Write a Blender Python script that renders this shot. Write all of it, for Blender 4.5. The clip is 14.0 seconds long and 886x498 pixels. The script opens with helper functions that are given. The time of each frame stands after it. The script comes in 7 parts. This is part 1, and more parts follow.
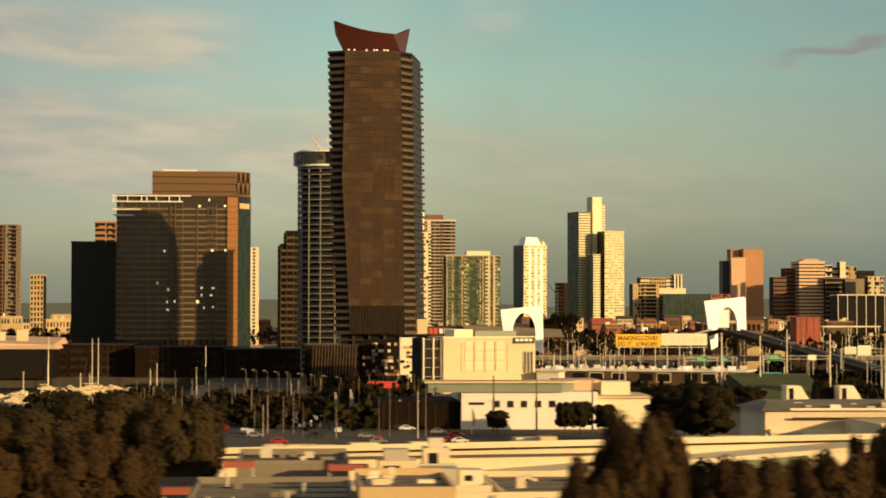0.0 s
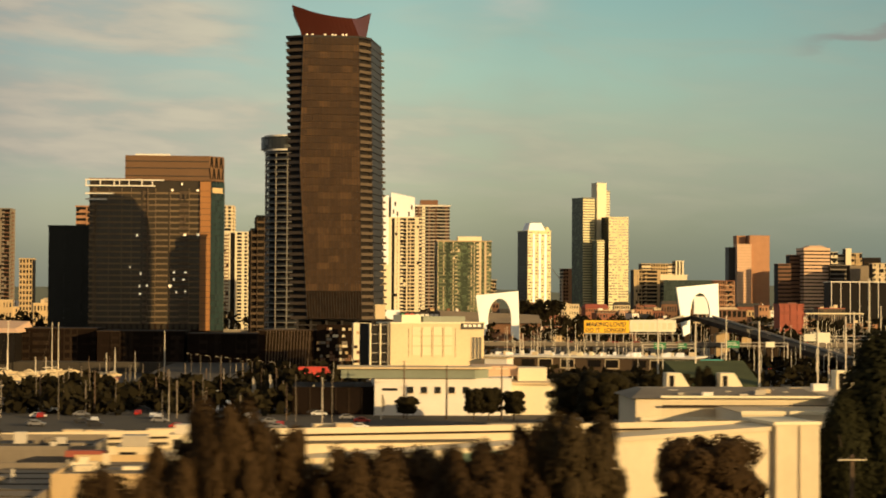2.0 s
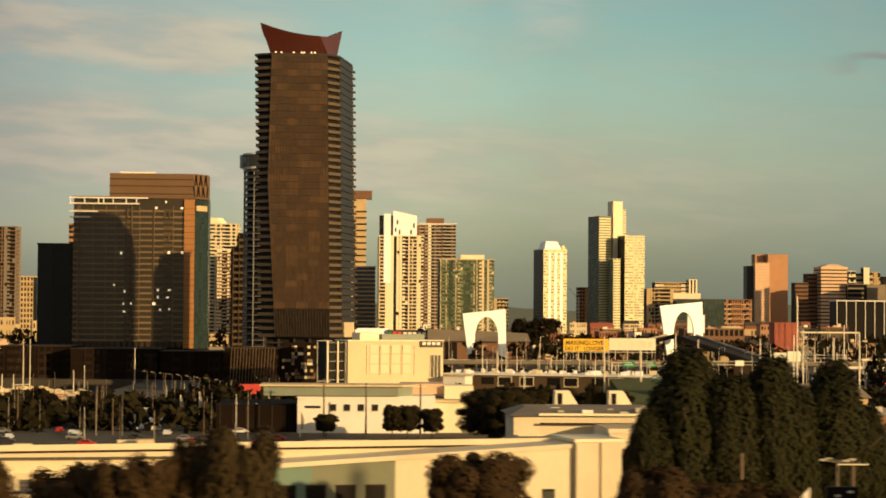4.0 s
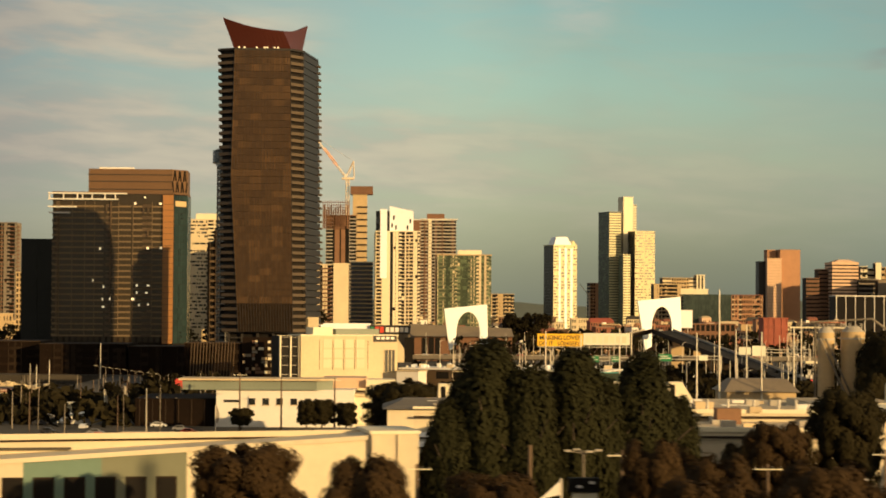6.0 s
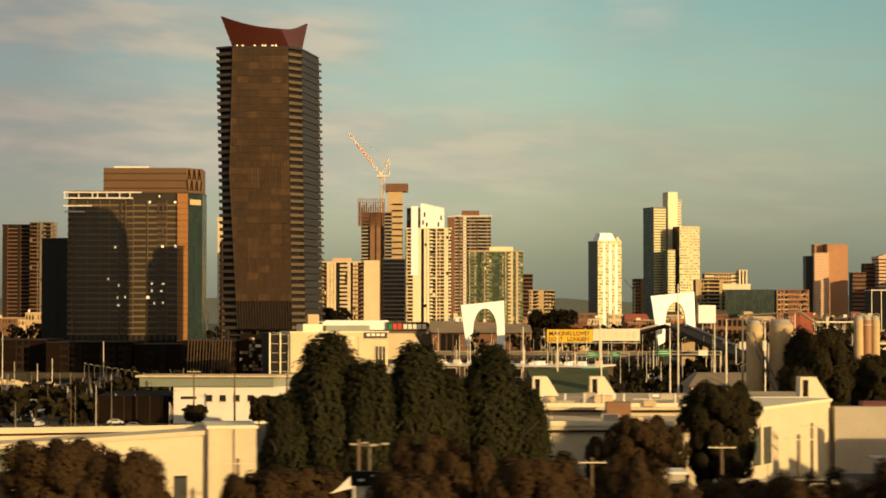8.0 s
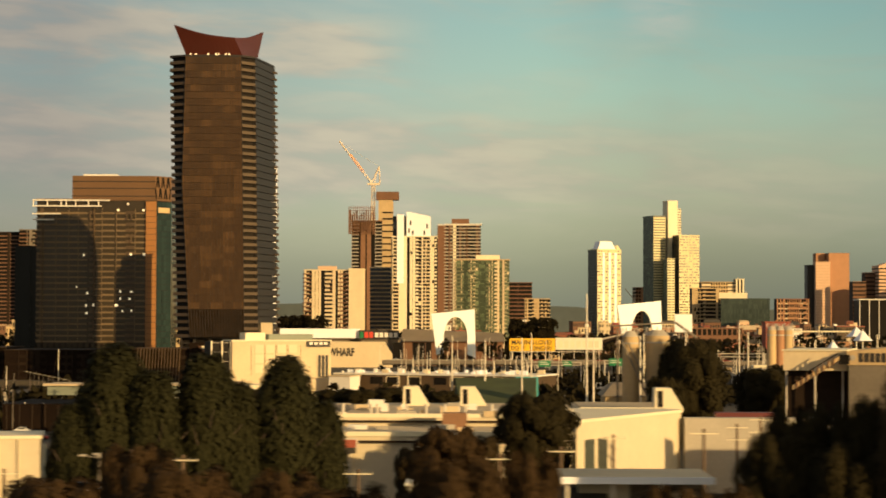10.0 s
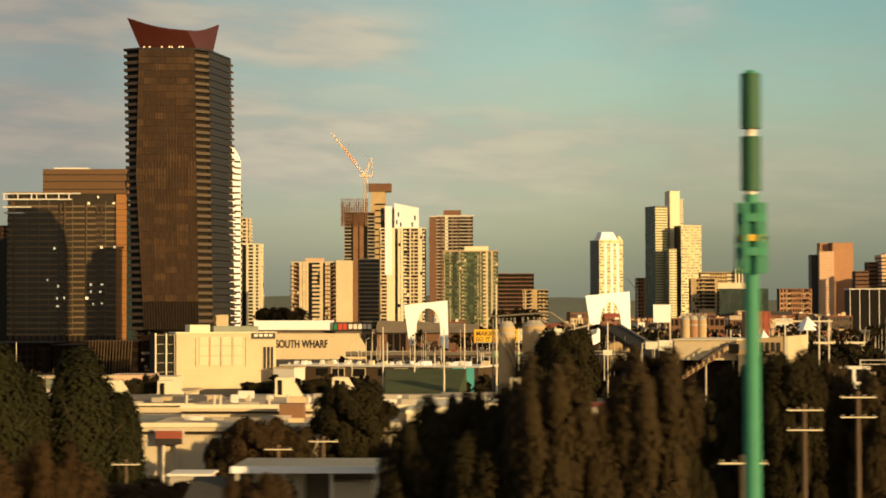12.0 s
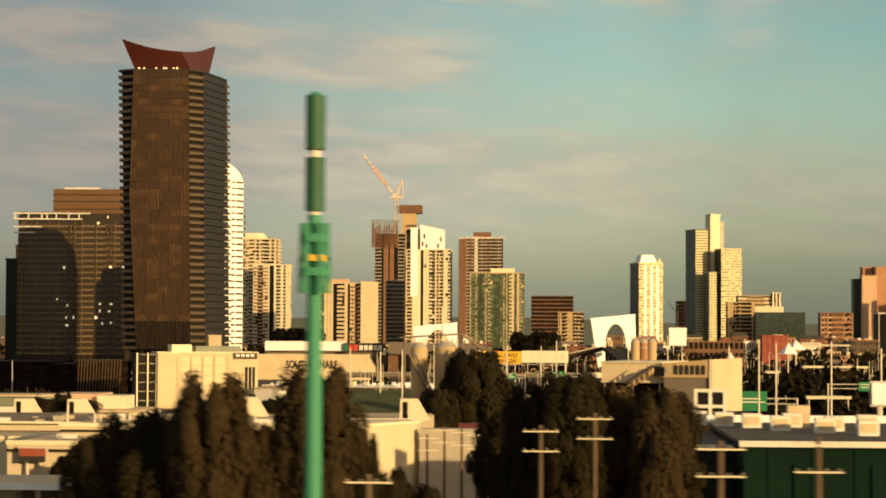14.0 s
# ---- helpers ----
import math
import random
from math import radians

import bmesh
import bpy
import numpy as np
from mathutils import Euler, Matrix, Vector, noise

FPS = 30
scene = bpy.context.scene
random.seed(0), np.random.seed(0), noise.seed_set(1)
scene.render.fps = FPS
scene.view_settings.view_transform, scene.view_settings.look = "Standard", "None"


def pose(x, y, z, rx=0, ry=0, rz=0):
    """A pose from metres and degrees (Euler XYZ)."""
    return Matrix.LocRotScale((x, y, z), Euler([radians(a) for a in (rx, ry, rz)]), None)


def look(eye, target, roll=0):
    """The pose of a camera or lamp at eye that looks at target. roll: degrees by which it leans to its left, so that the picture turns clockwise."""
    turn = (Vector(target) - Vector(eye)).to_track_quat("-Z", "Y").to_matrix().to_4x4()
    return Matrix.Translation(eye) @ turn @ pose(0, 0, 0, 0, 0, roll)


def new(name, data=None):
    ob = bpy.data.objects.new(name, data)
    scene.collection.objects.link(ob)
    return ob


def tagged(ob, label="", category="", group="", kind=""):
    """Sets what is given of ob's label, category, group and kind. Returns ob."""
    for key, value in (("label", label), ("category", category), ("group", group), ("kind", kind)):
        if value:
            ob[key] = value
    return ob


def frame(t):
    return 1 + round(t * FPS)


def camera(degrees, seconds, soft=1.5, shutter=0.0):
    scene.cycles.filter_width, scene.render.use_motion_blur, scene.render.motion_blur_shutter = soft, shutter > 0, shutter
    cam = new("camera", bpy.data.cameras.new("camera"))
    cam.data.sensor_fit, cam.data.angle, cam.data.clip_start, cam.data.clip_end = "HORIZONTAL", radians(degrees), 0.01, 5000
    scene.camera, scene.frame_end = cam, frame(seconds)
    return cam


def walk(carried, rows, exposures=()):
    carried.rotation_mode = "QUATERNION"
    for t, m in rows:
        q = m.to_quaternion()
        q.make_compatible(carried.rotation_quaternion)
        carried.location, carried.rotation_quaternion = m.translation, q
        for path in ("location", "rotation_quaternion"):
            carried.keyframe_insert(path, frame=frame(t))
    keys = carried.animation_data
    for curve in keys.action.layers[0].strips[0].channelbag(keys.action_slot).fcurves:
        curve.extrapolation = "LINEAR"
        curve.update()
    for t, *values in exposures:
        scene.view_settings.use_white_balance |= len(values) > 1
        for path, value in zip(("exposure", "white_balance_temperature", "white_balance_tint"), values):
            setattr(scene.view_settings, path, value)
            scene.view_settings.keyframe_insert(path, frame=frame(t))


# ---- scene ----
# Camera: driven along a high bridge, looking across the docks to the city.
# Rows: seconds, x, z, yaw to the right, pitch up, roll (degrees).
cam = camera(23.927, 14.0, soft=1.75, shutter=1.0)
PATH = [
    (0, 0.93, 31.27, 3.727, 1.764, 0.065),
    (0.5, 8.29, 31.13, 3.655, 1.717, 0.123),
    (1, 15.65, 31.15, 3.453, 1.115, -0.092),
    (1.5, 23.00, 31.15, 3.191, 1.174, 0.172),
    (2, 30.37, 31.46, 3.098, 1.358, 0.302),
    (2.5, 37.79, 31.39, 2.833, 1.407, 0.151),
    (3, 45.29, 31.39, 2.590, 1.899, 0.197),
    (5.5, 83.00, 30.98, 1.517, 1.788, 0.457),
    (6, 90.17, 30.87, 1.328, 1.754, 0.342),
    (6.5, 97.30, 30.73, 0.984, 1.651, -0.133),
    (7, 104.48, 30.74, 0.541, 1.743, -0.124),
    (7.5, 111.69, 30.52, 0.015, 1.646, -0.043),
    (10, 149.01, 31.04, -0.916, 1.885, 0.154),
    (10.5, 156.64, 31.01, -0.771, 1.666, -0.017),
    (11, 164.28, 30.90, -1.123, 1.810, -0.041),
    (11.5, 171.93, 31.02, -1.236, 1.879, 0.097),
    (12, 179.60, 30.91, -1.511, 1.654, -0.101),
    (12.5, 187.30, 30.91, -1.979, 1.846, -0.028),
    (13, 195.03, 30.83, -2.310, 2.193, 0.263),
    (13.5, 202.76, 30.83, -2.670, 2.452, 0.232),
    (14, 210.50, 30.77, -3.148, 2.251, 0.267),
]
walk(cam, [(t, pose(x, 0, z, 90 + pitch, 0, -yaw) @ pose(0, 0, 0, 0, 0, roll)) for t, x, z, yaw, pitch, roll in PATH])

# ---- light ----
SUN_AZ, SUN_EL = radians(46.0), radians(10.0)  # behind the camera, to its right, low
sun = new("sun", bpy.data.lights.new("sun", "SUN"))
sun.data.energy, sun.data.angle, sun.data.color = 5.0, radians(0.6), (1.0, 0.655, 0.28)
sun_from = Vector((math.sin(SUN_AZ) * math.cos(SUN_EL), -math.cos(SUN_AZ) * math.cos(SUN_EL), math.sin(SUN_EL)))
sun.matrix_world = look(sun_from * 100, (0, 0, 0))

world = bpy.data.worlds.new("sky")
scene.world = world
world.use_nodes = True
wn, wl = world.node_tree.nodes, world.node_tree.links
wn.clear()


def wnode(kind, **inputs):
    n = wn.new(kind)
    for key, value in inputs.items():
        n.inputs[key].default_value = value
    return n


def wmix(a, b, fac, blend="MIX"):
    n = wn.new("ShaderNodeMix")
    n.data_type, n.blend_type = "RGBA", blend
    for socket, value in ((n.inputs[0], fac), (n.inputs[6], a), (n.inputs[7], b)):
        if isinstance(value, (tuple, float, int)):
            socket.default_value = value
        else:
            wl.new(value, socket)
    return n.outputs[2]


def wramp(src, *stops):
    n = wn.new("ShaderNodeValToRGB")
    e = n.color_ramp.elements
    while len(e) < len(stops):
        e.new(0.5)
    for el, (pos, col) in zip(e, stops):
        el.position, el.color = pos, col
    wl.new(src, n.inputs[0])
    return n.outputs[0]


def grey(v):
    return (v, v, v, 1)


sky = wn.new("ShaderNodeTexSky")
sky.sky_type, sky.sun_disc = "NISHITA", False
sky.sun_elevation, sky.sun_rotation = SUN_EL, math.pi - SUN_AZ
sky.air_density, sky.dust_density, sky.ozone_density = 1.0, 2.0, 1.5
coord = wn.new("ShaderNodeTexCoord")
sep = wn.new("ShaderNodeSeparateXYZ")
wl.new(coord.outputs["Generated"], sep.inputs[0])

def wmath(op, a, b=0.0, c=None):
    n = wn.new("ShaderNodeMath")
    n.operation = op
    for socket, value in zip(n.inputs, (a, b, c)):
        if value is None:
            continue
        if isinstance(value, (int, float)):
            socket.default_value = value
        else:
            wl.new(value, socket)
    return n.outputs[0]


def wstep(src, lo, hi):
    """0 at lo, 1 at hi, smooth between."""
    n = wn.new("ShaderNodeMapRange")
    n.interpolation_type = "SMOOTHSTEP"
    n.inputs["From Min"].default_value, n.inputs["From Max"].default_value = min(lo, hi), max(lo, hi)
    if lo > hi:
        n.inputs["To Min"].default_value, n.inputs["To Max"].default_value = 1.0, 0.0
    wl.new(src, n.inputs["Value"])
    return n.outputs[0]


# bearing and height in degrees; streaks of evening cloud sink slightly to the right
bearing = wmath("MULTIPLY", wmath("ARCTAN2", sep.outputs[0], sep.outputs[1]), 57.2958)
height = wmath("MULTIPLY", wmath("ARCSINE", sep.outputs[2]), 57.2958)
slant = wmath("MULTIPLY_ADD", bearing, 0.055, height)
place = wn.new("ShaderNodeCombineXYZ")
wl.new(wmath("MULTIPLY", bearing, 0.17), place.inputs[0])
wl.new(wmath("MULTIPLY", slant, 0.75), place.inputs[1])
cloud_noise = wnode("ShaderNodeTexNoise", Scale=1.0, Detail=6.0, Roughness=0.55, Distortion=0.7)
wl.new(place.outputs[0], cloud_noise.inputs["Vector"])
wisp = wstep(cloud_noise.outputs[0], 0.36, 0.62)
ragged = wmath("MULTIPLY_ADD", cloud_noise.outputs[0], 3.4, wmath("SUBTRACT", slant, 1.7))
upper = wmath("MULTIPLY", wmath("MULTIPLY", wstep(ragged, 5.6, 7.2), wstep(ragged, 8.6, 7.3)), wstep(bearing, -0.5, -5.0))
middle = wmath("MULTIPLY", wmath("MULTIPLY", wstep(ragged, 2.2, 4.3), wstep(ragged, 5.9, 4.7)), wmath("MULTIPLY_ADD", wstep(bearing, 12.0, -6.0), 0.75, 0.2))
high = wmath("MULTIPLY", wmath("MULTIPLY", wstep(ragged, 8.6, 9.6), wisp), wstep(bearing, 8.0, 2.0))
low = wmath("MULTIPLY", wmath("MULTIPLY", wisp, wstep(height, 1.0, 3.0)), 0.22)
cloud = wmath("MINIMUM", wmath("ADD", wmath("ADD", upper, middle), wmath("ADD", wmath("MULTIPLY", high, 0.6), low)), 0.85)
# pale teal sky, warmer below, with a grey-blue haze at the horizon
tint = wramp(sep.outputs[2], (0.0, (0.172, 0.180, 0.143, 1)), (0.024, (0.215, 0.224, 0.165, 1)), (0.045, (0.298, 0.300, 0.212, 1)), (0.07, (0.365, 0.395, 0.275, 1)),
             (0.11, (0.290, 0.420, 0.345, 1)), (0.155, (0.195, 0.350, 0.335, 1)), (0.4, (0.105, 0.097, 0.078, 1)))
base = wmix(sky.outputs[0], tint, 0.96)
greyed = wmix(base, (0.27, 0.275, 0.255, 1), wmath("MULTIPLY", wmath("MULTIPLY", wstep(bearing, 6.0, -7.0), wstep(height, 2.0, 4.0)), 0.5))
fine = wnode("ShaderNodeTexNoise", Scale=2.3, Detail=4.0, Roughness=0.5, Distortion=0.15)
wl.new(place.outputs[0], fine.inputs["Vector"])
shade = wmix((0.40, 0.365, 0.305, 1), (0.52, 0.455, 0.35, 1), wstep(fine.outputs[0], 0.3, 0.7))
veil = wmix(greyed, shade, wmath("MULTIPLY", cloud, wmath("MULTIPLY_ADD", wstep(fine.outputs[0], 0.3, 0.55), 0.5, 0.5)))
clouded = wmix(veil, (0.16, 0.235, 0.225, 1), wmath("MULTIPLY", wstep(bearing, 7.0, 19.0), 0.45))
# greyer to the west, palest over the city, deeper green to the east; a warm glow round the sinking sun
broad = wramp(wmath("MULTIPLY_ADD", bearing, 0.025, 0.5), (0.08, (0.80, 0.80, 0.86, 1)), (0.22, (0.82, 0.82, 0.87, 1)), (0.31, (1.08, 1.08, 1.06, 1)), (0.42, (1.17, 1.18, 1.12, 1)),
              (0.54, (1.11, 1.13, 1.04, 1)), (0.63, (0.94, 0.955, 0.89, 1)), (0.74, (0.905, 0.93, 0.875, 1)), (0.92, (0.97, 0.98, 0.95, 1)))
graded = wmix(clouded, broad, 1.0, "MULTIPLY")
facing = wn.new("ShaderNodeVectorMath")
facing.operation = "DOT_PRODUCT"
facing.inputs[1].default_value = sun_from
wl.new(coord.outputs["Generated"], facing.inputs[0])
lit_sky = wmix(graded, (0.30, 0.165, 0.06, 1), wstep(facing.outputs["Value"], 0.15, 1.0), "ADD")
# one dark and one bright wisp high over the east
rag = wmath("MULTIPLY_ADD", fine.outputs[0], 0.9, wmath("SUBTRACT", height, 0.45))
dark_wisp = wmath("MULTIPLY", wmath("MULTIPLY", wstep(bearing, 12.2, 14.2), wstep(bearing, 17.5, 15.0)),
                  wmath("MULTIPLY", wstep(wmath("MULTIPLY_ADD", bearing, -0.17, rag), 4.45, 4.62), wstep(wmath("MULTIPLY_ADD", bearing, -0.17, rag), 4.95, 4.7)))
pale_wisp = wmath("MULTIPLY", wmath("MULTIPLY", wstep(bearing, 3.6, 4.9), wstep(bearing, 6.3, 5.2)), wmath("MULTIPLY", wstep(rag, 7.3, 8.2), wisp))
wisped = wmix(wmix(lit_sky, (0.27, 0.22, 0.205, 1), wmath("MULTIPLY", dark_wisp, 0.6)), (0.56, 0.53, 0.45, 1), wmath("MULTIPLY", pale_wisp, 0.5))
bg = wnode("ShaderNodeBackground", Strength=0.91)
wl.new(wisped, bg.inputs[0])
wo = wn.new("ShaderNodeOutputWorld")
wl.new(bg.outputs[0], wo.inputs[0])
scene.view_settings.exposure = 0.18

# ---- materials ----
def mat(name, rgb, rough=0.7, metal=0.0, var=0.18, scale=0.4, bump=0.0, rand="object", spec=0.5, glow=0.0, cell=None):
    """A surface with stains at two scales and a slight difference from piece to piece."""
    m = bpy.data.materials.new(name)
    m.use_nodes = True
    n, l = m.node_tree.nodes, m.node_tree.links
    b = n["Principled BSDF"]
    b.inputs["Roughness"].default_value, b.inputs["Metallic"].default_value = rough, metal
    b.inputs["Specular IOR Level"].default_value = spec
    tc = n.new("ShaderNodeTexCoord")
    big, small = n.new("ShaderNodeTexNoise"), n.new("ShaderNodeTexNoise")
    big.inputs["Scale"].default_value, small.inputs["Scale"].default_value = scale * 0.25, scale * 3.0
    for t in (big, small):
        t.inputs["Detail"].default_value = 3.0
        l.new(tc.outputs["Object"], t.inputs["Vector"])
    add = n.new("ShaderNodeMath")
    add.operation = "MULTIPLY_ADD"
    add.inputs[1].default_value = 0.5
    l.new(small.outputs[0], add.inputs[0])
    l.new(big.outputs[0], add.inputs[2])
    piece = n.new("ShaderNodeMath")
    piece.operation = "MULTIPLY_ADD"
    piece.inputs[1].default_value = 0.45
    if rand == "island":
        both = n.new("ShaderNodeMath")
        both.operation = "ADD"
        l.new(n.new("ShaderNodeNewGeometry").outputs["Random Per Island"], both.inputs[0])
        l.new(n.new("ShaderNodeObjectInfo").outputs["Random"], both.inputs[1])
        wrap = n.new("ShaderNodeMath")
        wrap.operation = "FRACT"
        l.new(both.outputs[0], wrap.inputs[0])
        src = wrap.outputs[0]
    else:
        src = n.new("ShaderNodeObjectInfo").outputs["Random"]
    l.new(src, piece.inputs[0])
    l.new(add.outputs[0], piece.inputs[2])
    ramp = n.new("ShaderNodeMapRange")
    ramp.inputs["From Min"].default_value, ramp.inputs["From Max"].default_value = 0.5, 1.45
    ramp.inputs["To Min"].default_value, ramp.inputs["To Max"].default_value = 1 - var, 1 + var
    l.new(piece.outputs[0], ramp.inputs["Value"])
    mul = n.new("ShaderNodeVectorMath")
    mul.operation = "SCALE"
    mul.inputs[0].default_value = rgb
    level = ramp.outputs[0]
    if cell:
        # groups of panes of one size that differ from their neighbours; cell: size, share of bright ones, their gain
        snap = n.new("ShaderNodeVectorMath")
        snap.operation = "SNAP"
        snap.inputs[1].default_value = cell[0]
        l.new(tc.outputs["Object"], snap.inputs[0])
        white = n.new("ShaderNodeTexWhiteNoise")
        white.noise_dimensions = "4D"
        l.new(snap.outputs[0], white.inputs["Vector"])
        l.new(n.new("ShaderNodeObjectInfo").outputs["Random"], white.inputs["W"])
        pick = n.new("ShaderNodeMapRange")
        pick.inputs["From Min"].default_value, pick.inputs["From Max"].default_value = 1 - cell[1], 1.0
        pick.inputs["To Min"].default_value, pick.inputs["To Max"].default_value = 1.0, cell[2]
        l.new(white.outputs["Value"], pick.inputs["Value"])
        join = n.new("ShaderNodeMath")
        join.operation = "MULTIPLY"
        l.new(level, join.inputs[0])
        l.new(pick.outputs[0], join.inputs[1])
        level = join.outputs[0]
    l.new(level, mul.inputs["Scale"])
    l.new(mul.outputs[0], b.inputs["Base Color"])
    if bump:
        bp = n.new("ShaderNodeBump")
        bp.inputs["Strength"].default_value, bp.inputs["Distance"].default_value = bump, 0.1
        l.new(small.outputs[0], bp.inputs["Height"])
        l.new(bp.outputs[0], b.inputs["Normal"])
    if glow:
        l.new(mul.outputs[0], b.inputs["Emission Color"])
        b.inputs["Emission Strength"].default_value = glow
    return m


M_asphalt = mat("asphalt", (0.045, 0.04, 0.034), 0.95, var=0.3, scale=0.3, spec=0.1)
M_ground = mat("earth_and_paving", (0.045, 0.038, 0.028), 0.95, var=0.5, scale=0.08)
M_grass = mat("grass", (0.055, 0.07, 0.018), 0.95, var=0.4, scale=0.5)
M_water = mat("water", (0.008, 0.009, 0.008), 0.35, var=0.2, scale=0.3, bump=0.3, spec=0.2)
# distance haze is mixed into the hills' blue-grey base colour
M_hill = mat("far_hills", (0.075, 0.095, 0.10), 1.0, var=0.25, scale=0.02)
M_wood_far = mat("far_trees", (0.018, 0.015, 0.007), 1.0, var=0.5, scale=0.1, spec=0.1)
M_white = mat("white_paint", (0.78, 0.74, 0.66), 0.6, var=0.1, scale=0.4)
M_green_dk = mat("grey_green_panel", (0.20, 0.215, 0.125), 0.5, var=0.35, rand="island")
M_cream_panel = mat("raised_cream_panel", (0.73, 0.615, 0.42), 0.75, var=0.05)
M_wall_cream = mat("warm_cream_wall", (0.66, 0.57, 0.40), 0.75, var=0.14, scale=0.3)
M_pure = mat("bright_white_panel", (0.92, 0.94, 0.97), 0.5, var=0.03, scale=0.5)
M_arch = mat("blue_white_panel", (0.90, 0.97, 1.0), 0.4, var=0.02, scale=0.5)
M_cream = mat("cream_render", (0.68, 0.56, 0.36), 0.8, var=0.16, scale=0.3, rand="island")
M_cream_lt = mat("pale_cream_panel", (0.78, 0.70, 0.5), 0.7, var=0.08)
M_concrete = mat("concrete", (0.42, 0.38, 0.31), 0.85, var=0.2, scale=0.6)
M_concrete_dk = mat("dark_concrete", (0.030, 0.019, 0.0115), 0.85, var=0.25, scale=0.5, spec=0.2)
M_roof = mat("pale_roofing", (0.56, 0.44, 0.27), 0.7, var=0.25, scale=0.35)
M_roof_grey = mat("grey_roofing", (0.2, 0.16, 0.11), 0.8, var=0.3, scale=0.3)
M_roof_dark = mat("dark_roof_sheet", (0.06, 0.052, 0.04), 0.8, var=0.35, scale=0.3)
M_ring = mat("balcony_render", (0.21, 0.195, 0.165), 0.7, var=0.2)
M_green_render = mat("grey_green_render", (0.19, 0.2, 0.135), 0.8, var=0.15, scale=0.3)
M_teal_render = mat("teal_green_render", (0.15, 0.235, 0.185), 0.8, var=0.12, scale=0.3)
M_maroon = mat("dark_maroon_fascia", (0.12, 0.02, 0.018), 0.6, var=0.15)
M_roof_green = mat("green_grey_fascia", (0.2, 0.23, 0.18), 0.6, var=0.2)
M_bronze_glass = mat("bronze_glass", (0.057, 0.0315, 0.0128), 0.3, var=0.36, scale=0.06, rand="island", spec=0.3, cell=((5.0, 50.0, 50.0), 0.45, 1.7))
M_bronze_slab = mat("bronze_balcony_edge", (0.09, 0.064, 0.039), 0.6, var=0.2)
M_bronze_dark = mat("dark_bronze_panel", (0.024, 0.019, 0.014), 0.5, var=0.2, scale=0.05)
# shade between the balcony floors is given as a core colour
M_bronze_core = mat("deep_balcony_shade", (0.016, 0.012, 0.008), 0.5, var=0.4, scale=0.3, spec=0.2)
M_crown = mat("oxide_red_metal", (0.075, 0.017, 0.011), 0.5, var=0.15, scale=0.3)
# near-black that also stands in for shade inside openings and behind facades
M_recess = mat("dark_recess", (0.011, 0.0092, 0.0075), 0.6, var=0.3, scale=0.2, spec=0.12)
M_dark_glass = mat("dark_glass", (0.022, 0.023, 0.022), 0.2, var=0.4, scale=0.2, rand="island", spec=0.5, cell=((3.4, 3.4, 3.1), 0.25, 5.0))
M_teal_glass = mat("teal_glass", (0.04, 0.056, 0.048), 0.2, var=0.4, scale=0.2, rand="island")
M_green_glass = mat("green_tinted_glass", (0.05, 0.066, 0.036), 0.3, var=0.5, scale=0.2, rand="island", cell=((3.4, 3.4, 3.1), 0.3, 3.0))
M_copper = mat("copper_cladding", (0.36, 0.165, 0.05), 0.5, var=0.2, scale=0.25)
M_copper_dk = mat("dull_copper_cladding", (0.13, 0.07, 0.03), 0.55, var=0.2, scale=0.2)
M_olive = mat("olive_brown_spandrel", (0.082, 0.051, 0.023), 0.6, var=0.35, scale=0.25, rand="island")
M_olive_glass = mat("olive_tinted_glass", (0.036, 0.027, 0.0145), 0.25, var=0.5, scale=0.1, rand="island")
M_corner_glass = mat("dark_teal_glass", (0.018, 0.034, 0.03), 0.25, var=0.45, scale=0.2, rand="island")
M_balcony_glass = mat("dark_balcony_glass", (0.03, 0.032, 0.032), 0.2, var=0.3, scale=0.2)
# dark green that carries the shade on the pale towers' west sides
M_tower_side = mat("dark_green_cladding", (0.055, 0.07, 0.055), 0.5, var=0.3, scale=0.15, rand="island")
M_straw = mat("pale_straw_panel", (0.66, 0.60, 0.34), 0.65, var=0.12, scale=0.2)
M_black = mat("black_cladding", (0.0095, 0.0115, 0.011), 0.4, var=0.4, rand="island", spec=0.25)
M_orange = mat("orange_brick", (0.38, 0.20, 0.105), 0.8, var=0.14, rand="island")
M_pink = mat("pink_stone", (0.64, 0.43, 0.28), 0.8, var=0.12)
M_redbrick = mat("red_brick", (0.27, 0.10, 0.055), 0.85, var=0.25)
# two browns kept very dark: the quay's shade is in their colour
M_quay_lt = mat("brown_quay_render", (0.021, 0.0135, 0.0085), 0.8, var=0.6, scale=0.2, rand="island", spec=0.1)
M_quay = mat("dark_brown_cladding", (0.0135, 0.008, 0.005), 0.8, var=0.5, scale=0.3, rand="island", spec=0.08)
M_olive_lt = mat("pale_olive_floor_edge", (0.165, 0.112, 0.054), 0.7, var=0.3, scale=0.3, rand="island")
# stained concrete, also the grey of a workshop wall that lies in shade
M_concrete_mid = mat("stained_concrete", (0.2, 0.17, 0.13), 0.85, var=0.3, scale=0.4)
M_oxide = mat("faded_red_paint", (0.30, 0.075, 0.042), 0.7, var=0.2)
M_red = mat("red_paint", (0.55, 0.06, 0.035), 0.5, var=0.12)
M_brown = mat("brown_brick", (0.17, 0.085, 0.045), 0.8, var=0.25, rand="island")
M_tan = mat("tan_stone", (0.52, 0.38, 0.2), 0.8, var=0.2, rand="island")
M_blue_dark = mat("dark_blue_glass", (0.025, 0.035, 0.055), 0.2, var=0.4, rand="island")
M_steel = mat("galvanised_steel", (0.58, 0.53, 0.44), 0.5, 0.0, var=0.15)
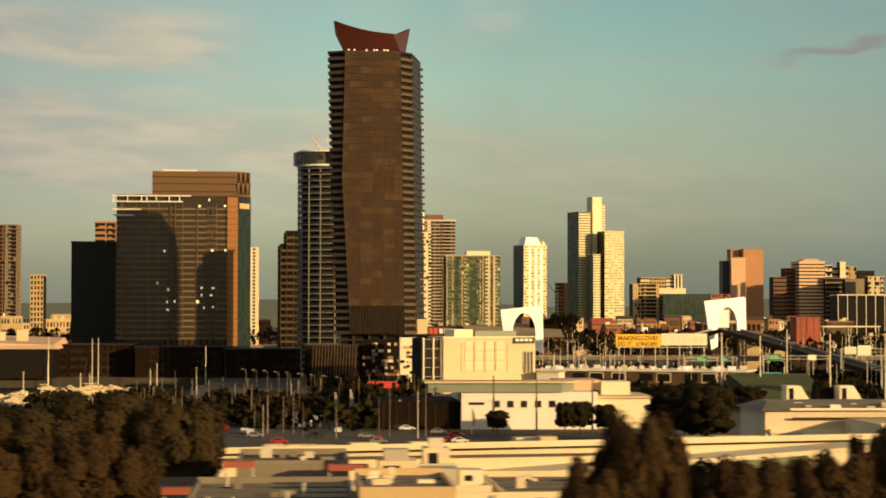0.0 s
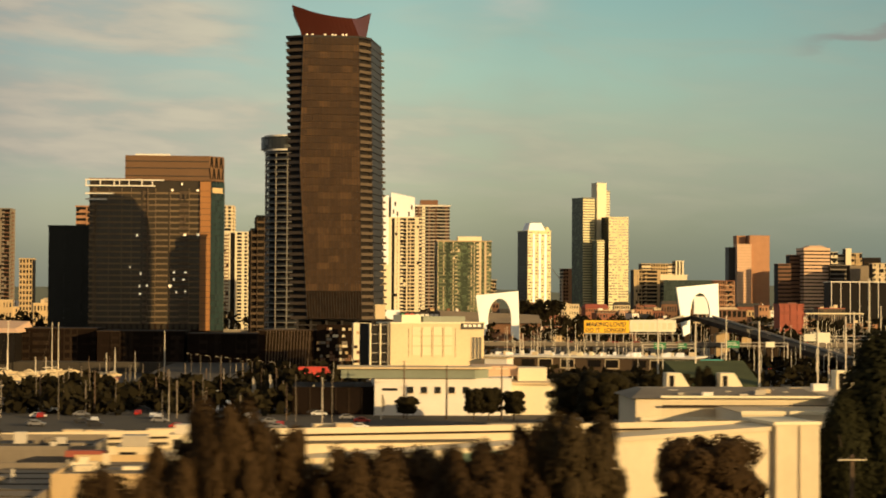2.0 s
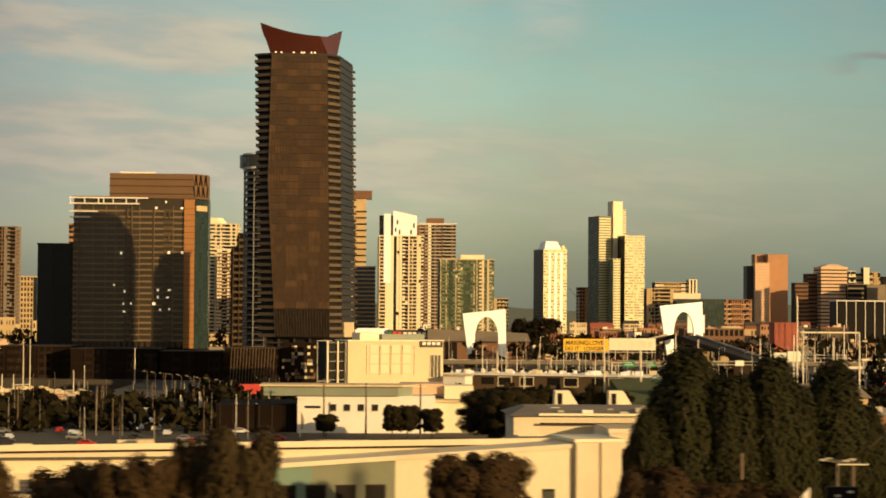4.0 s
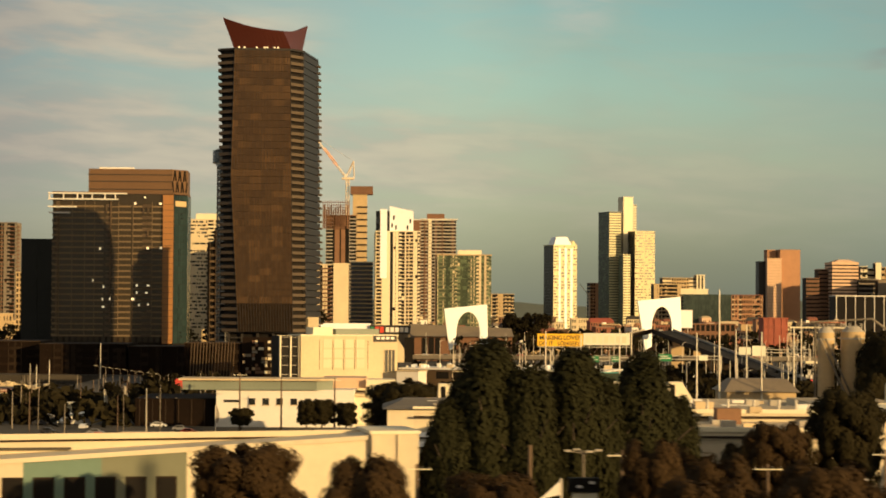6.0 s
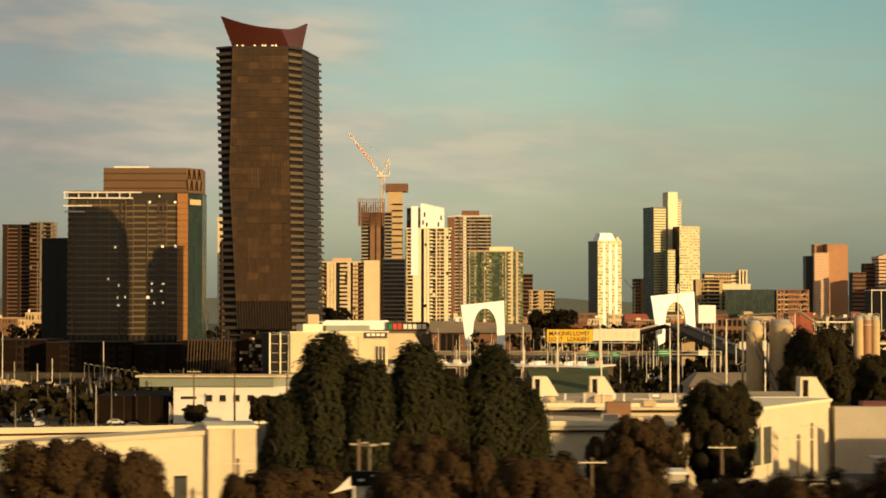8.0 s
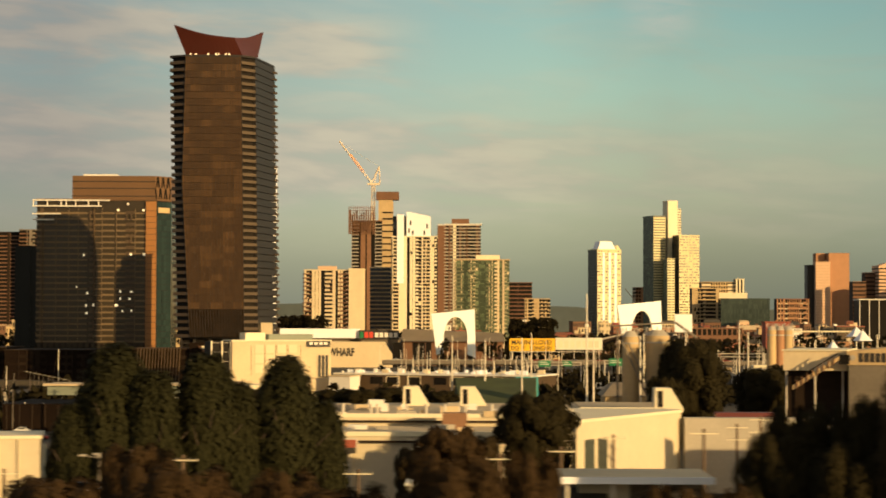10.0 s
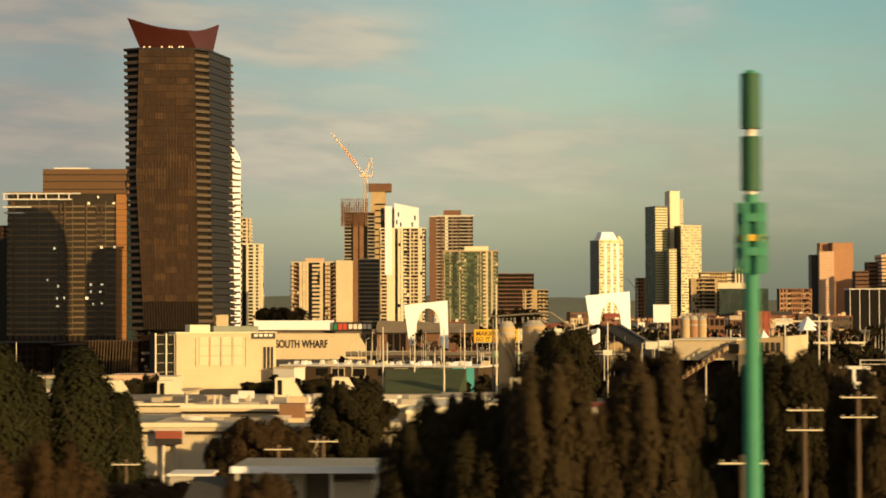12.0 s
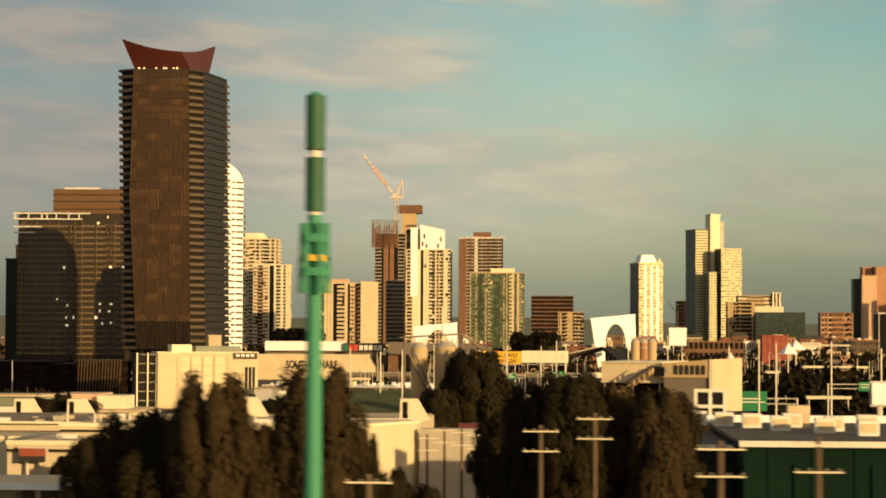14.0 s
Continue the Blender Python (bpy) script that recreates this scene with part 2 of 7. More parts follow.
M_pole = mat("pale_pole_paint", (0.8, 0.73, 0.58), 0.5, var=0.15)
M_timber = mat("weathered_timber", (0.14, 0.095, 0.06), 0.9, var=0.3, scale=1.0)
M_yellow = mat("yellow_banner", (0.85, 0.50, 0.02), 0.6, var=0.08)
M_banner = mat("pale_banner", (0.72, 0.72, 0.58), 0.6, var=0.15, scale=0.3)
M_ink = mat("dark_lettering", (0.03, 0.025, 0.02), 0.6)
M_mast_green = mat("green_mast_paint", (0.045, 0.25, 0.145), 0.65, var=0.15, scale=0.5)
M_mast_dark = mat("dark_green_shroud", (0.018, 0.095, 0.045), 0.6, var=0.15, scale=0.5)
M_sign_green = mat("road_sign_green", (0.02, 0.20, 0.08), 0.4)
M_shed_green = mat("dark_green_sheet", (0.004, 0.020, 0.011), 0.8, var=0.35, rand="island", spec=0.1)
M_teal = mat("teal_hoarding", (0.06, 0.34, 0.34), 0.6)
M_crane = mat("crane_paint", (0.75, 0.62, 0.45), 0.5)
M_crane_red = mat("crane_red_band", (0.8, 0.4, 0.22), 0.5)
M_rust = mat("scaffold_and_rust", (0.22, 0.115, 0.06), 0.8, var=0.3)
M_lit = mat("lit_window", (1.0, 0.82, 0.5), 0.5, var=0.3, glow=0.5)
M_tail = mat("tail_light", (1.0, 0.05, 0.03), 0.4, glow=2.0)
M_head = mat("head_light", (1.0, 0.9, 0.6), 0.4, glow=2.5)
M_bark = mat("bark", (0.07, 0.05, 0.035), 0.95, var=0.3, scale=2.0)
M_leaf_pop = mat("deep_green_poplar_leaves", (0.0215, 0.0215, 0.0082), 0.9, var=0.22, scale=0.5, rand="island", spec=0.12)
M_leaf_dk = mat("dark_green_leaves", (0.0225, 0.0185, 0.0075), 0.9, var=0.2, scale=0.5, rand="island", spec=0.1)
M_leaf_br = mat("bronze_brown_leaves", (0.041, 0.0245, 0.0098), 0.9, var=0.16, scale=0.5, rand="island", spec=0.15)
M_leaf_ol = mat("olive_leaves", (0.036, 0.0245, 0.0092), 0.9, var=0.16, scale=0.5, rand="island", spec=0.2)
M_car = [mat("car_paint_" + n, c, 0.3, 0.1, var=0.05) for n, c in (("white", (0.7, 0.7, 0.68)), ("grey", (0.2, 0.2, 0.21)), ("red", (0.4, 0.03, 0.02)), ("dark", (0.03, 0.03, 0.035)))]
M_tyre = mat("tyre", (0.02, 0.02, 0.02), 0.9)


# ---- building blocks ----
def box(bm, x0, x1, y0, y1, z0, z1):
    v = [bm.verts.new((x, y, z)) for z in (z0, z1) for x, y in ((x0, y0), (x1, y0), (x1, y1), (x0, y1))]
    for f in ((3, 2, 1, 0), (4, 5, 6, 7), (0, 1, 5, 4), (1, 2, 6, 5), (2, 3, 7, 6), (3, 0, 4, 7)):
        bm.faces.new([v[i] for i in f])
    return bm


def prism(bm, low, high, z0, z1):
    """A closed solid between two outlines with the same number of corners; z may be one height or one per corner."""
    n = len(low)
    za = z0 if isinstance(z0, (list, tuple)) else [z0] * n
    zb = z1 if isinstance(z1, (list, tuple)) else [z1] * n
    a = [bm.verts.new((p[0], p[1], z)) for p, z in zip(low, za)]
    b = [bm.verts.new((p[0], p[1], z)) for p, z in zip(high, zb)]
    bm.faces.new(a[::-1])
    bm.faces.new(b)
    for i in range(n):
        j = (i + 1) % n
        bm.faces.new((a[i], a[j], b[j], b[i]))
    return bm


def rod(bm, p, q, r0, r1=None, seg=8):
    p, q = Vector(p), Vector(q)
    r1 = r0 if r1 is None else r1
    turn = (q - p).to_track_quat("Z", "Y")
    rings = []
    for c, r in ((p, r0), (q, r1)):
        rings.append([bm.verts.new(c + turn @ Vector((r * math.cos(6.28318 * k / seg), r * math.sin(6.28318 * k / seg), 0))) for k in range(seg)])
    for k in range(seg):
        j = (k + 1) % seg
        bm.faces.new((rings[0][k], rings[0][j], rings[1][j], rings[1][k]))
    bm.faces.new(rings[0][::-1])
    bm.faces.new(rings[1])
    return bm


def B():
    return bmesh.new()


def mesh_of(bm, name, material):
    me = bpy.data.meshes.new(name)
    bm.normal_update()
    bm.to_mesh(me)
    bm.free()
    me.materials.append(material)
    return me


def part(name, bm, material, parent, label="", loc=None):
    """One mesh under a thing or a part; bm may be a ready mesh that several pieces share."""
    me = bm if isinstance(bm, bpy.types.Mesh) else mesh_of(bm, name, material)
    ob = new(name, me)
    ob.parent = parent
    if loc is not None:
        ob.location = loc
    return tagged(ob, label)


def thing(name, loc, label, category, group="", rz=0, kind=""):
    ob = new(name)
    ob.matrix_world = pose(*loc, 0, 0, rz)
    return tagged(ob, label, category, group, kind)


def solid(name, bm, material, label, category, kind="", group="", loc=(0, 0, 0), rz=0):
    ob = new(name, mesh_of(bm, name, material))
    ob.matrix_world = pose(*loc, 0, 0, rz)
    return tagged(ob, label, category, group, kind)


def text_mesh(name, words, height, material, thick=0.1):
    cu = bpy.data.curves.new(name, "FONT")
    cu.body, cu.size, cu.extrude, cu.align_x = words, height, thick, "CENTER"
    cu.offset = height * 0.022
    ob = bpy.data.objects.new(name, cu)
    scene.collection.objects.link(ob)
    dg = bpy.context.evaluated_depsgraph_get()
    me = bpy.data.meshes.new_from_object(ob.evaluated_get(dg))
    bpy.data.objects.remove(ob)
    me.materials.clear()
    me.materials.append(material)
    return me


class Face:
    """One wall of a building: along it runs s from 0 to its width, outward is o."""

    def __init__(self, parent, origin, along, width):
        self.parent, self.o, self.w = parent, Vector(origin), width
        self.u = Vector((along[0], along[1], 0)).normalized()
        self.n = Vector((self.u.y, -self.u.x, 0))

    def put(self, bm, s0, s1, o0, o1, z0, z1, base=0.0):
        """A box on the wall from s0 to s1, from o0 to o1 in front of it."""
        pts = [self.u * s + self.n * o for s, o in ((s0, o1), (s1, o1), (s1, o0), (s0, o0))]
        prism(bm, pts, pts, z0, z1)

    def add(self, name, bm, material, z=0.0, label=""):
        return part(name, bm, material, self.parent, label, (self.o.x, self.o.y, z))


def mixed_bays(face, s, e, z0, h, storeys, open_fronts, wall, slab):
    """Bays of solid panels, half panels, piers and open glass that keep to their columns but not everywhere."""
    rnd = random.Random(int(s * 31 + e * 17 + storeys * 7 + z0))
    count = max(2, round((e - s) / 2.5))
    kinds = [rnd.choice("ffhpoo" if open_fronts else "ffhhpo") for k in range(count)]
    floors, panels = B(), B()
    for f in range(storeys):
        z = f * h
        if open_fronts:
            cut = rnd.uniform(0.0, 0.25)
            face.put(floors, s + 0.1 + (e - s) * (cut if f % 3 == 0 else 0), e - 0.1, -0.1, 1.5, z, z + 0.4)
            face.put(floors, s + 0.1, e - 0.1, 1.35, 1.49, z + 0.4, z + 1.2)
        else:
            face.put(floors, s, e, -0.1, 0.3, z, z + h * rnd.choice((0.16, 0.2, 0.26)))
        for k in range(count):
            a, b = s + (e - s) * k / count, s + (e - s) * (k + 1) / count
            way = kinds[k] if rnd.random() < 0.9 else rnd.choice("fhpoo")
            if way == "f":
                face.put(panels, a + 0.05, b - 0.3, -0.12, 0.42, z + 0.02, z + h - 0.02)
            elif way == "h":
                face.put(panels, a + 0.05, b - 0.05, -0.12, 0.36, z + 0.02, z + h * 0.52)
            elif way == "p":
                face.put(panels, a + 0.1, a + rnd.uniform(0.6, 1.1), -0.12, 0.9, z + 0.02, z + h - 0.02)
    tagged(face.add("floor_edge", floors, slab, z0), kind="stuff")
    tagged(face.add("bay_panel", panels, wall, z0), kind="stuff")


def facade(face, strips, z0, z1, storeys, mats, joined=False):
    """Covers a wall with upright strips, one letter and a relative width each. W: plain wall. P: wall with windows set in.
    L: deep bands with thin dark gaps. H: plain wall with scattered window dashes. B: balconies. G: curtain glazing with mullions. S: slab edges and dark glazing between. D: dark recess.
    mats: wall, slab, glass."""
    wall, slab, glass = mats
    total = sum(w for _, w in strips)
    h = (z1 - z0) / storeys
    s = 0.0
    for kind, rel in strips:
        e = s + face.w * rel / total
        bm, name, material = B(), "floor_band", slab
        if kind == "W":
            face.put(bm, s, e, -0.2, 0.55, 0, z1 - z0)
            face.add("wall_panel", bm, wall, z0)
            s = e
            continue
        if kind in "MN":
            bm.free()
            mixed_bays(face, s, e, z0, h, storeys, kind == "N", wall, slab)
            s = e
            continue
        if kind == "D":
            bm.free()
            s = e
            continue
        if kind == "H":
            rnd = random.Random(int(s * 13 + e * 29 + storeys))
            face.put(bm, s, e, -0.2, 0.4, 0, z1 - z0)
            face.add("wall_panel", bm, wall, z0)
            dash = B()
            for f in range(storeys):
                c = s + rnd.uniform(0.0, 1.5)
                while c < e - 1.2:
                    d = min(rnd.choice((0.9, 1.4, 2.2, 3.6, 5.0)), e - c - 0.3)
                    if rnd.random() < 0.72:
                        face.put(dash, c, c + d, 0.3, 0.62, f * h + h * 0.3, f * h + h * 0.8)
                    c += d + rnd.uniform(0.5, 1.6)
            tagged(face.add("glazing", dash, glass, z0), kind="stuff")
            s = e
            continue
        if kind == "P":
            name, material = "window_band", wall
            face.put(bm, s, e, -0.1, 0.4, 0, h * 0.38)
            count = max(1, round((e - s) / 3.6))
            for k in range(count + 1):
                c = s + (e - s) * k / count
                face.put(bm, max(s, c - 0.55), min(e, c + 0.55), -0.1, 0.395, h * 0.38, h)
        elif kind == "B":
            name = "balcony"
            face.put(bm, s + 0.1, e - 0.1, -0.1, 1.7, 0, 0.45)
            face.put(bm, s + 0.1, e - 0.1, 1.55, 1.68, 0.45, 1.35)
            face.put(bm, s + 0.1, s + 0.35, -0.1, 1.5, 0.45, h)
        elif kind == "L":
            face.put(bm, s, e, -0.1, 0.35, 0, h * 0.64)
        elif kind == "S":
            face.put(bm, s, e, -0.1, 0.35, 0, h * 0.3)
            face.put(bm, s, s + 0.3, -0.1, 0.3, h * 0.3, h)
        elif kind == "G":
            name, material = "glazing", glass
            count = max(1, round((e - s) / 1.9))
            for k in range(count):
                a, b = s + (e - s) * k / count, s + (e - s) * (k + 1) / count
                face.put(bm, a + 0.07, b - 0.07, -0.1, 0.12, 0.12, h - 0.1)
        if joined:
            one = mesh_of(bm, name, material)
            many = B()
            for f in range(storeys):
                n0 = len(many.verts)
                many.from_mesh(one)
                many.verts.ensure_lookup_table()
                for v in many.verts[n0:]:
                    v.co.z += f * h
            tagged(face.add(name, many, material, z0), kind="stuff")
        else:
            me = mesh_of(bm, name, material)
            for f in range(storeys):
                ob = face.add(name, me, material, z0 + f * h)
                if kind == "G":
                    tagged(ob, kind="stuff")
        s = e


def tower(name, label, x0, x1, y, z, depth, rz, storeys, front, left, right, mats, core, z0=0.0, joined=False, group="", roof=None, top=1.0):
    """A block whose front runs from x0 to x1 at y, turned by rz about its front's middle."""
    w = x1 - x0
    t = thing(name, ((x0 + x1) / 2, y, 0), label, "building", group, rz)
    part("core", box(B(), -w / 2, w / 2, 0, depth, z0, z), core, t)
    part("roof", box(B(), -w / 2 - 0.5, w / 2 + 0.5, -0.7, depth + 0.5, z, z + top), roof or mats[0], t)
    for strips, origin, along, width in ((front, (-w / 2, 0), (1, 0), w), (left, (-w / 2, depth), (0, -1), depth), (right, (w / 2, 0), (0, 1), depth)):
        if strips:
            facade(Face(t, (*origin, 0), along, width), strips, max(z0, 0.0), z, storeys, mats, joined)
    return t


def S(text):
    """'W2 B3' -> [('W', 2), ('B', 3)]"""
    return [(p[0], float(p[1:] or 1)) for p in text.split()]

# ---- ground, water, distance ----
ground = B()
for a in ((-4000, 6000, -3000, 712), (-4000, 6000, 1014, 6500), (-4000, -700, 712, 1014), (-44, 6000, 712, 1014)):
    box(ground, *a, -7.0, 0.0)
solid("ground", ground, M_ground, "dry dark earth and paving between the docks", "ground", "structure")
solid("water", box(B(), -699.9, -44.1, 712.1, 1013.9, -6.5, -4.5), M_water, "dark still river water beside the quay", "water", "structure")
solid("road", box(B(), 8, 500, 860, 1090, 0.0, 0.1), M_asphalt, "wide dark asphalt freeway at ground level", "road", "structure")
solid("street", box(B(), -200, 500, 352, 372, 0.0, 0.08), M_asphalt, "narrow asphalt street between the warehouses", "road", "structure")


def ridge(name, y, x0, x1, zlo, zhi, material, label, seed):
    rnd = random.Random(seed)
    bm = B()
    n = 140
    prev = None
    h = [zlo + (zhi - zlo) * noise.noise((seed + k * 0.09, seed * 3.1, 0)) for k in range(n + 1)]
    for k in range(n + 1):
        x = x0 + (x1 - x0) * k / n
        z = max(1.0, h[k] + rnd.uniform(0, 1) * (zhi - zlo) * 0.12)
        cur = [bm.verts.new(p) for p in ((x, y, -2), (x, y + 12, z), (x, y + 90, z * 0.85), (x, y + 160, -2))]
        if prev:
            for a in range(3):
                bm.faces.new((prev[a], cur[a], cur[a + 1], prev[a + 1]))
        prev = cur
    return solid(name, bm, material, label, "hills", "structure")


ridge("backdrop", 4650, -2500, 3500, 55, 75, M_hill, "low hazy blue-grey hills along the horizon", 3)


def scatter_wood(name, x0, x1, y0, y1, zmin, zmax, count, seed, label, leaves=26):
    rnd = random.Random(seed)
    verts, faces = [], []
    for k in range(count):
        cx, cy, r = rnd.uniform(x0, x1), rnd.uniform(y0, y1), rnd.uniform(3.0, 7.0)
        top = rnd.uniform(zmin, zmax)
        for i in range(leaves):
            a, e = rnd.uniform(0, 6.28), rnd.uniform(-0.4, 1.5)
            rr = r * rnd.uniform(0.6, 1.0)
            c = Vector((cx + rr * math.cos(a) * math.cos(e), cy + rr * math.sin(a) * math.cos(e), top - r + rr * math.sin(e)))
            size = 1.6 if leaves < 40 else 1.1
            d1, d2 = Vector((rnd.gauss(0, 1), rnd.gauss(0, 1), rnd.gauss(0, 1))).normalized() * size, Vector((rnd.gauss(0, 1), rnd.gauss(0, 1), rnd.gauss(0, 1))).normalized() * size
            n0 = len(verts)
            verts += [c - d1, c + d2, c + d1, c - d2]
            faces.append((n0, n0 + 1, n0 + 2, n0 + 3))
        for i in range(1):
            n0 = len(verts)
            verts += [Vector((cx - 0.3, cy, 0)), Vector((cx + 0.3, cy, 0)), Vector((cx + 0.2, cy, top - r)), Vector((cx - 0.2, cy, top - r))]
            faces.append((n0, n0 + 1, n0 + 2, n0 + 3))
    me = bpy.data.meshes.new(name)
    me.from_pydata([tuple(v) for v in verts], [], faces)
    me.materials.append(M_wood_far)
    ob = new(name, me)
    return tagged(ob, label, "trees", "", "stuff")


scatter_wood("far_wood", -400, 200, 1350, 1700, 12, 22, 260, 5, "dark band of trees between the far buildings")
scatter_wood("far_knoll", 8, 38, 1480, 1530, 24, 33, 45, 15, "dark rounded clump of tall trees", 90)
scatter_wood("far_clump", 176, 208, 1590, 1640, 22, 32, 45, 16, "dark rounded clump of tall trees", 90)
scatter_wood("far_park", 110, 620, 1230, 2200, 7, 18, 950, 6, "dark park trees before the distant offices")
scatter_wood("dock_shrubs", -90, 2, 560, 735, 2.5, 6.0, 130, 7, "dark low shrubs along the marina car park")
scatter_wood("dock_grove", -42, 20, 560, 705, 3.5, 8.0, 70, 27, "dark small trees among the parked cars")
# freeway_verge is added to cover the road and darken that area
scatter_wood("freeway_verge", 100, 265, 875, 1055, 3.0, 7.0, 170, 28, "dark shrubs along the sunken freeway")
scatter_wood("dock_trees", 2, 40, 600, 735, 5, 10.5, 55, 17, "dark street trees beside the marina car park")
scatter_wood("freeway_trees", 95, 330, 715, 800, 3, 7.0, 130, 8, "dark bushes along the freeway bank")

scatter_wood("plant_trees", 262, 345, 760, 900, 8, 17, 120, 9, "dark tall trees behind the batching plant")

# ---- bronze tower with the red crown ----
TZ0, TZ1, TN = 22.0, 148.4, 40


def tower_outline(z):
    """The plan of the bronze tower at a height; its west edge folds in towards the foot."""
    k = (TZ1 - z) / (TZ1 - TZ0)
    fold = -1.2 * k / 0.45 if k < 0.45 else -1.2 + 3.8 * (k - 0.45) / 0.55
    return [(12.5 + 2.6 * k, 972), (10.0 + 2.8 * k, 941), (17.9 + fold, 936.5), (42.8 + 2.0 * k, 938), (48.3 + 2.0 * k, 945), (53.9 + 2.0 * k, 979), (24, 985)]


def bronze_tower():
    t = thing("skyscraper", (0, 0, 0), "tall bronze glass skyscraper with a flared oxide-red crown", "building")
    h = (TZ1 - TZ0) / TN

    def inset(pts, d):
        cx, cy = sum(p[0] for p in pts) / len(pts), sum(p[1] for p in pts) / len(pts)
        return [(cx + (x - cx) * (1 - d), cy + (y - cy) * (1 - d)) for x, y in pts]

    core = B()
    levels = [[core.verts.new((*p, TZ0 + f * h * 5)) for p in inset(tower_outline(TZ0 + f * h * 5), 0.07)] for f in range(TN // 5 + 1)]
    for a, b in zip(levels, levels[1:]):
        for k in range(7):
            core.faces.new((a[k], a[(k + 1) % 7], b[(k + 1) % 7], b[k]))
    core.faces.new(levels[-1])
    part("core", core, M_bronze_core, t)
    for f in range(TN):
        z = TZ0 + f * h
        o = tower_outline(z + h / 2)
        # balcony floors on the west edge and the east corner
        a, b, c, d, e, g = [Vector((*p, 0)) for p in o[:6]]
        for nm, pts in (("balcony", (a, b, c)), ("balcony", (d, e))):
            bm = B()
            back = [p + (Vector((30, 960, 0)) - p).normalized() * 3.2 for p in pts]
            poly = list(pts) + back[::-1]
            prism(bm, poly, poly, 0, 0.42)
            rim = [p + (Vector((30, 960, 0)) - p).normalized() * 0.15 for p in pts]
            poly = list(pts) + rim[::-1]
            prism(bm, poly, poly, 0.42, 1.35)
            part(nm, bm, M_bronze_slab, t, loc=(0, 0, z))
        # glass front, pane by pane; the lowest four storeys take a darker brown
        bm = B()
        n = 20
        zt = z + h
        o0, o1 = tower_outline(z), tower_outline(zt)
        for k in range(n):
            q = []
            for oo in (o0, o1):
                for s in ((k + 0.09) / n, (k + 0.91) / n):
                    q.append((oo[2][0] + (oo[3][0] - oo[2][0]) * s, oo[2][1] + (oo[3][1] - oo[2][1]) * s))
            low = [q[0], q[1], (q[1][0], q[1][1] + 0.5), (q[0][0], q[0][1] + 0.5)]
            high = [q[2], q[3], (q[3][0], q[3][1] + 0.5), (q[2][0], q[2][1] + 0.5)]
            prism(bm, low, high, 0.07, h - 0.05)
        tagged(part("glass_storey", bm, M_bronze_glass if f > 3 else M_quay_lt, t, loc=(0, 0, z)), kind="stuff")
        # closed east flank with shadow joints
        bm = B()
        p0, p1 = Vector((*o[4], 0)), Vector((*o[5], 0))
        nrm = Vector(((p1 - p0).y, -(p1 - p0).x, 0)).normalized()
        low = [p0 + nrm * 0.1, p1 + nrm * 0.1, p1 - nrm * 1.2, p0 - nrm * 1.2]
        prism(bm, low, low, 0.0, h - 0.35)
        part("flank_panel", bm, M_bronze_dark, t, loc=(0, 0, z))
        # small balcony at the far edge of the flank
        bm = B()
        u = (p1 - p0).normalized()
        low = [p1 - u * 3 + nrm * 0.1, p1 - u * 3 + nrm * 1.3, p1 + nrm * 1.3, p1 + nrm * 0.1]
        prism(bm, low[::-1], low[::-1], 0.0, 0.9)
        part("end_balcony", bm, M_bronze_slab, t, loc=(0, 0, z))
    # slim upright mullions over the whole glass front, bent where the west edge folds
    bars = B()
    fold_z = TZ1 - 0.45 * (TZ1 - TZ0)
    for za, zb in ((TZ0, fold_z), (fold_z, TZ1)):
        oa, ob = tower_outline(za), tower_outline(zb)
        for k in range(0, n + 1):
            ends = []
            for oo in (oa, ob):
                x, y = oo[2][0] + (oo[3][0] - oo[2][0]) * k / n, oo[2][1] + (oo[3][1] - oo[2][1]) * k / n
                ends.append([(x - 0.09, y - 0.22), (x + 0.09, y - 0.22), (x + 0.09, y + 0.1), (x - 0.09, y + 0.1)])
            prism(bars, ends[0], ends[1], za, zb)
    tagged(part("mullion", bars, M_bronze_dark, t, "slim bronze mullion"), kind="stuff")
    top = tower_outline(TZ1)
    part("roof_slab", prism(B(), top, top, TZ1, TZ1 + 0.9), M_bronze_dark, t)
    # flared crown: walls lean out, the rim dips towards the near east corner
    low = [(17.2, 944), (43.0, 942), (46.0, 972), (20.0, 976)]
    bm = B()
    n = 14
    rim, foot = [], []
    corners = [(12.6, 935.5, 162.6), (39.5, 938.0, 157.2), (48.9, 975.5, 164.6), (15.0, 978.0, 163.0)]
    for i in range(4):
        p, q = Vector(corners[i]), Vector(corners[(i + 1) % 4])
        a, b = Vector((*low[i], TZ1 + 0.9)), Vector((*low[(i + 1) % 4], TZ1 + 0.9))
        for k in range(n):
            s = k / n
            v = p.lerp(q, s)
            v.z -= 1.1 * math.sin(math.pi * s) if i in (0, 1) else 4.0 * math.sin(math.pi * s)
            rim.append(v)
            foot.append(a.lerp(b, s))
    cen = Vector((31, 957, 0))
    ro, fo = [bm.verts.new(v) for v in rim], [bm.verts.new(v) for v in foot]
    ri = [bm.verts.new(v + Vector((cen.x - v.x, cen.y - v.y, -0.5)).normalized() * 0.9) for v in rim]
    fi = [bm.verts.new(v + Vector((cen.x - v.x, cen.y - v.y, 0)).normalized() * 0.9) for v in foot]
    m = len(rim)
    for k in range(m):
        j = (k + 1) % m
        bm.faces.new((fo[k], fo[j], ro[j], ro[k]))
        bm.faces.new((ro[k], ro[j], ri[j], ri[k]))
        bm.faces.new((ri[k], ri[j], fi[j], fi[k]))
    part("crown", bm, M_crown, t, "flared oxide-red metal crown")
